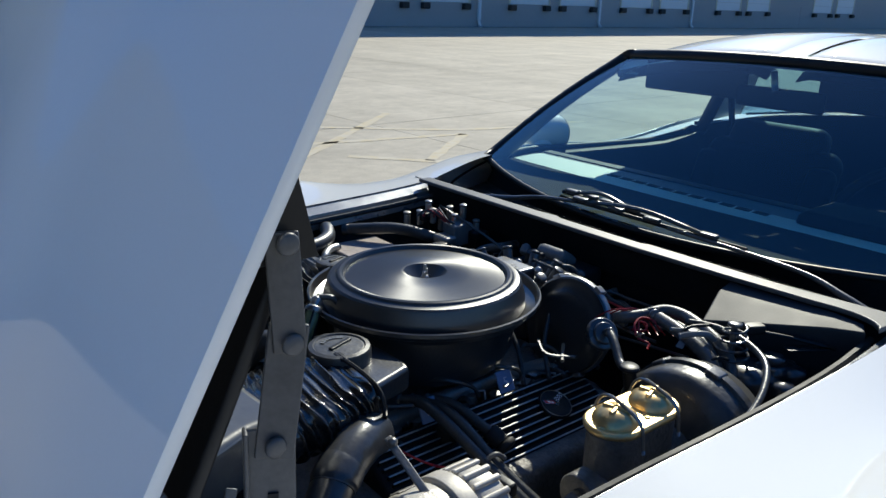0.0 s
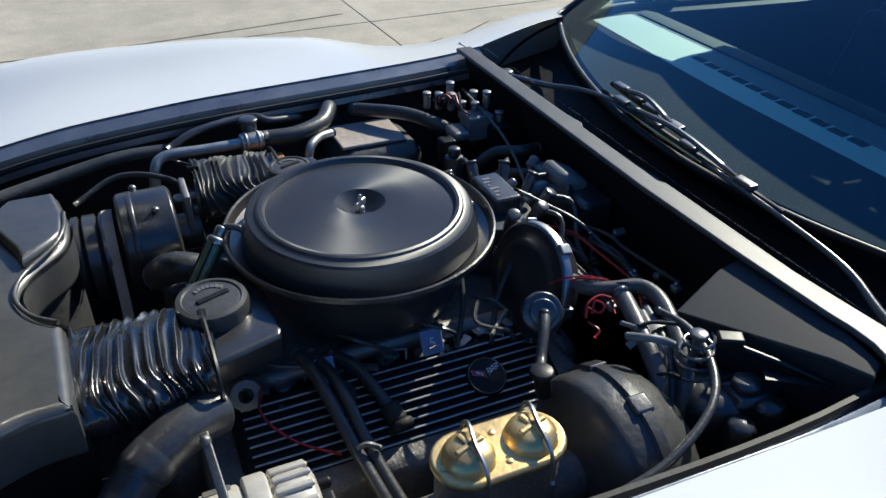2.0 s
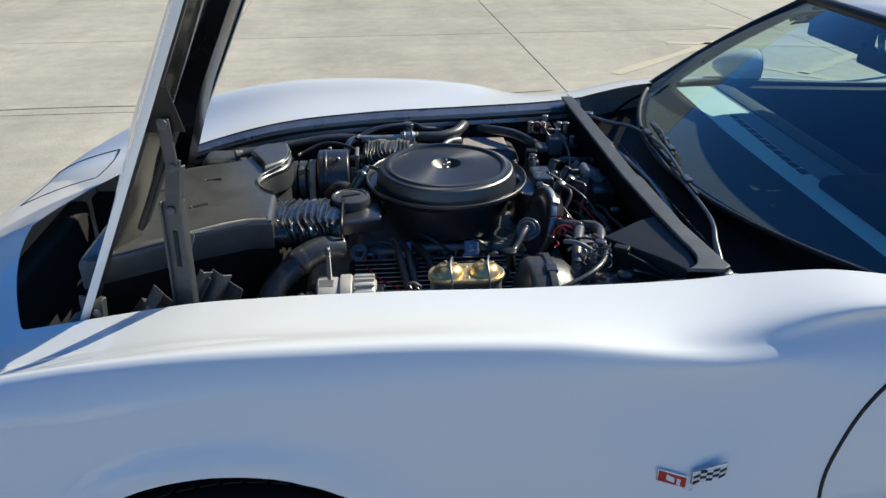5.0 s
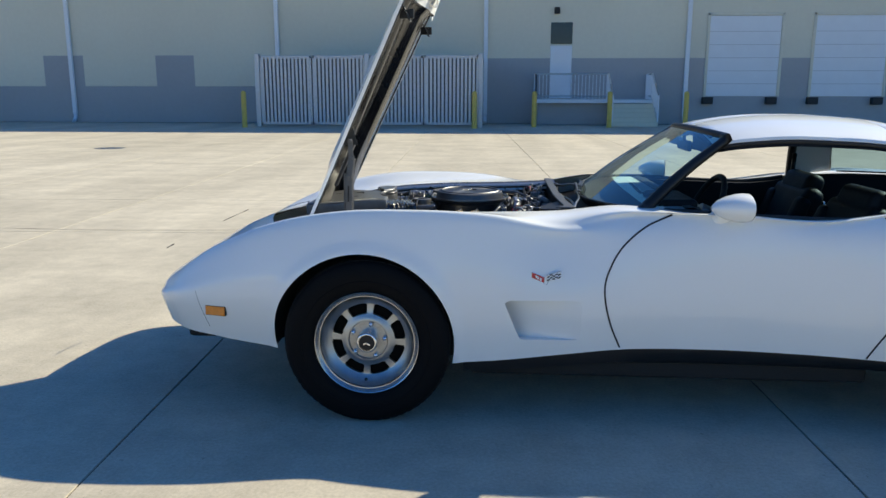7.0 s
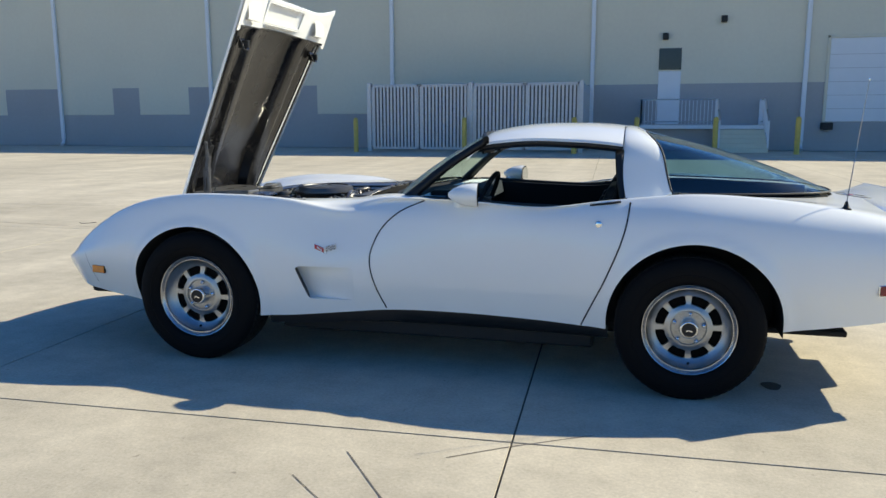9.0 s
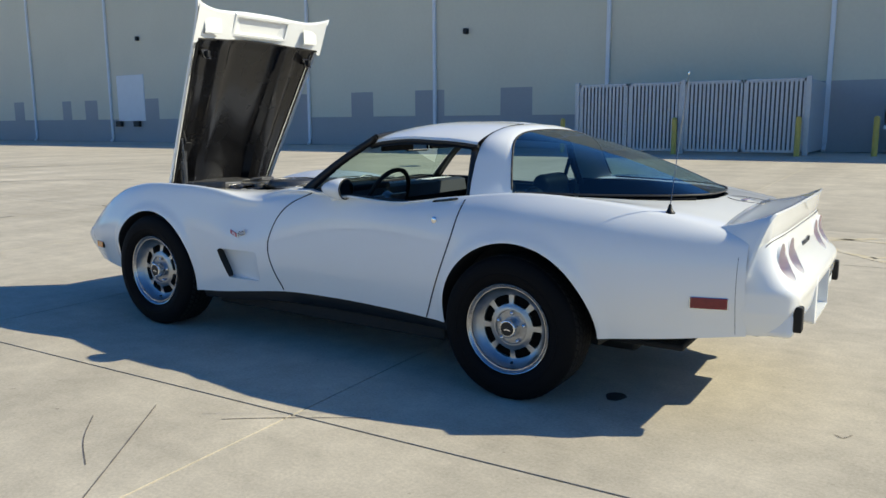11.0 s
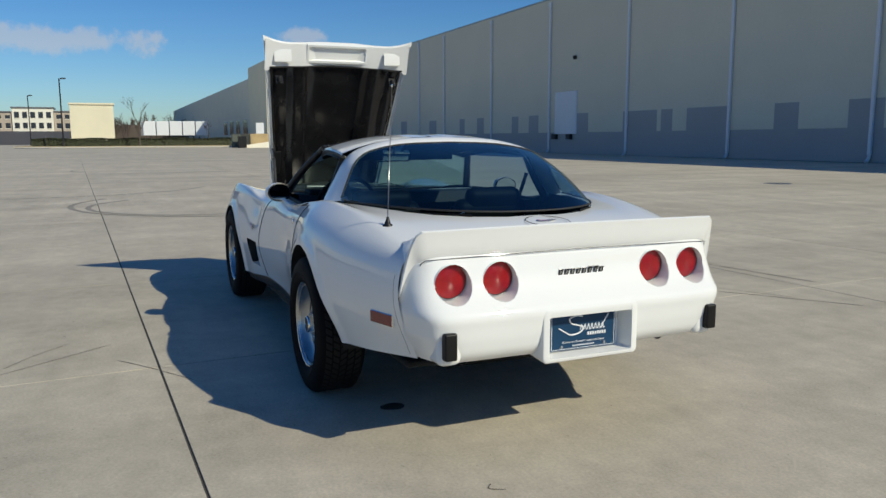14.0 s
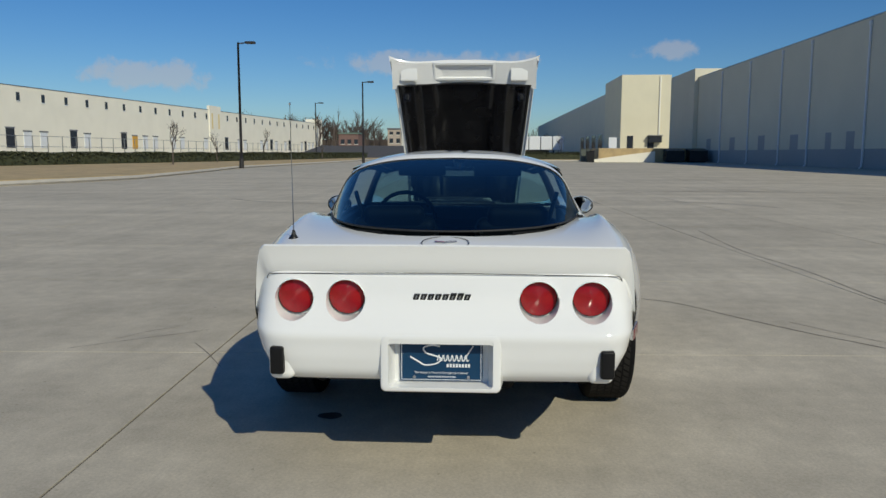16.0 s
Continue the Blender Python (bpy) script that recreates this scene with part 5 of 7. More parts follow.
# engine block, heads, valve covers
part("engine_block", rbox(.02, .66, -.17, .17, .34, .64, .03), IRON, car)
for s_ in (-1, 1):
    part("cylinder_head", rbox(.08, .62, min(s_ * .10, s_ * .29), max(s_ * .10, s_ * .29), .52, .655, .02), IRON, car)
part("intake_manifold", rbox(.14, .58, -.10, .10, .60, .70, .02), IRON, car)


CRINKLE = material("crinkle_black", (.010, .010, .011), .6, var=.3, scale=30, fine=400, bump=.15, spec=.25)


def valve_cover(s):
    m = Matrix.Translation((.35, s * .205, .668)) @ Matrix.Rotation(radians(-s * 24), 4, "X")
    vc = part("valve_cover", moved(rbox(-.225, .225, -.064, .064, -.05, .006, .012, 3), m), CRINKLE, car, "finned valve cover, black with bare ridges")
    for k in range(9):
        y = -.050 + .0125 * k
        fin = moved(rbox(-.212, .212, y - .0026, y + .0026, .004, .0115, .001, 1), m)
        part("cover_fin", fin, CRINKLE, vc)
        part("fin_edge", moved(rbox(-.211, .211, y - .0013, y + .0013, .0113, .0126, .0004, 1), m), BRIGHT, vc)
    bd = m @ Matrix.Translation((.115, -s * .002, .0128))
    b = part("cover_badge", moved(lathe([(0, .004), (.027, .004), (.029, .002), (.029, -.006)], 32), bd), TRIM, vc, "round black badge")
    part("badge_ring", moved(lathe([(.0255, .0042), (.0262, .0052), (.027, .0042)], 32), bd), BRIGHT, b)
    flags(bd @ Matrix.Translation((0, 0, .0052)) @ Matrix.Rotation(radians(-90), 4, "X"), .023, b, "flag_emblem")
    part("oil_cap", moved(lathe([(.020, .0), (.020, .018), (.016, .022), (0, .022)], 20), m @ Matrix.Translation((-.085, s * -.03, .006))), RUBBER, vc)
    return vc


valve_cover(-1)
valve_cover(1)
for x, dg in ((.252, "3"), (.410, "5")):
    tg = part("wire_tag", moved(rbox(-.016, .016, -.002, .002, -.018, .018, .002), Matrix.Translation((x, -.148, .714)) @ Matrix.Rotation(radians(-28), 4, "X")), BLUETAG, car, "blue cylinder tag")
    lettering("tag_number", dg, .022, Matrix.Translation((x, -.1505, .7135)) @ Matrix.Rotation(radians(62), 4, "X"), WHITE, tg)
for x in np.linspace(.16, .56, 9):
    part("head_bolt", cyl((x, -.125, .655), (x, -.128, .690), .008, 6), STEEL, car)
part("intake_rail", tube([(.15, -.115, .69), (.35, -.112, .70), (.56, -.115, .69)], .014, 8, 4), DULL, car)

random.seed(21)
for k in range(26):
    x = .15 + .0165 * k
    y = -.118 - .030 * random.random()
    z = .690 + .022 * random.random()
    if k % 3 == 0:
        part("manifold_bolt", join(cyl((x, y, z - .03), (x, y - .004, z), .0075, 6, .001), cyl((x, y, z - .004), (x, y, z - .001), .011, 12, .001)), STEEL if k % 2 else BRIGHT, car)
    elif k % 3 == 1:
        m = Matrix.Translation((x, y, z)) @ Matrix.Rotation(random.uniform(-.6, .6), 4, "Z") @ Matrix.Rotation(random.uniform(-.5, .2), 4, "X")
        part("small_bracket", moved(join(rbox(-.014, .014, -.007, .007, -.0015, .0015, .0008, 1), rbox(.011, .014, -.007, .007, -.018, .001, .0008, 1)), m), (DULL, STEEL, BRIGHT)[k % 3], car)
    else:
        part("spark_plug_boot", tube([(x, y, z - .03), (x + .004, y - .012, z - .012), (x + .006, y - .034, z - .018)], [.006, .0065, .005], 8, 3), HOSE, car)
for k in range(4):
    part("vacuum_tube", tube([(.17 + .11 * k, -.10, .735), (.19 + .11 * k, -.135, .735 + .008 * (k % 2)), (.235 + .10 * k, -.150, .728), (.26 + .10 * k, -.14, .70)], .0032, 6, 6), HOSE, car)

# brake master cylinder and booster
stad = [(.328 + .038 * math.cos(a), -.424 + .038 * math.sin(a)) for a in np.linspace(math.pi / 2, 3 * math.pi / 2, 12)] + [(.403 + .038 * math.cos(a), -.424 + .038 * math.sin(a)) for a in np.linspace(-math.pi / 2, math.pi / 2, 12)]
inner = [(.3655 + (x - .3655) * .93, -.424 + (y + .424) * .88) for x, y in stad]
mc = part("master_cylinder", join(prism(inner, .70, .795, .006), cyl((.27, -.424, .715), (.47, -.424, .715), .030, 20)), IRON, car, "cast iron brake master cylinder")
lid = part("cylinder_lid", prism(stad, .7945, .805, .004), GOLD, mc, "yellow zinc plated lid")
for x in (.330, .402):
    part("lid_dome", moved(lathe([(.030, -.002), (.0295, .002), (.026, .010), (.018, .0155), (.008, .017), (0, .017)], 28), Matrix.Translation((x, -.425, .804))), GOLD, lid)
    for a in (.3, .3 + math.pi / 2):
        part("dome_ridge", moved(rbox(-.018, .018, -.0035, .0035, .013, .0195, .002), Matrix.Translation((x, -.425, .804)) @ Matrix.Rotation(a, 4, "Z")), GOLD, lid)
    part("bail_wire", tube([(x + .012, -.384, .775), (x + .012, -.384, .805), (x + .010, -.400, .825), (x + .004, -.43, .826), (x + .004, -.460, .812), (x + .004, -.468, .775)], .0024, 6, 5), STEEL, mc)
for p in ((.366, -.405), (.366, -.446), (.300, -.43)):
    part("lid_rivet", cyl((p[0], p[1], .804), (p[0], p[1], .8065), .004, 10), GOLD, lid)
bm_ = Matrix.Translation((.47, -.415, .700)) @ Matrix.Rotation(radians(90), 4, "Y")
bo = part("brake_booster", moved(lathe([(0, 0), (.040, 0), (.055, .006), (.088, .012), (.108, .022), (.114, .034), (.114, .058), (.119, .060), (.119, .072), (.113, .076), (.108, .10), (.085, .125), (0, .13)], 48), bm_), DUSTY, car, "round black brake booster", angle=40)
for a in np.linspace(0, 2 * math.pi, 8, endpoint=False):
    part("booster_clip", moved(rbox(-.006, .008, -.012, .012, .054, .078, .003), bm_ @ Matrix.Rotation(a + .2, 4, "Z") @ Matrix.Translation((.112, 0, 0))), SATIN, bo)
part("vacuum_fitting", join(cyl((.475, -.345, .765), (.470, -.342, .800), .010, 12), cyl((.47, -.342, .798), (.47, -.342, .806), .015, 12)), TRIM, bo)
# vacuum can with its hose, flat round housing behind
cn_ = Vector((.524, -.248, .806))
cd = Vector((-.30, -.75, .55)).normalized()
can = part("vacuum_valve", join(cyl(cn_ - cd * .03, cn_, .018, 24), cyl(cn_ - cd * .010, cn_ + cd * .002, .0265, 28), cyl(cn_, cn_ + cd * .008, .018, 20), cyl(cn_, cn_ + cd * .028, .006, 12)), SATIN, car, "small black vacuum valve")
part("vacuum_hose", tube([cn_ + cd * .02, cn_ + Vector((-.018, -.035, .005)), cn_ + Vector((-.038, -.065, -.012)), (.472, -.338, .795), (.470, -.342, .782)], .0068, 12, 6), HOSE, can)
hc, hd_ = Vector((.572, -.135, .768)), Vector((-.95, -.08, .26)).normalized()
hm = Matrix.Translation(hc) @ hd_.to_track_quat("Z", "Y").to_matrix().to_4x4()
dist = part("round_housing", moved(lathe([(0, .012), (.05, .012), (.060, .008), (.070, .004), (.081, .006), (.084, .002), (.084, -.006), (.080, -.010), (.074, -.030), (.04, -.045), (0, -.045)], 48), hm), SATIN_R, car, "flat round black housing")
part("housing_rim", moved(lathe([(.0835, .004), (.086, .002), (.086, -.008), (.083, -.010)], 48), hm), STEEL, dist)
for a in np.linspace(0, 2 * math.pi, 6, endpoint=False):
    part("housing_clip", moved(rbox(-.006, .006, -.008, .008, -.014, .004, .002), hm @ Matrix.Rotation(a, 4, "Z") @ Matrix.Translation((.084, 0, 0))), STEEL, dist)

# distributor with plug leads
dcap = part("distributor", join(rbox(.592, .640, .010, .100, .782, .818, .006), cyl((.600, .03, .70), (.600, .03, .79), .062, 28)), SATIN_R, car, "black distributor cap with plug leads")
for k in range(6):
    part("cap_bar", rbox(.600 + .002 * (k % 2), .606 + .005 * (k % 3), .022 + .011 * k, .028 + .011 * k, .818, .8188, 0), GREY, dcap)
for k, (dx, dy, ex, ey, ez) in enumerate(((.055, -.03, .70, -.14, .74), (.03, -.055, .60, -.19, .70), (-.01, -.06, .50, -.17, .70), (-.05, -.02, .45, -.16, .70), (.06, .02, .70, .12, .72), (.04, .06, .66, .20, .70), (.0, .075, .56, .20, .70), (-.04, .06, .48, .20, .69))):
    p = Vector((.605 + dx, .03 + dy, .79))
    post = part("lead_boot", join(cyl(p, p + Vector((dx * .3, dy * .3, .035)), .0095, 12), cyl(p + Vector((dx * .3, dy * .3, .034)), p + Vector((dx * .34, dy * .34, .039)), .0105, 12)), SATIN, dcap)
    part("plug_lead", tube([p + Vector((dx * .3, dy * .3, .03)), p + Vector((dx * .9, dy * .9, .018)), Vector((ex, ey, ez)).lerp(p, .35) + Vector((0, 0, .01)), (ex, ey, ez)], .0042, 7, 5), HOSE, dcap)
for y in (.02, .075):
    part("cap_screw", cyl((.65, y, .80), (.662, y, .808), .008, 10), STEEL, dcap)

# hoses at the firewall, straps, cruise linkage
B = [[(.636, -.268, .815), (.62, -.32, .814), (.607, -.366, .806), (.6, -.396, .79), (.591, -.409, .755), (.59, -.41, .705)],
     [(.642, -.299, .808), (.631, -.334, .808), (.62, -.372, .798), (.613, -.393, .78), (.602, -.41, .748), (.601, -.407, .7)],
     [(.656, -.291, .806), (.644, -.334, .806), (.633, -.372, .797), (.622, -.398, .778), (.614, -.414, .75), (.618, -.41, .7)],
     [(.607, -.197, .8), (.611, -.225, .806), (.637, -.244, .81), (.668, -.258, .815), (.676, -.287, .816), (.666, -.327, .814), (.645, -.379, .806), (.633, -.405, .788), (.62, -.42, .755), (.603, -.416, .705)]]
for k, pts in enumerate(B):
    part("firewall_hose", tube(pts, (.0108, .0078, .0072, .0105)[k], 14, 7), LITHOSE, car, "ribbed black hose" if k == 0 else "")
hm_ = Vector(B[0][0])
part("hose_mouth", cyl(hm_, hm_ + Vector((-.001, .010, .001)), .0122, 18), SATIN, car)
for pts in ([(.576, -.274, .8), (.585, -.263, .812), (.604, -.259, .818), (.619, -.268, .815), (.624, -.278, .808)], [(.589, -.269, .8), (.595, -.264, .815), (.605, -.271, .81), (.596, -.274, .803), (.59, -.255, .8)], [(.578, -.275, .795), (.586, -.291, .79), (.576, -.297, .785)]):
    part("red_wire", tube(pts, .0019, 6, 7), REDWIRE, car)
part("cable_loop", tube([(.36, -.500, .745), (.44, -.510, .778), (.52, -.508, .800), (.600, -.475, .818), (.645, -.42, .822), (.660, -.36, .822), (.650, -.31, .818)], .0052, 10, 7), HOSE, car)
for pts, r, mt in (([(.586, -.344, .822), (.597, -.362, .83), (.615, -.372, .828), (.635, -.373, .815)], .0050, GREY), ([(.61, -.335, .824), (.63, -.339, .826), (.654, -.356, .828)], .0026, TRIM), ([(.592, -.39, .795), (.603, -.402, .805), (.618, -.41, .8)], .0026, TRIM), ([(.591, -.323, .825), (.6, -.341, .828)], .0030, GREY)):
    part("hose_tie", tube(pts, r, 8, 5), mt, car, "grey plastic tie" if mt is GREY else "")
part("hose_strap", grid([[(.595 + .085 * t, -.335 - .012 * w + .01 * t, .800 + .018 * math.sin(math.pi * t)) for t in np.linspace(0, 1, 9)] for w in (0, 1)]), GREY, car)
hel = [(.650 + (.026 - .0004 * a) * math.cos(a), -.398 + (.026 - .0004 * a) * math.sin(a), .786 + .0055 * a / 2.4) for a in np.linspace(0, 8 * math.pi, 60)]
lk = part("throttle_servo", join(rbox(.664, .720, -.47, -.42, .75, .792, .012), cyl((.69, -.445, .79), (.69, -.445, .802), .018, 20)), SATIN_R, car, "black servo with a coil spring and bracket")
part("coil_spring", tube(hel, .0021, 6, 1), SATIN, lk)
part("servo_casting", join(moved(lathe([(.046, -.05), (.046, -.008), (.040, .004), (.030, .010), (.016, .012), (0, .012)], 28), Matrix.Translation((.668, -.425, .774))), moved(lathe([(.022, -.03), (.022, .004), (.016, .011), (0, .013)], 20), Matrix.Translation((.705, -.470, .775))), moved(lathe([(.018, -.03), (.018, .004), (.013, .009), (0, .011)], 20), Matrix.Translation((.655, -.482, .772))), rbox(.70, .745, -.46, -.415, .73, .785, .012, 3)), SATIN_R, lk, "lobed black casting")
part("spring_bolt", join(cyl((.647, -.398, .78), (.647, -.398, .848), .005, 10), cyl((.647, -.398, .844), (.647, -.398, .850), .0115, 8)), SATIN, lk)
part("linkage_plate", join(moved(rbox(0, .065, -.008, .008, 0, .0025, .001), Matrix.Translation((.700, -.455, .812)) @ Matrix.Rotation(-.55, 4, "Z")), moved(rbox(0, .03, -.010, .010, 0, .014, .003), Matrix.Translation((.675, -.40, .826)) @ Matrix.Rotation(-.5, 4, "Z")), tube([(.685, -.405, .83), (.72, -.45, .825), (.76, -.50, .815)], .003, 6, 3)), TRIM, lk)
for k in range(5):
    part("plate_hole", moved(cyl((.012 + .011 * k, 0, .002), (.012 + .011 * k, 0, .0032), .0028, 8), Matrix.Translation((.700, -.455, .812)) @ Matrix.Rotation(-.55, 4, "Z")), DARK, lk)
random.seed(3)
for k in range(7):
    a = Vector((.575 + .01 * k, -.19 - .008 * k, .80))
    part("red_wire" if k < 4 else "black_wire", tube([a, a + Vector((.02, -.02, .016 + .006 * random.random())), a + Vector((.045 + .02 * random.random(), -.035, .012)), a + Vector((.06, -.07, -.02))], .0014, 5, 6), REDWIRE if k < 4 else HOSE, car)
for k, pts in enumerate(([(.70, -.10, .80), (.705, -.105, .76), (.69, -.13, .72), (.695, -.12, .66)], [(.62, .0, .84), (.66, -.03, .82), (.70, -.08, .80), (.75, -.15, .74)], [(.48, -.15, .77), (.46, -.19, .765), (.50, -.22, .76)], [(.62, -.10, .75), (.68, -.16, .73), (.73, -.28, .72)], [(.72, .40, .84), (.735, .25, .80), (.70, .10, .78), (.66, .05, .79)], [(.75, .2, .76), (.72, .05, .75), (.70, -.12, .74), (.72, -.22, .73)])):
    part("black_wire", tube(pts, .003, 6, 6), HOSE, car)
for a, b in (((.690, -.17, .745), (.76, -.20, .75)), ((.51, -.18, .765), (.47, -.215, .76))):
    part("control_rod", tube([a, b], .003, 6, 1), STEEL, car)
# wiper motor on the firewall and the boxes of the right-hand corner
part("wiper_motor", join(cyl((.70, .085, .755), (.755, .02, .785), .036, 24), rbox(.735, .795, -.03, .075, .73, .80, .010), rbox(.72, .75, .06, .12, .77, .81, .006)), SATIN_R, car, "black wiper motor")
part("motor_cover", join(moved(rbox(-.03, .03, -.035, .035, 0, .03, .012), Matrix.Translation((.742, .055, .795)) @ Matrix.Rotation(.5, 4, "Y")), cyl((.72, .12, .80), (.735, .125, .815), .010, 10)), GREY, car)
hb = part("heater_box", join(rbox(.440, .615, .345, .500, .55, .762, .035, 4), cyl((.44, .42, .68), (.42, .42, .68), .05, 20)), DUSTY, car, "dusty black heater box")
part("heater_lid", moved(rbox(-.075, .055, -.052, .052, 0, .008, .006), Matrix.Translation((.527, .425, .7615))), TAN, hb, "sun-bleached tan lid")
part("blower_hose", tube([(.515, .50, .79), (.60, .415, .80), (.66, .36, .785), (.72, .33, .76)], .013, 10, 6), HOSE, car)
random.seed(9)
for k in range(9):
    p = Vector((.665 + .012 * k, .455 - .022 * (k % 3) - .012 * k, .815 + .010 * (k % 4)))
    part("terminal", join(cyl(p - Vector((0, 0, .03)), p, .0075, 10), cyl(p, p + Vector((0, 0, .006)), .0095, 6)), STEEL if k % 2 else DULL, car)
for (x, y, z, w, d, h, mt) in ((.722, .335, .815, .055, .045, .05, GREY), (.755, .30, .80, .04, .03, .04, TRIM), (.675, .325, .795, .032, .05, .018, DULL), (.69, .40, .83, .05, .02, .02, TRIM), (.64, .30, .79, .03, .03, .05, TRIM)):
    part("relay", rbox(x - w/2, x + w/2, y - d/2, y + d/2, z - h, z, .005), mt, car)
for k in range(5):
    part("red_wire", tube([(.655 + .008 * k, .40 - .01 * k, .825), (.665 + .01 * k, .385, .84), (.69, .37 - .01 * k, .825), (.70 + .01 * k, .345, .80)], .002, 5, 5), REDWIRE if k % 2 else HOSE, car)
part("vacuum_tank", join(cyl((.635, .255, .70), (.635, .255, .775), .018, 16), cyl((.635, .255, .775), (.635, .255, .792), .012, 12)), SATIN, car)

random.seed(31)
for k in range(9):
    x, y = .60 + .018 * k, -.02 - .022 * (k % 4)
    p0 = Vector((x, y, .79 - .004 * k))
    p3 = Vector((.66 + .015 * k, -.16 - .03 * (k % 3), .765 - .012 * (k % 4)))
    md = (p0 + p3) / 2 + Vector((random.uniform(-.02, .02), random.uniform(-.02, .02), random.uniform(.004, .022)))
    part("thin_wire", tube([p0, p0.lerp(md, .6) + Vector((0, 0, .008)), md, p3], .0015 + .0008 * (k % 3), 5, 6), REDWIRE if k == 4 else HOSE, car)
for k in range(7):
    x = .655 + .019 * k
    part("firewall_clip", join(rbox(x - .006, x + .006, -.235 + .05 * (k % 3), -.220 + .05 * (k % 3), .758, .768, .002, 1), cyl((x, -.228 + .05 * (k % 3), .766), (x, -.228 + .05 * (k % 3), .774), .004, 8)), (DULL, STEEL, TRIM)[k % 3], car)
for k in range(6):
    part("firewall_stud", cyl((.792, -.18 + .11 * k, .752 + .012 * (k % 2)), (.770, -.18 + .11 * k, .752 + .012 * (k % 2)), .007, 8), DULL, car)
part("heater_pipe", tube([(.795, .22, .78), (.75, .21, .785), (.715, .24, .775), (.68, .26, .74)], .011, 10, 5), HOSE, car)
part("heater_pipe", tube([(.795, .16, .765), (.74, .15, .77), (.70, .18, .76), (.66, .21, .73)], .011, 10, 5), HOSE, car)

# right side: compressor, pulleys, belt, air-conditioning lines
CM = Matrix.Translation((.008, .012, .020))
comp = part("compressor", moved(join(cyl((.030, .190, .735), (.112, .192, .735), .078, 40, .006), cyl((.112, .192, .735), (.150, .192, .735), .030, 20), cyl((.046, .19, .735), (.056, .19, .735), .0792, 40, .002)), CM), SATIN_R, car, "black compressor drum")
for p in ((.085, .15, .803), (.06, .23, .803)):
    part("drum_bolt", moved(cyl(p, (p[0], p[1], p[2] + .008), .006, 8), CM), STEEL, comp)
part("drum_fitting", moved(join(cyl((.115, .20, .79), (.150, .20, .79), .008, 12), rbox(.128, .138, .165, .235, .74, .81, .003), cyl((.138, .20, .77), (.155, .20, .77), .012, 12)), CM), DULL, comp)
part("pulley", moved(lathe([(0, -.034), (.030, -.034), (.034, -.030), (.062, -.030), (.066, -.026), (.066, -.018), (.056, -.014), (.066, -.010), (.066, .006), (.058, .010), (.066, .014), (.066, .020), (.020, .022), (0, .022)], 40), Matrix.Translation((-.002, .215, .735)) @ Matrix.Rotation(radians(90), 4, "Y")), SATIN, car, "grooved black pulley")
BELT = material("worn_belt", (.42, .37, .32), .75, var=.25, scale=30, fine=200, bump=.1)
bp = [(.215 + .068 * math.sin(a), .735 + .068 * math.cos(a)) for a in np.linspace(-1.1, .45, 10)][::-1] + [(.155, .766), (.126, .700), (.03, .62), (-.02, .575)]
bp[10] = (.166, .782)
part("drive_belt", outward(grid([[(x, y, z) for y, z in bp] for x in (.016, .031)] + [[(x, y + .003, z - .004) for y, z in bp] for x in (.031, .016)], False)), BELT, car, "worn tan drive belt")
part("radiator_hose", tube([(.075, .11, .745), (.10, .08, .775), (.15, .07, .76), (.19, .08, .72)], .022, 12, 6), HOSE, car)
ln = part("air_conditioning_line", tube([(.100, .360, .69), (.108, .375, .775), (.130, .392, .800), (.20, .395, .800), (.275, .398, .800)], .0095, 12, 7), BRIGHT, car, "bare aluminium line with a crimped hose")
part("line_crimp", join(cyl((.262, .398, .800), (.305, .400, .800), .0165, 18), cyl((.270, .398, .800), (.276, .398, .800), .0185, 18), cyl((.292, .399, .800), (.298, .3995, .800), .0185, 18)), BRIGHT, ln)
part("line_hose", tube([(.305, .400, .800), (.37, .405, .798), (.425, .435, .800), (.455, .490, .803), (.462, .515, .775), (.462, .520, .72)], .0155, 14, 7), HOSE, ln)
part("line_valve", join(cyl((.285, .415, .80), (.285, .422, .828), .014, 16), cyl((.285, .422, .826), (.285, .422, .836), .017, 10)), SATIN, ln)
part("air_conditioning_line", tube([(.14, .44, .79), (.20, .462, .808), (.30, .492, .808), (.335, .478, .800), (.40, .50, .79)], .0075, 10, 6), SATIN, car)
part("air_conditioning_line", tube([(.38, .37, .73), (.385, .375, .775), (.41, .40, .785), (.445, .42, .782)], .0085, 10, 6), BRIGHT, car)
part("orange_bracket", rbox(.265, .335, .335, .385, .755, .778, .004), ORANGE, car)
part("wiring_loom", tube([(-.20, .33, .785), (-.08, .39, .785), (.05, .435, .790), (.14, .45, .785)], .012, 10, 6), HOSE, car)
part("vacuum_line", tube([(-.02, .27, .80), (.05, .30, .822), (.12, .27, .82), (.165, .22, .80)], .0045, 8, 7), HOSE, car)
part("washer_bottle", rbox(-.30, -.18, .31, .42, .60, .775, .03, 3), DUSTY, car)
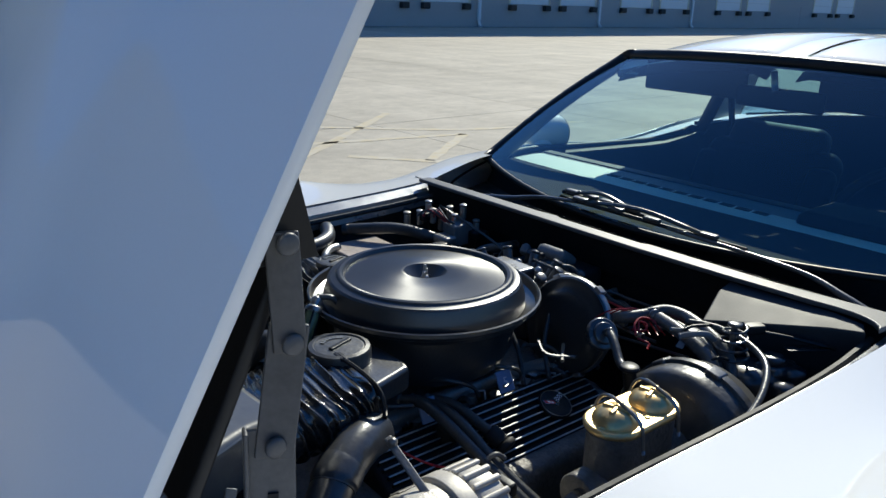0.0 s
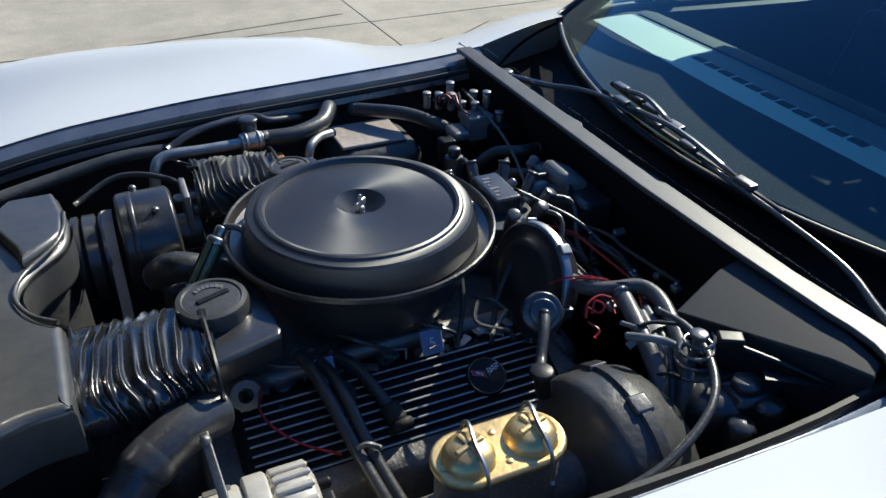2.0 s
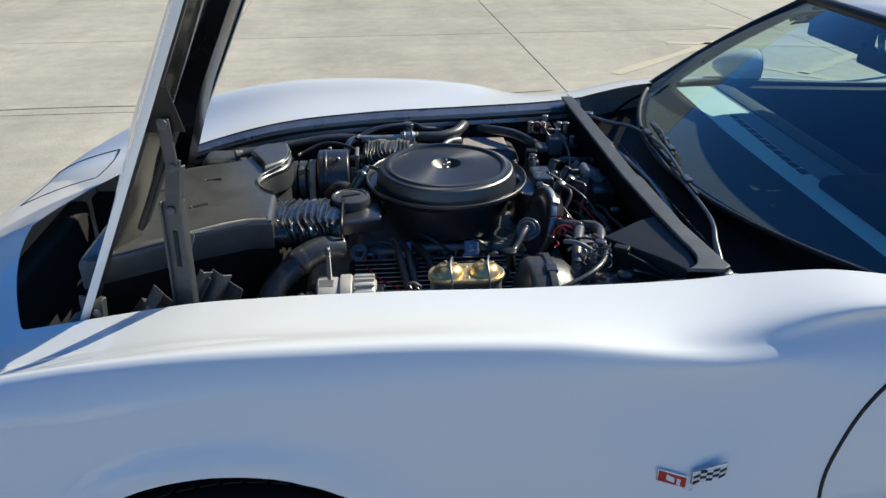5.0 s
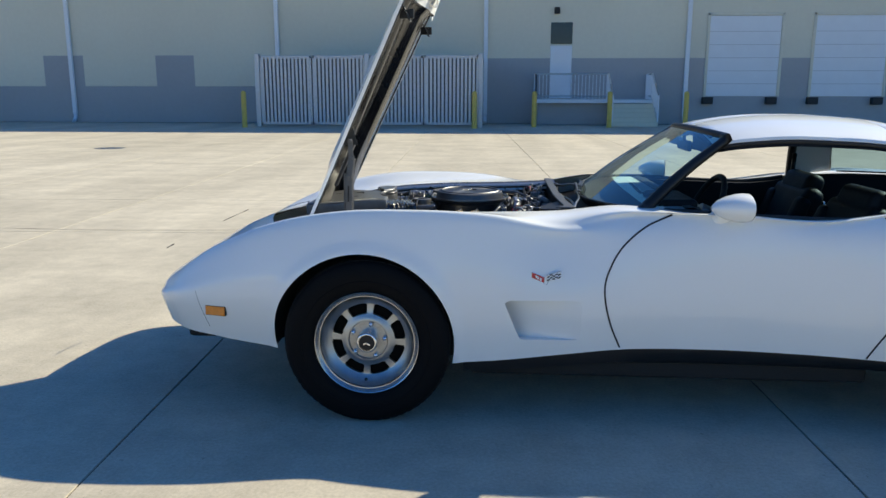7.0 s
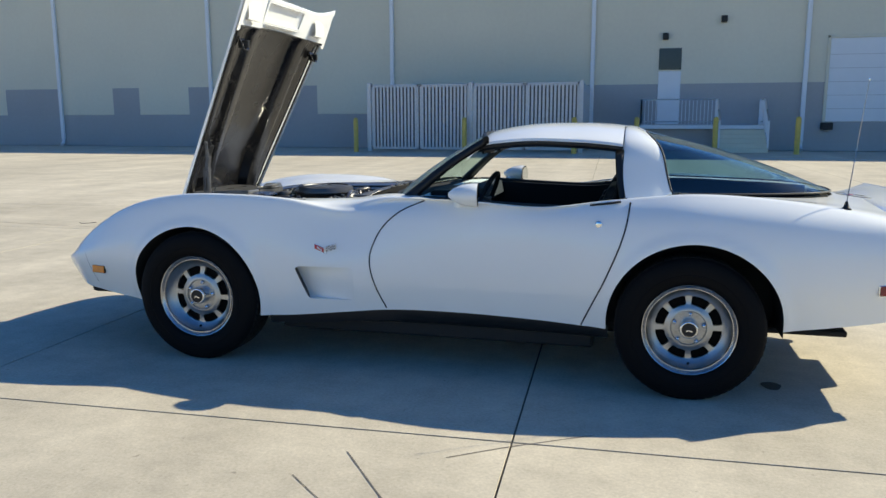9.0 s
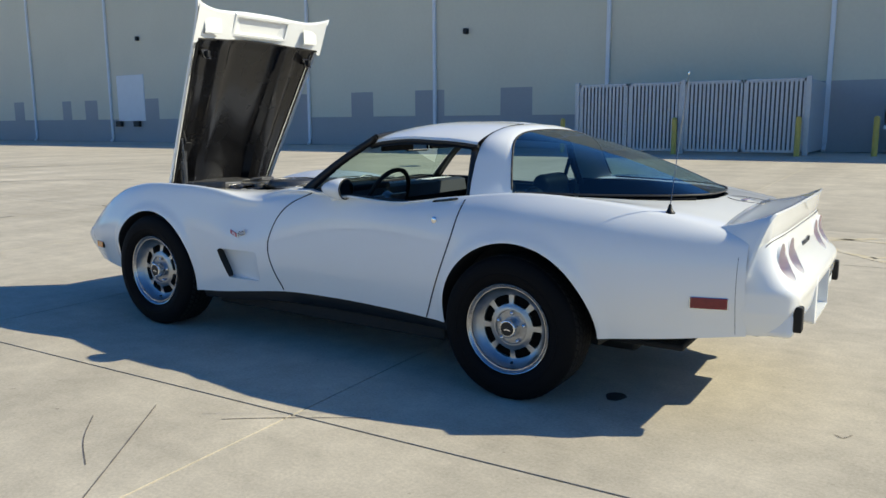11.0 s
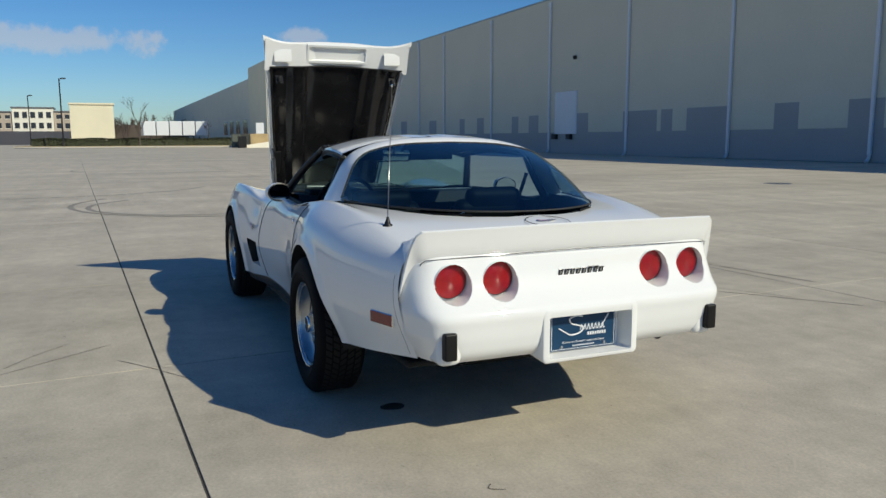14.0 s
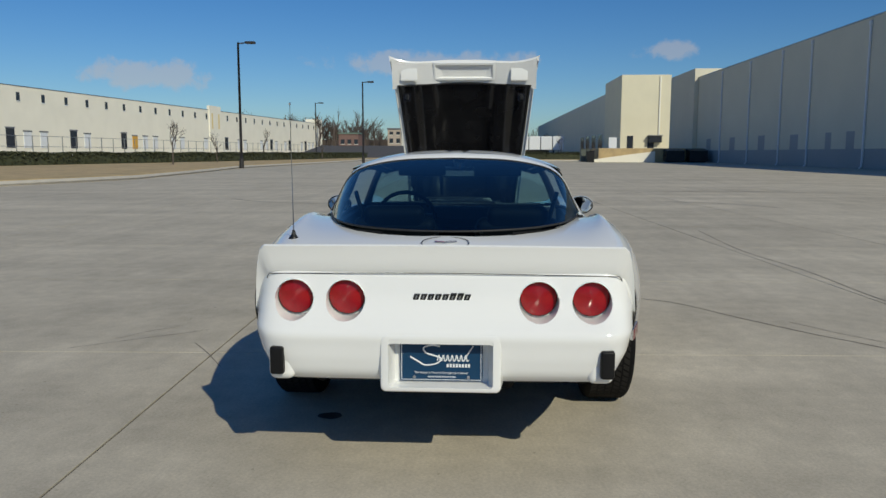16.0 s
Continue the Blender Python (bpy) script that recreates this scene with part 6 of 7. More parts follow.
# fuel filter
FILTER = material("filter_glass", (.16, .19, .10), .15, var=.3, scale=60, coat=.5)
ff = part("fuel_filter", cyl((.085, .015, .790), (.122, .040, .838), .0125, 20), FILTER, car, "small green glass fuel filter")
for k in range(6):
    o = Matrix.Rotation(k * math.pi / 3, 3, Vector((.037, .025, .048)).normalized()) @ Vector((.0105, -.0155, 0)).normalized() * .0125
    part("filter_rib", cyl(Vector((.085, .015, .790)) + o, Vector((.122, .040, .838)) + o, .0016, 6), TRIM, ff)
ff.matrix_basis = Matrix.Translation((.036, -.014, -.004))
part("filter_end", cyl((.081, .012, .785), (.087, .0165, .793), .0135, 20), STEEL, ff)
part("filter_end", join(cyl((.120, .0385, .835), (.127, .0435, .844), .0135, 20), cyl((.126, .043, .843), (.136, .050, .856), .008, 12)), STEEL, ff)
part("fuel_line", tube([(.136, .050, .856), (.160, .040, .850), (.172, .020, .82), (.18, .01, .79)], .005, 8, 6), HOSE, ff)

# left side: alternator, big elbow pipe, brackets
ALTMAT = material("bare_cast_case", (.56, .53, .48), .5, .25, var=.16, scale=30, fine=220, bump=.03)
alt = part("alternator", cyl((.107, -.366, .665), (.133, -.366, .665), .071, 40, .003), ALTMAT, car, "cast aluminium alternator")
part("front_case", cyl((.060, -.368, .665), (.108, -.366, .665), .066, 40, .005), ALTMAT, alt)
part("rear_case", cyl((.132, -.366, .665), (.182, -.366, .665), .066, 40, .010), ALTMAT, alt)
for k in range(22):
    a = 2 * math.pi * k / 22
    m = Matrix.Translation((.134, -.366, .665)) @ Matrix.Rotation(a, 4, "X")
    part("alternator_rib", moved(rbox(.002, .044, -.0042, .0042, .064, .0705, .002, 1), m), ALTMAT, alt)
for k in range(8):
    m = Matrix.Translation((.06, -.366, .665)) @ Matrix.Rotation(2 * math.pi * k / 8 + .1, 4, "X")
    part("alternator_vent", moved(rbox(.006, .036, -.012, .012, .064, .0665, .002, 1), m), DULL, alt)
part("alternator_pulley", join(cyl((.02, -.366, .665), (.032, -.366, .665), .036, 28), cyl((.036, -.366, .665), (.05, -.366, .665), .038, 28)), STEEL, alt)
alt.matrix_basis = Matrix.Translation((.006, .012, .024))
part("alternator_plug", join(rbox(.180, .196, -.40, -.37, .70, .72, .004), cyl((.18, -.345, .70), (.20, -.345, .70), .007, 10)), TRIM, alt)
part("alternator_strap", join(bar((.087, -.276, .792), (.094, -.36, .745), .010, .004, (-.3, -.6, .7)), bar((.094, -.358, .746), (.104, -.444, .664), .010, .004, (-.3, -.7, .6)), cyl((.088, -.283, .784), (.087, -.290, .796), .006, 8)), DULL, car, "narrow flat alternator strap")
PIPEMAT = material("worn_black_pipe", (.060, .061, .064), .34, .1, var=.3, scale=24, fine=160, bump=.05, coat=.45, coat_rough=.2)
el = part("elbow_pipe", tube([(.030, -.258, .757), (.022, -.262, .752), (-.014, -.288, .725), (-.040, -.312, .690), (-.058, -.344, .62), (-.062, -.36, .47)], .0265, 28, 8), PIPEMAT, car, "large black elbow pipe")
flex = [Vector((.112, -.214, .760)).lerp(Vector((.028, -.259, .7555)), k / 40) + Vector((0, 0, .010 * math.sin(math.pi * k / 40))) for k in range(41)]
part("pipe_sleeve", tube(flex, [.018, .026] + [.0285 + .0006 * (k % 2) for k in range(39)], 28, 1), PIPEMAT, el, "ribbed black sleeve")
part("pipe_collar", tube([(.040, -.2525, .7590), (.034, -.2558, .7575), (.020, -.2634, .7508), (.014, -.268, .7465)], [.0285, .0300, .0300, .0275], 28, 4), PIPEMAT, el)
for pts in ([(.225, -.115, .725), (.235, -.170, .735), (.255, -.270, .690), (.285, -.385, .62), (.29, -.43, .52)], [(.245, -.115, .72), (.26, -.19, .725), (.275, -.28, .68), (.305, -.40, .61), (.31, -.44, .5)], [(.27, -.12, .715), (.295, -.155, .712), (.315, -.205, .690), (.322, -.225, .682)]):
    part("wiring_loom", tube(pts, .0085, 10, 7), HOSE, car)
part("plug_boot", join(cyl((.318, -.213, .688), (.325, -.235, .674), .014, 16), cyl((.325, -.235, .674), (.328, -.245, .668), .018, 16)), RUBBER, car)
part("loom_tie", tube([(.255, -.275, .695), (.268, -.28, .702), (.285, -.282, .69)], .0035, 6, 4), GREY, car)
part("red_wire", tube([(.17, -.15, .72), (.16, -.19, .71), (.19, -.23, .69), (.24, -.26, .675)], .0018, 5, 7), REDWIRE, car)
part("lifting_eye", moved(lathe([(.010, 0), (.020, 0), (.020, .008), (.010, .008), (.010, 0)], 20), Matrix.Translation((.148, -.150, .712)) @ Matrix.Rotation(radians(60), 4, "X")), SATIN, car)
part("brake_line", tube([(.27, -.43, .72), (.235, -.42, .70), (.215, -.40, .68), (.19, -.41, .62)], .012, 10, 5), IRON, car)
part("steering_shaft", join(tube([(.60, -.40, .60), (.30, -.42, .50), (.05, -.44, .42)], .016, 10, 2), cyl((.205, -.425, .655), (.25, -.425, .665), .022, 16), rbox(.22, .25, -.44, -.40, .66, .69, .004)), STEEL, car)
BRK = material("dusty_bracket_steel", (.17, .168, .165), .42, .4, var=.3, scale=30, fine=200, bump=.08)
BF = (-.2, -.55, .8)
for p, q, wide in (((-.185, -.425, .725), (-.135, -.415, .815), .034), ((-.205, -.43, .725), (-.14, -.435, .742), .045), ((-.175, -.40, .825), (-.155, -.385, .885), .010), ((-.26, -.43, .73), (-.225, -.42, .79), .030)):
    br = part("bracket", bar(p, q, wide, .003, BF), BRK, car)
    e = Vector(p).lerp(Vector(q), .3)
    part("bracket_bolt", cyl(e, e + Vector(BF) * .008, .0065, 6), STEEL, br)
part("channel_bracket", join(bar((-.140, -.425, .760), (-.112, -.415, .818), .030, .0025, BF), bar((-.122, -.430, .756), (-.094, -.420, .814), .0025, .024, BF), bar((-.156, -.430, .764), (-.128, -.420, .822), .0025, .024, BF)), BRK, car)
for g in (bar((-.118, -.43, .700), (-.085, -.42, .795), .05, .004, BF), bar((-.235, -.425, .70), (-.215, -.42, .775), .06, .004, (-.5, -.6, .5)), bar((-.29, -.42, .70), (-.25, -.41, .75), .04, .02, BF)):
    part("dark_bracket", g, PROPMAT, car)
part("headlamp_actuator", join(cyl((-.36, -.40, .62), (-.28, -.40, .66), .045, 24), rbox(-.26, -.16, -.44, -.36, .55, .64, .015)), DUSTY, car)
part("bracket", join(tube([(-.13, -.395, .74), (-.105, -.41, .70), (-.075, -.415, .665)], .004, 6, 3), tube([(-.13, -.395, .74), (-.15, -.41, .70), (-.14, -.42, .66)], .004, 6, 3)), STEEL, car)

# settle the engine into its bay
for ob in [o for o in car.children if o not in ENGINE0]:
    xs_ = [v.co.x for v in ob.data.vertices]
    mid = (min(xs_) + max(xs_)) / 2
    ob.matrix_basis = Matrix.Translation((float(np.interp(mid, [-.1, .38, .65, .8], [.030, .026, .015, .010])), 0, .006)) @ ob.matrix_basis

# ---- ground ----
def concrete(name, base, dark, speck):
    """Worn power-floated concrete: broad tone, mottling, wiped streaks, speckle and small dark spots, sized in metres."""
    m = bpy.data.materials.new(name)
    m.use_nodes = True
    n, l = m.node_tree.nodes, m.node_tree.links
    b = n["Principled BSDF"]
    pos = n.new("ShaderNodeNewGeometry").outputs["Position"]

    def tex(scale, detail=4, rough=.55, stretch=None, turn=0.0):
        t = n.new("ShaderNodeTexNoise")
        t.inputs["Scale"].default_value, t.inputs["Detail"].default_value, t.inputs["Roughness"].default_value = scale, detail, rough
        if stretch:
            mp = n.new("ShaderNodeMapping")
            mp.inputs["Scale"].default_value, mp.inputs["Rotation"].default_value = stretch, (0, 0, turn)
            l.new(pos, mp.inputs[0]); l.new(mp.outputs[0], t.inputs[0])
        else:
            l.new(pos, t.inputs[0])
        return t.outputs[0]

    def ranged(v, lo, hi, a, c):
        r = n.new("ShaderNodeMapRange")
        r.inputs[1].default_value, r.inputs[2].default_value, r.inputs[3].default_value, r.inputs[4].default_value = lo, hi, a, c
        l.new(v, r.inputs[0])
        return r.outputs[0]

    col = n.new("ShaderNodeMix"); col.data_type = "RGBA"
    col.inputs[6].default_value, col.inputs[7].default_value = (*base, 1), (*dark, 1)
    broad = tex(.16, 4)
    l.new(ranged(broad, .42, .72, 0, .55), col.inputs[0])
    c = col.outputs[2]
    for v, lo, hi, a, e in ((tex(1.1, 6, .66), .30, .70, .86, 1.10), (tex(1.0, 5, .6, (.22, 2.4, 1), .04), .32, .68, .93, 1.06), (tex(7, 5, .65), .30, .70, .89, 1.08), (tex(.55, 5, .6, (1.5, .14, 1), .05), .34, .66, .86, 1.06),
                            (tex(70, 4, .7), .30, .70, 1 - speck, 1 + speck), (tex(26, 3, .5), .22, .30, .62, 1.0), (tex(.7, 6, .7, (1, 1, 1)), .63, .80, 1.0, .72)):
        sc = n.new("ShaderNodeVectorMath"); sc.operation = "SCALE"
        l.new(c, sc.inputs[0]); l.new(ranged(v, lo, hi, a, e), sc.inputs["Scale"])
        c = sc.outputs[0]
    info = n.new("ShaderNodeObjectInfo")
    sc = n.new("ShaderNodeVectorMath"); sc.operation = "SCALE"
    l.new(c, sc.inputs[0]); l.new(ranged(info.outputs["Random"], 0, 1, .975, 1.025), sc.inputs["Scale"])
    l.new(sc.outputs[0], b.inputs["Base Color"])
    b.inputs["Roughness"].default_value = .8
    b.inputs["Specular IOR Level"].default_value = .35
    bp = n.new("ShaderNodeBump"); bp.inputs["Strength"].default_value, bp.inputs["Distance"].default_value = .25, .004
    l.new(tex(120, 5, .7), bp.inputs["Height"]); l.new(bp.outputs[0], b.inputs["Normal"])
    return m


CONC = concrete("concrete", (.55, .492, .392), (.43, .382, .30), .14)
GROUND = concrete("lot_concrete", (.525, .472, .377), (.42, .377, .296), .14)
ground = part("ground", ([(-900, -700, -.012), (600, -700, -.012), (600, 700, -.012), (-900, 700, -.012)], [(0, 1, 2, 3)]), GROUND)
tagged(ground, "wide pale concrete lot reaching to the horizon", "ground", kind="structure")

# cast slabs with sealed joints, laid a little askew to the car
slab_frame = Matrix.Translation((1.80, -1.508, 0)) @ Matrix.Rotation(radians(2.2), 4, "Z")
xl = [2.72 * k for k in range(-16, 9)]
yl = [-15.2, -10.1, -5.05, 0, 5.05, 7.35, 12.4, 17.5, 22.6, 27.0]
part("joint_sealant", moved(rbox(xl[0], xl[-1], yl[0], yl[-1], -.012, -.007, 0), slab_frame), material("dark_joint_sealant", (.07, .064, .056), .8, var=.25, scale=6), ground, "dark sealed joints")
slab_cache = {}
for i in range(len(xl) - 1):
    for j in range(len(yl) - 1):
        w, d = xl[i+1] - xl[i] - (.011 if i % 2 else .007), yl[j+1] - yl[j] - .012
        key = (round(w, 4), round(d, 4))
        if key not in slab_cache:
            sl = part("slab", rbox(-w/2, w/2, -d/2, d/2, -.012, 0, .0012, 1), CONC, ground)
            slab_cache[key] = sl.data
        else:
            sl = new("slab", slab_cache[key])
            sl.parent = ground
        sl.matrix_basis = slab_frame @ Matrix.Translation(((xl[i] + xl[i+1]) / 2, (yl[j] + yl[j+1]) / 2, 0))
STAIN = material("oil_stain", (.05, .045, .04), .5, var=.3, scale=12)
SKID = material("tyre_mark", (.30, .27, .22), .75, var=.2, scale=3)
CRACK = material("hairline_crack", (.16, .14, .12), .9, var=.3)
FADED = material("faded_yellow_line", (.60, .50, .31), .8, var=.15, scale=4, spots=(7, .36, .60, (.60, .54, .43), .95))


def flat(name, pts, w, mt, z=.0025, label=""):
    path = spline([(x, y, 0) for x, y in pts], 8)
    rr = []
    for k, q in enumerate(path):
        t = (path[min(k+1, len(path)-1)] - path[max(k-1, 0)]).normalized()
        nrm = Vector((-t.y, t.x, 0)) * w * (.5 + .12 * math.sin(k * 2.3))
        rr.append([q + nrm + Vector((0, 0, z)), q - nrm + Vector((0, 0, z))])
    return part(name, grid(rr), mt, ground, label)


ov = [(2.897 + .045 * math.cos(a) * (1 + .12 * math.sin(3 * a)), -.562 + .058 * math.sin(a), .0022) for a in np.linspace(0, 2 * math.pi, 28, endpoint=False)]
part("oil_stain", (ov, [tuple(range(28))]), STAIN, ground, "round dark oil stain")
for w, pts in ((.004, [(3.79, -.51), (3.82, -.53), (3.85, -.48)]), (.010, [(-.14, 1.50), (.05, 1.76), (.53, 2.05), (1.06, 2.40), (1.46, 2.72), (2.3, 3.3)]), (.006, [(.70, 2.40), (1.04, 2.60), (1.32, 2.80), (1.9, 3.1)]),
               (.012, [(-6.0, 3.6), (-3.55, 3.45), (-1.78, 3.56), (-.17, 3.54), (1.5, 3.75)]), (.005, [(1.75, -2.46), (1.48, -2.11), (1.20, -1.75)]), (.005, [(1.58, -1.71), (1.79, -1.56), (2.11, -1.36)]), (.004, [(1.50, -2.28), (1.28, -2.15), (1.08, -1.98)])):
    flat("crack", pts, w, CRACK, .0022)
for (cx_, cy_, r, a0, a1) in ((-9.0, .1, 2.2, -2.4, 1.0), (-9.4, .6, 3.0, -2.2, .4), (-27, .4, 3.5, -2.8, .6), (-16, -3.2, 4.0, -1.0, 1.2), (-10.5, 3.8, 3.2, 1.8, 3.6), (-14, 8, 5, 2.0, 4.0)):
    flat("tyre_mark", [(cx_ + r * math.cos(a), cy_ + r * math.sin(a)) for a in np.linspace(a0, a1, 8)], .10, SKID, .003, "curved tyre mark")
for pts in ([(2.9, 5.3), (4.75, 5.0)], [(3.1, 4.6), (4.3, 3.4), (5.2, 3.0)], [(4.75, 5.0), (3.6, 4.1)], [(2.1, 4.2), (4.9, 6.6)], [(3.6, 6.1), (5.0, 5.2), (6.6, 5.0)]):
    flat("painted_line", pts, .10, FADED, .0026, "faded yellow paint line")
part("manhole", moved(lathe([(0, .004), (.33, .004), (.35, .003), (.36, 0)], 36), Matrix.Translation((-8.95, 14.5, 0))), STEEL, ground, "round iron manhole cover")

# ---- long warehouse wall ----
WALL = material("tilt_up_panel", (.675, .635, .505), .8, var=.05, scale=.25, fine=6, bump=.04, per_piece=.02, world_size=True)
BAND = material("grey_blue_band", (.375, .370, .365), .8, var=.06, scale=.3, fine=6, bump=.04, per_piece=.02, world_size=True)
WPAINT = material("white_door_paint", (.72, .74, .76), .5, var=.03, scale=2)
RAIL = material("galvanised_rail", (.52, .53, .54), .5, .3, var=.08)
YELLOW = material("bollard_yellow", (.62, .44, .10), .5, var=.12, scale=5)
WY = 31.0
PIPES = [-106.3, -95.8, -85.3, -75.8, -68.7, -57.8, -47.6, -37.5, -28.0, -18.95, -9.3, .03, 8.76, 18.0, 27.7, 37.4, 47.0]
warehouse = thing("warehouse", "long beige tilt-up warehouse with a grey-blue lower band", "building")
edges = [-107.0] + PIPES[1:] + [62.0, 78.0, 94.0, 110.0, 130.0, 150.0]
for a, b in zip(edges, edges[1:]):
    part("wall_panel", rbox(a + .012, b - .012, WY, WY + .3, 1.62, 12.0, .02, 1), WALL, warehouse)
    part("wall_band", rbox(a + .012, b - .012, WY - .004, WY + .3, 0, 1.62, .01, 1), BAND, warehouse)
part("wall_core", rbox(-107, 150, WY + .05, WY + 60, 0, 11.9, 0), WALL, warehouse)
part("roof_edge", rbox(-107, 150, WY - .05, WY + .5, 12.0, 12.12, .02), STEEL, warehouse, "thin metal roof edge")
part("corner_tower", rbox(-121, -107.02, WY - .6, WY + 20, 0, 13.3, .03), WALL, warehouse)
for x0, x1, z1 in ((-43.9, -42.2, 3.05), (-38.0, -34.4, 3.0), (-34.0, -32.9, 3.0), (-31.6, -28.1, 3.0), (-24.8, -23.2, 3.0), (-20.3, -18.4, 3.0), (-15, -13.2, 3.0), (-51, -49.4, 3.05), (-54, -52.8, 3.05), (-61, -59.5, 3.1), (-65, -63.8, 3.1), (-73, -71, 3.1), (-82, -80, 3.2), (-92, -90, 3.2), (-102, -100, 3.2)):
    part("band_block", rbox(x0, x1, WY - .006, WY + .1, 1.60, z1, .01, 1), BAND, warehouse)
part("band_block", rbox(-8.2, 150, WY - .006, WY + .1, 1.60, 2.85, .01, 1), BAND, warehouse)
for x in PIPES[1:]:
    part("downspout", join(rbox(x - .09, x + .09, WY - .16, WY - .02, .35, 11.7, .02), rbox(x - .16, x + .16, WY - .2, WY - .01, 11.4, 11.75, .02), tube([(x, WY - .09, .4), (x, WY - .12, .2), (x, WY - .3, .02)], .08, 10, 3)), WPAINT, warehouse, "white downspout")
for x, z in ((3.1, 4.85), (5.45, 5.5), (-44.0, 7.2), (-17, 5.9)):
    part("wall_lamp", join(rbox(x - .12, x + .12, WY - .22, WY, z - .14, z + .14, .03)), TRIM, warehouse)


def dock(x0, x1):
    d = part("dock_door", rbox(x0, x1, WY - .03, WY + .05, 1.22, 4.60, .02), WPAINT, warehouse, "white roll-up dock door")
    for z in np.arange(1.75, 4.5, .55):
        part("door_joint", rbox(x0 + .02, x1 - .02, WY - .036, WY - .028, z - .012, z + .012, 0), RAIL, d)
    part("door_frame", join(rbox(x0 - .12, x0, WY - .06, WY, 1.2, 4.72, .02), rbox(x1, x1 + .12, WY - .06, WY, 1.2, 4.72, .02), rbox(x0 - .12, x1 + .12, WY - .06, WY, 4.6, 4.72, .02)), WALL, d)
    for x in (x0 + .05, x1 - .25):
        part("dock_bumper", rbox(x - .22, x + .22, WY - .30, WY - .02, .88, 1.18, .03), RUBBER, d)


for x in (9.66, 14.1, 20.0, 24.0, 30.0, 34.0, 39.5, 43.5, 50, 54, 64, 68, 80, 84, 96, 100, 112, 116):
    dock(x, x + 3.0)
pd = part("personnel_door", rbox(2.86, 3.80, WY - .04, WY + .05, 1.12, 3.38, .02), WPAINT, warehouse, "white personnel door with a dark pane above")
part("door_window", rbox(2.86, 3.80, WY - .045, WY + .04, 3.45, 4.36, .02), material("dark_pane", (.03, .035, .04), .1, var=.1), pd)
wd = part("wall_door", rbox(-46.8, -43.7, WY - .06, WY + .05, 1.5, 4.75, .02), WPAINT, warehouse, "tall white wall door")
part("dock_bumper", rbox(-46.9, -46.3, WY - .3, WY - .05, 1.1, 1.5, .03), RUBBER, wd)
part("dock_bumper", rbox(-44.8, -44.2, WY - .3, WY - .05, 1.1, 1.5, .03), RUBBER, wd)

# dock stairs
stairs = thing("dock_stairs", "concrete dock stairs and landing with white railings", "stairs")
part("landing", rbox(2.15, 7.15, 29.6, WY - .01, .92, 1.08, .02), WPAINT, stairs)
part("landing_wall", rbox(2.3, 7.0, 29.9, WY - .01, 0, .92, .02), BAND, stairs)
for k in range(5):
    part("step", rbox(5.25, 7.1, 29.6 - .28 * (k + 1), 29.6 - .28 * k, .0, 1.08 - .18 * (k + 1), .01), WALL, stairs)


def railing(a, b, n):
    """A rail from a to b over upright bars."""
    a, b = Vector(a), Vector(b)
    part("handrail", tube([a, b], .032, 8, 1), WPAINT, stairs)
    part("handrail", tube([a - Vector((0, 0, .92)), b - Vector((0, 0, .92))], .022, 8, 1), WPAINT, stairs)
    for k in range(n + 1):
        q = a.lerp(b, k / n)
        w = .03 if k in (0, n) else .013
        part("baluster", rbox(q.x - w, q.x + w, q.y - w, q.y + w, q.z - 1.05, q.z, 0), WPAINT, stairs)


railing((2.2, 29.65, 2.14), (5.2, 29.65, 2.14), 20)
railing((2.2, 29.65, 2.14), (2.2, 30.9, 2.14), 8)
railing((5.25, 29.6, 2.14), (5.25, 28.2, 1.24), 9)
railing((7.08, 29.6, 2.14), (7.08, 28.2, 1.24), 9)
railing((7.08, 29.65, 2.14), (7.08, 30.9, 2.14), 8)
# enclosure with slatted gates
GY = 26.7
encl = thing("enclosure", "grey slatted steel enclosure with double gates", "gate")
for (a, b) in ((-8.85, -6.78), (-6.73, -4.64), (-4.48, -2.36), (-2.31, -.19)):
    leaf = part("gate_leaf", join(rbox(a, b, GY - .03, GY + .03, 2.66, 2.78, .01), rbox(a, b, GY - .03, GY + .03, .10, .2, .01), rbox(a, a + .08, GY - .03, GY + .03, .1, 2.78, .01), rbox(b - .08, b, GY - .03, GY + .03, .1, 2.78, .01)), RAIL, encl, "slatted gate leaf")
    for x in np.arange(a + .12, b - .05, .152):
        part("gate_slat", rbox(x - .048, x + .048, GY - .045, GY - .03, .12, 2.74, .006, 1), RAIL, leaf)
for x in (-8.95, -4.56, -.10):
    part("gate_post", rbox(x - .09, x + .09, GY - .08, GY + .1, 0, 2.85, .015), RAIL, encl)
for x in (-8.95, -.10):
    part("enclosure_side", rbox(x - .06, x + .06, GY + .1, WY, .1, 2.75, .01), RAIL, encl)
part("enclosure_backing", rbox(-8.8, -.2, GY + .05, GY + .07, .1, 2.7, 0), GREY, encl)
bol = thing("bollard", "yellow painted steel bollard on the concrete", "bollard", Matrix.Translation((-9.45, GY - .35, 0)), "bollards by the dock")
part("bollard_post", lathe([(0, 1.42), (.04, 1.41), (.08, 1.38), (.10, 1.33), (.10, 0), (.12, 0), (.12, -.02)], 20), YELLOW, bol)
for x, y in ((-4.75, GY - .35), (-.32, GY - .35), (2.05, 27.6), (5.05, 27.6), (8.0, 27.4)):
    copy_thing(bol, Matrix.Translation((x, y, 0)))

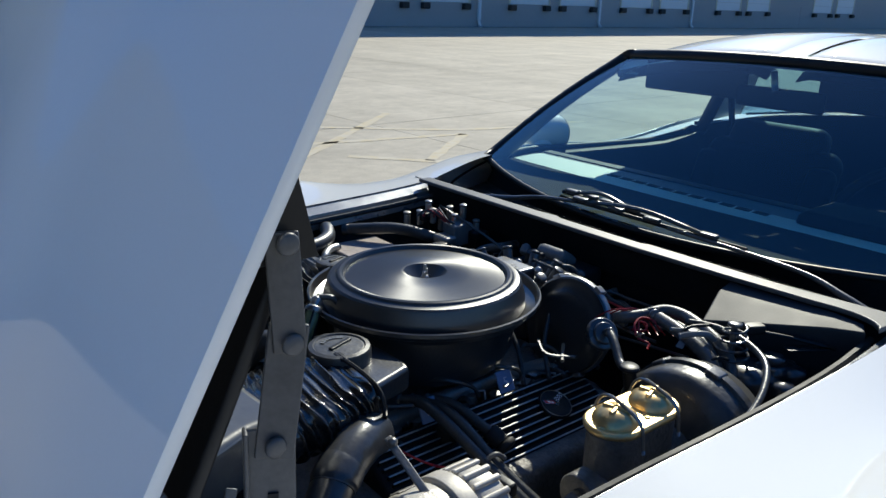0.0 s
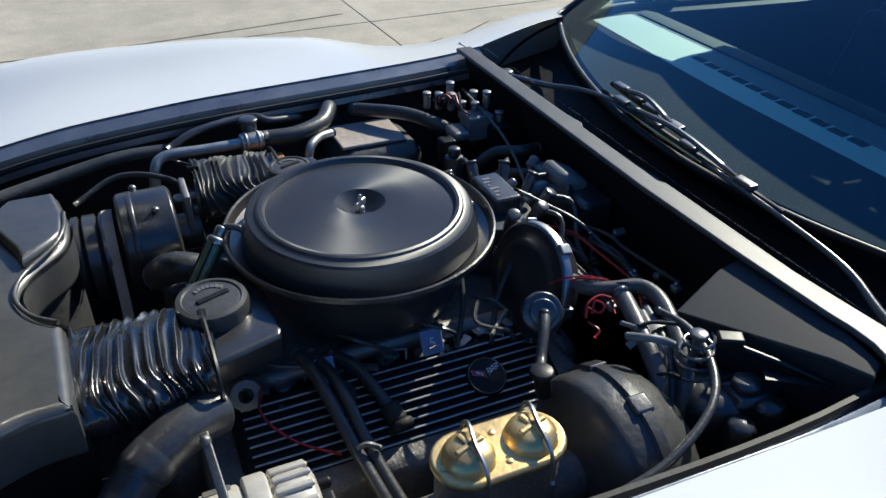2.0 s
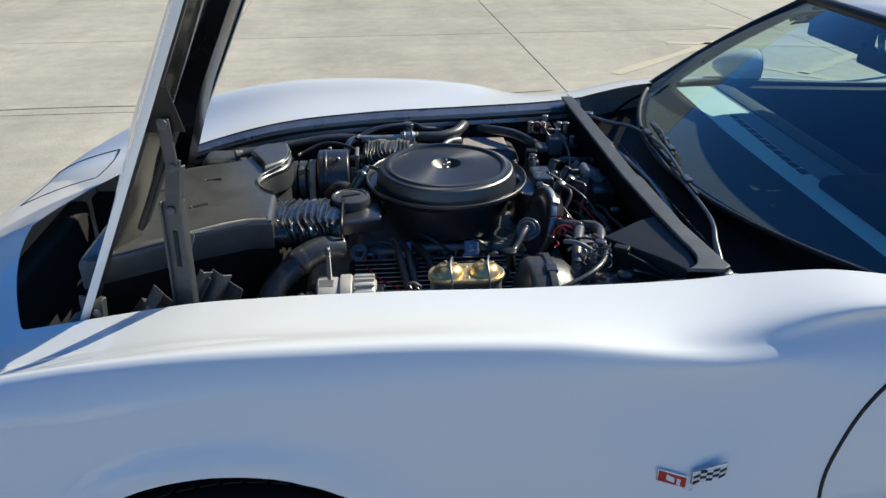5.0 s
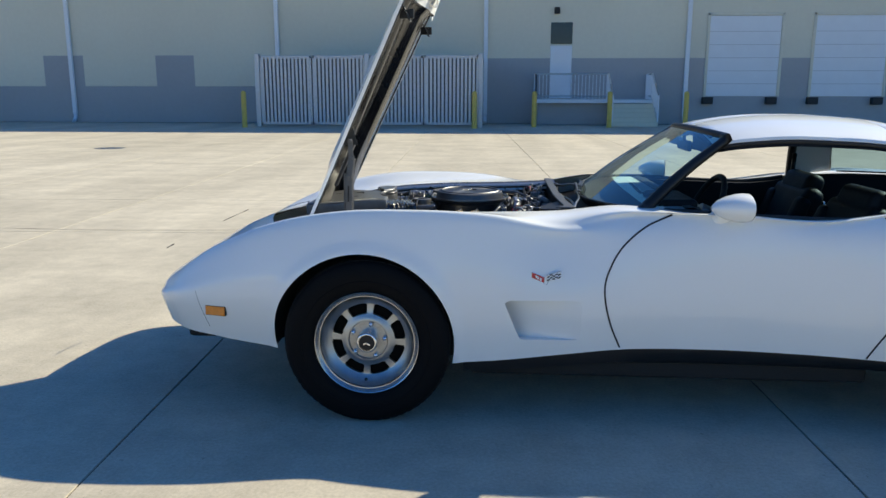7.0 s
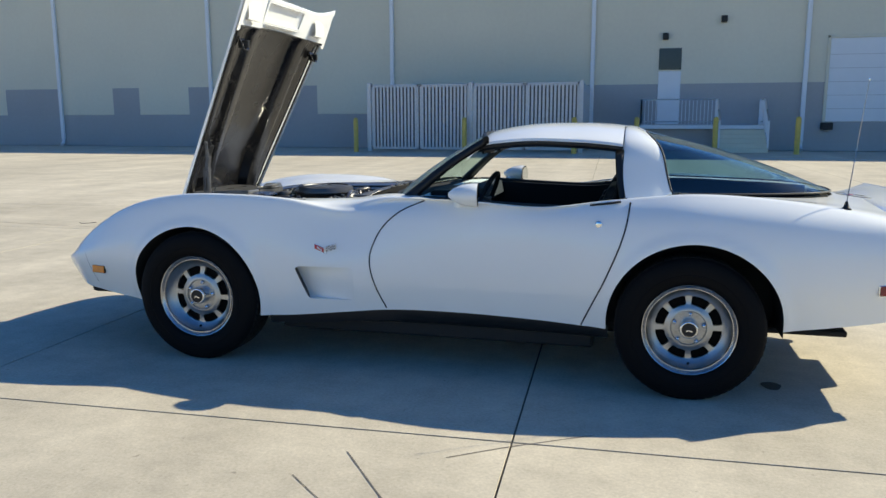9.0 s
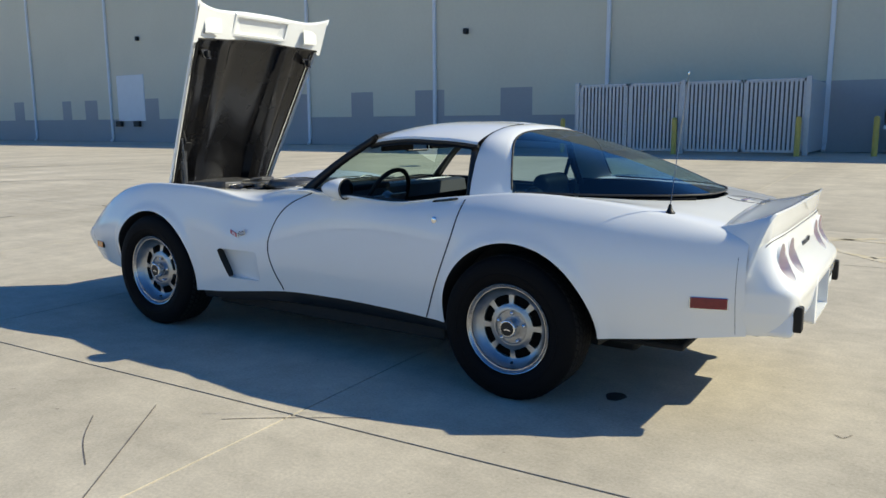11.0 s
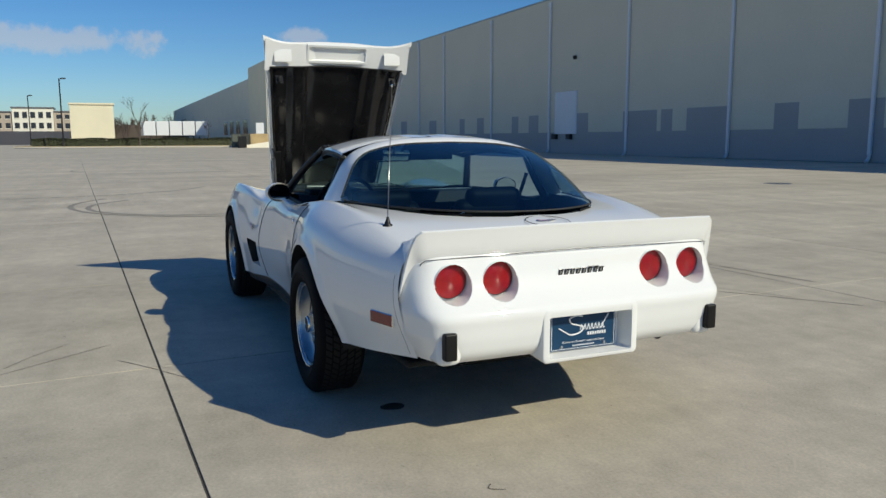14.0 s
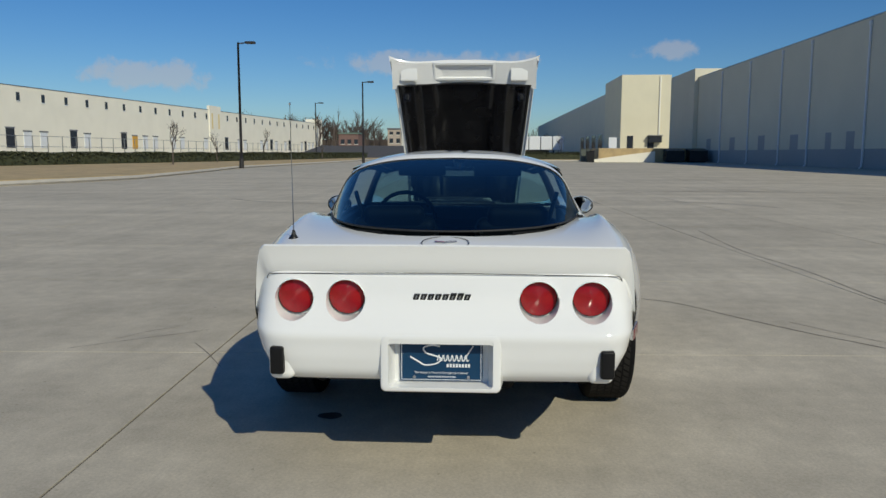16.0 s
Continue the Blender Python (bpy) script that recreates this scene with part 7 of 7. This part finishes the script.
# ---- far buildings ----
CREAM = material("sunlit_cream", (.74, .68, .50), .8, var=.05, scale=.3)
PALE = material("pale_wall", (.84, .80, .68), .8, var=.05, scale=.3)
DARKWIN = material("dark_window", (.03, .035, .045), .2, var=.2)
far = thing("far_warehouse", "beige warehouse with a sunlit end wall", "building")
part("end_block", rbox(-166, -146, 26.9, 36.4, 0, 16.3, .05), CREAM, far)
part("long_wall", rbox(-390, -165.9, 28.0, 60, 0, 14.6, .05), WALL, far)
part("annex", rbox(-156, -147, 36.9, 60, 0, 9, .05), CREAM, far)
for z, y in ((5.2, 24), (5.2, 28)):
    part("window", rbox(-146.02, -145.94, y + 4.2, y + 5.4, 2.0, 4.6, 0), DARKWIN, far)
for x in np.arange(-215, -168, 11.0):
    part("window", rbox(x, x + 6, 27.92, 28.02, 2.2, 5.6, 0), DARKWIN, far)

ORANGE_DOOR = material("orange_door_paint", (.65, .36, .06), .6, var=.1)
lw = thing("white_warehouse", "long cream-white warehouse with small high windows", "building", Matrix.Translation((-291.1, -63.2, 0)) @ Matrix.Rotation(math.atan2(-16, 178), 4, "Z"))
part("wall", rbox(0, 232, -40, 0, 0, 12.3, .05), PALE, lw)
part("roof_edge", rbox(0, 232, -.3, .06, 12.3, 12.42, .02), STEEL, lw)
part("parapet", rbox(91, 98, -.5, .25, .8, 13.5, .03), PALE, lw)
STRIPE = material("pale_yellow_stripe", (.75, .60, .30), .8, var=.1)
for x in (92, 96):
    part("parapet_stripe", rbox(x, x + .9, .2, .27, 7.5, 11.5, 0), STRIPE, lw)
part("end_tower", rbox(-1, 6, -4, .4, .8, 13.9, .03), PALE, lw)
for x in np.arange(8, 230, 6.5):
    part("high_window", rbox(x, x + .85, -.02, .06, 9.9, 11.3, .0), DARKWIN, lw)
    part("window_sill", rbox(x - .08, x + .93, -.02, .12, 9.78, 9.9, .01), WPAINT, lw)
for k, x in enumerate(np.arange(9, 174, 4.3)):
    if k % 9 in (4, 5, 8):
        continue
    mt = ORANGE_DOOR if k == 29 else (WPAINT, WPAINT, DARKWIN, WPAINT)[k % 4]
    dd = part("dock_door", rbox(x, x + 2.0, -.02, .10, 2.0, 4.7 + .5 * (k % 4 == 2), 0), mt, lw)
    part("door_header", rbox(x - .15, x + 2.15, -.02, .14, 4.7 + .5 * (k % 4 == 2), 4.95 + .5 * (k % 4 == 2), 0), GREY, dd)
fn = thing("chain_fence", "thin steel fence before the white warehouse", "fence", lw.matrix_basis @ Matrix.Translation((0, 16, 0)))
for x in np.arange(30, 200, 3.4):
    part("fence_post", rbox(x, x + .09, 0, .09, 0, 3.6, 0), STEEL, fn)
for z in (3.5, 2.0, .6):
    part("fence_rail", rbox(30, 200, .02, .07, z, z + .07, 0), STEEL, fn)

BRICK = material("dull_red_brick", (.20, .12, .10), .85, var=.2, scale=1)
TANW = material("tan_wall", (.48, .40, .32), .85, var=.1, scale=.5)
GREENROOF = material("green_metal_roof", (.16, .24, .19), .6, var=.1)
ASPHALT = material("dark_asphalt", (.085, .08, .075), .85, var=.2, scale=.3, fine=12, bump=.1)


def shop(name, label, x, y0, y1, base, top, mt, roof, rows, step):
    """A far block with its windows in rows."""
    b = thing(name, label, "building")
    part("wall", rbox(x - 9, x, y0, y1, 0, top, .05), mt, b)
    part("roof", rbox(x - 9.2, x + .25, y0 - .2, y1 + .2, top, top + .4, .03), roof, b)
    for z0, z1 in rows:
        for q in np.arange(y0 + .6, y1 - 1.2, step):
            w = part("window", rbox(x - .02, x + .05, q, q + 1.2, base + z0, base + z1, 0), DARKWIN, b)
            part("sill", rbox(x - .02, x + .12, q - .1, q + 1.3, base + z0 - .15, base + z0, 0), PALE, w)


shop("shop_row", "cream two-storey shop row with dark windows, far off", -240, -26.1, -15.7, 4.0, 9.9, PALE, GREY, ((.3, 1.9), (3.2, 4.9)), 2.0)
shop("tan_shop", "tan shop wing beside the cream row, far off", -240.5, -30.6, -26.2, 4.0, 8.7, TANW, GREY, ((.3, 1.8), (3.0, 4.0)), 2.2)
shop("grey_shop", "grey-brown shop wing beside the cream row, far off", -240.5, -15.6, -11.4, 4.0, 8.9, TANW, GREY, ((.3, 1.8), (3.0, 4.2)), 2.2)
shop("red_shop", "low red brick shop with a green roof, far off", -230, -44.5, -38.4, 3.6, 7.0, BRICK, GREENROOF, ((.3, 1.7),), 2.1)
shop("block_building", "plain yellow-beige block with a flat roof, far off", -185, -9.3, -.3, 1.2, 8.9, CREAM, CREAM, (), 2.0)
rise = thing("shop_road", "dark asphalt road rising to the far shops", "road", kind="structure")
part("asphalt", ([(-190, -50, .02), (-190, -10, .02), (-229, -10, 3.4), (-229, -50, 3.4), (-262, -10, 3.6), (-262, -50, 3.6), (-190, -50, -.05), (-262, -50, -.05), (-190, -10, -.05), (-262, -10, -.05)], [(0, 1, 2, 3), (3, 2, 4, 5), (0, 3, 5, 7, 6), (1, 8, 9, 4, 2)]), ASPHALT, rise)
trl = thing("white_trailers", "row of white trailers far off", "trailer")
for k in range(5):
    part("trailer_box", rbox(-190 - .5 * k, -178, 5.5 + 2.8 * k, 8.1 + 2.8 * k, 2.0, 5.2, .1), WPAINT, trl)

# ---- verge, hedges, lamps, trees ----
GRASS = material("dry_grass", (.46, .34, .18), .9, var=.25, scale=1.2, fine=30, bump=.3, spots=(.35, .52, .72, (.19, .17, .09), .6))
KERB = material("kerb_concrete", (.50, .47, .41), .8, var=.1, scale=2)
HEDGE = material("hedge_green", (.040, .046, .020), .8, var=.5, scale=2.0, fine=20, bump=.3)
BARK = material("bark", (.10, .08, .065), .9, var=.3, scale=4, bump=.3)
POLE = material("dark_bronze", (.045, .042, .04), .5, .4, var=.2)


def verge(name, pts, label):
    v = thing(name, label, "verge", kind="structure")
    part("turf", prism(pts, -.01, .22, .05), GRASS, v)
    ks = [(*pts[i], .08) for i in range(len(pts))] + [(*pts[0], .08)]
    part("kerb", tube(ks, .12, 6, 1), KERB, v)


verge("verge_south", [(-12, -21), (-16, -18.4), (-21, -17.2), (-28, -15.8), (-40, -17.2), (-53, -19.2), (-92, -18.4), (-146, -19), (-158, -26), (-158, -50), (-12, -58)], "dry grass verge with a kerb")
verge("verge_west", [(-118, -14), (-112, -9), (-112, 20), (-118, 30), (-132, 30), (-132, -14)], "dry grass island with a kerb")


def hedge(pts, h, label):
    """A clipped hedge of many small leaves."""
    rnd = random.Random(len(pts) * 7 + int(h * 10))
    vs_, fs_ = [], []
    path = spline([(x, y, 0) for x, y in pts], 12)
    total = sum((b - a).length for a, b in zip(path, path[1:]))
    for a, b in zip(path, path[1:]):
        n = int((b - a).length * 300)
        d = (b - a).normalized()
        nn = Vector((-d.y, d.x, 0))
        for _ in range(n):
            q = a.lerp(b, rnd.random()) + nn * rnd.uniform(-.55, .55)
            q.z = .1 + h * (1 - rnd.random() ** 2 * .95) * (.95 + .05 * math.sin(q.x * .9 + q.y))
            s = rnd.uniform(.07, .15)
            u = Vector((rnd.uniform(-1, 1), rnd.uniform(-1, 1), rnd.uniform(-1, 1))).normalized() * s
            w = u.cross(Vector((rnd.uniform(-1, 1), rnd.uniform(-1, 1), rnd.uniform(-1, 1)))).normalized() * s * .6
            k = len(vs_)
            vs_ += [tuple(q - u), tuple(q + w), tuple(q + u), tuple(q - w)]
            fs_.append((k, k+1, k+2, k+3))
    inner = []
    for i, q in enumerate(path):
        d = (path[min(i + 1, len(path) - 1)] - path[max(i - 1, 0)]).normalized()
        nn = Vector((-d.y, d.x, 0)) * .42
        up = Vector((0, 0, .78 * h + .1))
        inner.append([q - nn, q - nn * .9 + up, q + nn * .9 + up, q + nn])
    k = len(vs_)
    g = grid(inner)
    vs_ += g[0]
    fs_ += [tuple(i + k for i in f) for f in g[1]]
    ob = part("hedge", (vs_, fs_), HEDGE, None, angle=0)
    tagged(ob, label, "hedge", kind="stuff")


hedge([(-30, -38), (-52, -35), (-79, -30.5), (-115, -27), (-150, -24)], 1.15, "long clipped dark green hedge on the verge")
hedge([(-121, -12), (-119, 5), (-121, 28)], 1.3, "low green hedge across the lot")


def lamp_post(x, y, h, turn):
    lp = thing("street_lamp", "tall dark bronze parking lot lamp on a pole", "street lamp", Matrix.Translation((x, y, 0)) @ Matrix.Rotation(turn, 4, "Z"), "parking lot lamps")
    part("pole", tube([(0, 0, .7), (0, 0, h)], [.11, .08], 10, 1), POLE, lp)
    part("base", cyl((0, 0, 0), (0, 0, .75), .18, 16, .03), POLE, lp)
    part("arm", tube([(0, 0, h - .1), (.7, 0, h - .02)], .05, 8, 2), POLE, lp)
    part("lamp_head", rbox(.6, 1.35, -.2, .2, h - .12, h + .06, .04), POLE, lp)


for x, y, h, t in ((-53.4, -18.9, 9.7, 1.57), (-86.5, -14.4, 9.7, 1.57), (-125, -28.6, 9.7, 1.57), (-116, -7.6, 9.7, .6), (-165, -15.7, 9.7, .6)):
    lamp_post(x, y, h, t)


def bare_tree(rnd, h, base, spread=1.0, thick=.016):
    """Tapered trunk and limbs, no leaves."""
    geos = []

    def limb(p, d, ln, r, depth):
        q = p + d * ln
        mid = (p + q) / 2 + Vector((rnd.uniform(-1, 1), rnd.uniform(-1, 1), 0)) * ln * .07
        geos.append(tube([p, mid, q], [r, r * .55], 5 if depth else 7, 1, cap=False))
        if depth < 3:
            for k in range(rnd.randint(3, 4) if depth < 2 else 5):
                dd = (d + Vector((rnd.uniform(-1, 1), rnd.uniform(-1, 1), rnd.uniform(-.1, .7))) * .75 * spread).normalized()
                s = p.lerp(q, rnd.uniform(.5, 1))
                limb(s, dd, ln * rnd.uniform(.5, .75), r * .5, depth + 1)

    limb(Vector(base), Vector((0, 0, 1)), h * .42, h * thick, 0)
    return join(*geos)


rnd = random.Random(11)
for x, y, h in ((-56, -25.5, 4.6), (-71, -27, 3.8), (-116, 2.5, 7.5), (-121, 13, 5.0), (-108, -24, 4.5), (-98, -30, 5)):
    tr = thing("tree", "leafless young tree on the grass verge", "tree", Matrix.Translation((x, y, .2)), "bare trees")
    part("trunk", bare_tree(rnd, h, (0, 0, 0)), BARK, tr)
woods = []
for k in range(330):
    y = -170 + 215 * k / 329
    tall = rnd.uniform(13, 21) if y < -45 else rnd.uniform(7, 13)
    woods.append(bare_tree(rnd, tall, (-318 + rnd.uniform(-40, 40), y, 0), 1.25, .026))
tagged(part("far_woods", join(*woods), material("far_twigs", (.085, .066, .056), .95, var=.3, scale=.2), None), "belt of bare brown trees on the horizon", "woods", kind="stuff")
hill = [(x, y) for x, y in ((-330, -260), (-330, 130), (-420, 130), (-420, -260))]
part("wooded_rise", prism(hill, -.02, 7.0, 1.5), material("brown_woods", (.085, .067, .055), .95, var=.4, scale=.15, fine=1.5, bump=.3), ground, "dark wooded rise")

# loading ramp and cabinets at the lot's end
ramp = thing("loading_ramp", "pale sloping concrete ramp wall with a grass top", "ramp")
rw = []
for y, z in ((15.2, .35), (19.0, .9), (23.6, 1.5)):
    rw.append([(-100.0, y, 0), (-100.0, y, z), (-100.3, y, z), (-100.3, y, 0)])
part("ramp_wall", join(grid(rw), ([p for p in rw[0]], [(0, 1, 2, 3)]), ([p for p in rw[2]], [(3, 2, 1, 0)])), PALE, ramp)
part("ramp_fill", prism([(-114, 16), (-100.3, 16), (-100.3, 30), (-114, 30)], 0, 1.9, .1), GRASS, ramp)
CABINET = material("green_cabinet_paint", (.10, .115, .095), .55, var=.12, scale=3)
cb = thing("utility_cabinet", "small grey-green utility cabinet on the lot's edge", "cabinet", Matrix.Translation((-101, 14.2, .05)))
part("cabinet_body", rbox(-.4, .4, -.6, .6, 0, 1.7, .05), CABINET, cb)
part("cabinet_lid", rbox(-.45, .45, -.65, .65, 1.7, 1.78, .02), CABINET, cb)
part("cabinet_door", rbox(.4, .43, -.52, -.02, .15, 1.6, .01), CABINET, cb)
part("cabinet_door", rbox(.4, .43, .02, .52, .15, 1.6, .01), CABINET, cb)
DUMP = material("dark_dumpster_steel", (.018, .02, .022), .5, .2, var=.3, scale=2)


def dumpster(x, y):
    """A steel bin with sloping lid and side pockets."""
    d = thing("dumpster", "dark steel dumpster standing by the warehouse", "dumpster", Matrix.Translation((x, y, 0)), "dumpsters")
    part("dumpster_body", prism([(-1.0, -1.2), (1.0, -1.2), (1.0, 1.2), (-1.0, 1.2)], .15, 1.55, .05), DUMP, d)
    part("dumpster_lid", ([(-1.05, -1.25, 1.9), (1.05, -1.25, 1.57), (1.05, 1.25, 1.57), (-1.05, 1.25, 1.9), (-1.05, -1.25, 1.5), (1.05, -1.25, 1.5), (1.05, 1.25, 1.5), (-1.05, 1.25, 1.5)], [(0, 1, 2, 3), (0, 4, 5, 1), (1, 5, 6, 2), (2, 6, 7, 3), (3, 7, 4, 0)]), TRIM, d)
    for yy in (-1.28, 1.28):
        part("side_pocket", rbox(-.5, .5, yy - .08, yy + .08, .8, 1.05, .02), DUMP, d)
    for xx in (-.7, .7):
        part("castor", rbox(xx - .1, xx + .1, -1.0, 1.0, 0, .16, .02), TRIM, d)


dumpster(-99.5, 26.0)
dumpster(-99.2, 29.0)
bn = thing("dark_bin", "dark grey bin beside the ramp wall", "bin", Matrix.Translation((-99.2, 14.7, 0)))
part("bin_body", prism([(-.5, -.5), (.5, -.5), (.5, .5), (-.5, .5)], 0, 1.45, .05), TRIM, bn)
part("bin_lid", rbox(-.55, .55, -.55, .55, 1.45, 1.55, .03), TRIM, bn)
sh_ = thing("end_awning", "small dark awning on the cream end wall", "awning", Matrix.Translation((-146, 33.5, 0)) @ Matrix.Diagonal((1.1, 1.1, 1.1, 1)))
part("awning_roof", rbox(0, 1.2, -1.2, 1.2, 4.1, 4.3, .03), GREY, sh_)
part("awning_wall", rbox(0, 1.0, -1.1, 1.1, 3.0, 4.1, .03), DARKWIN, sh_)
part("end_door", rbox(-.05, .06, -8.0, -6.6, .2, 3.9, .02), WPAINT, sh_)
part("end_pipe", rbox(-.05, .18, .6, .85, 4.4, 14.5, .03), PALE, sh_)
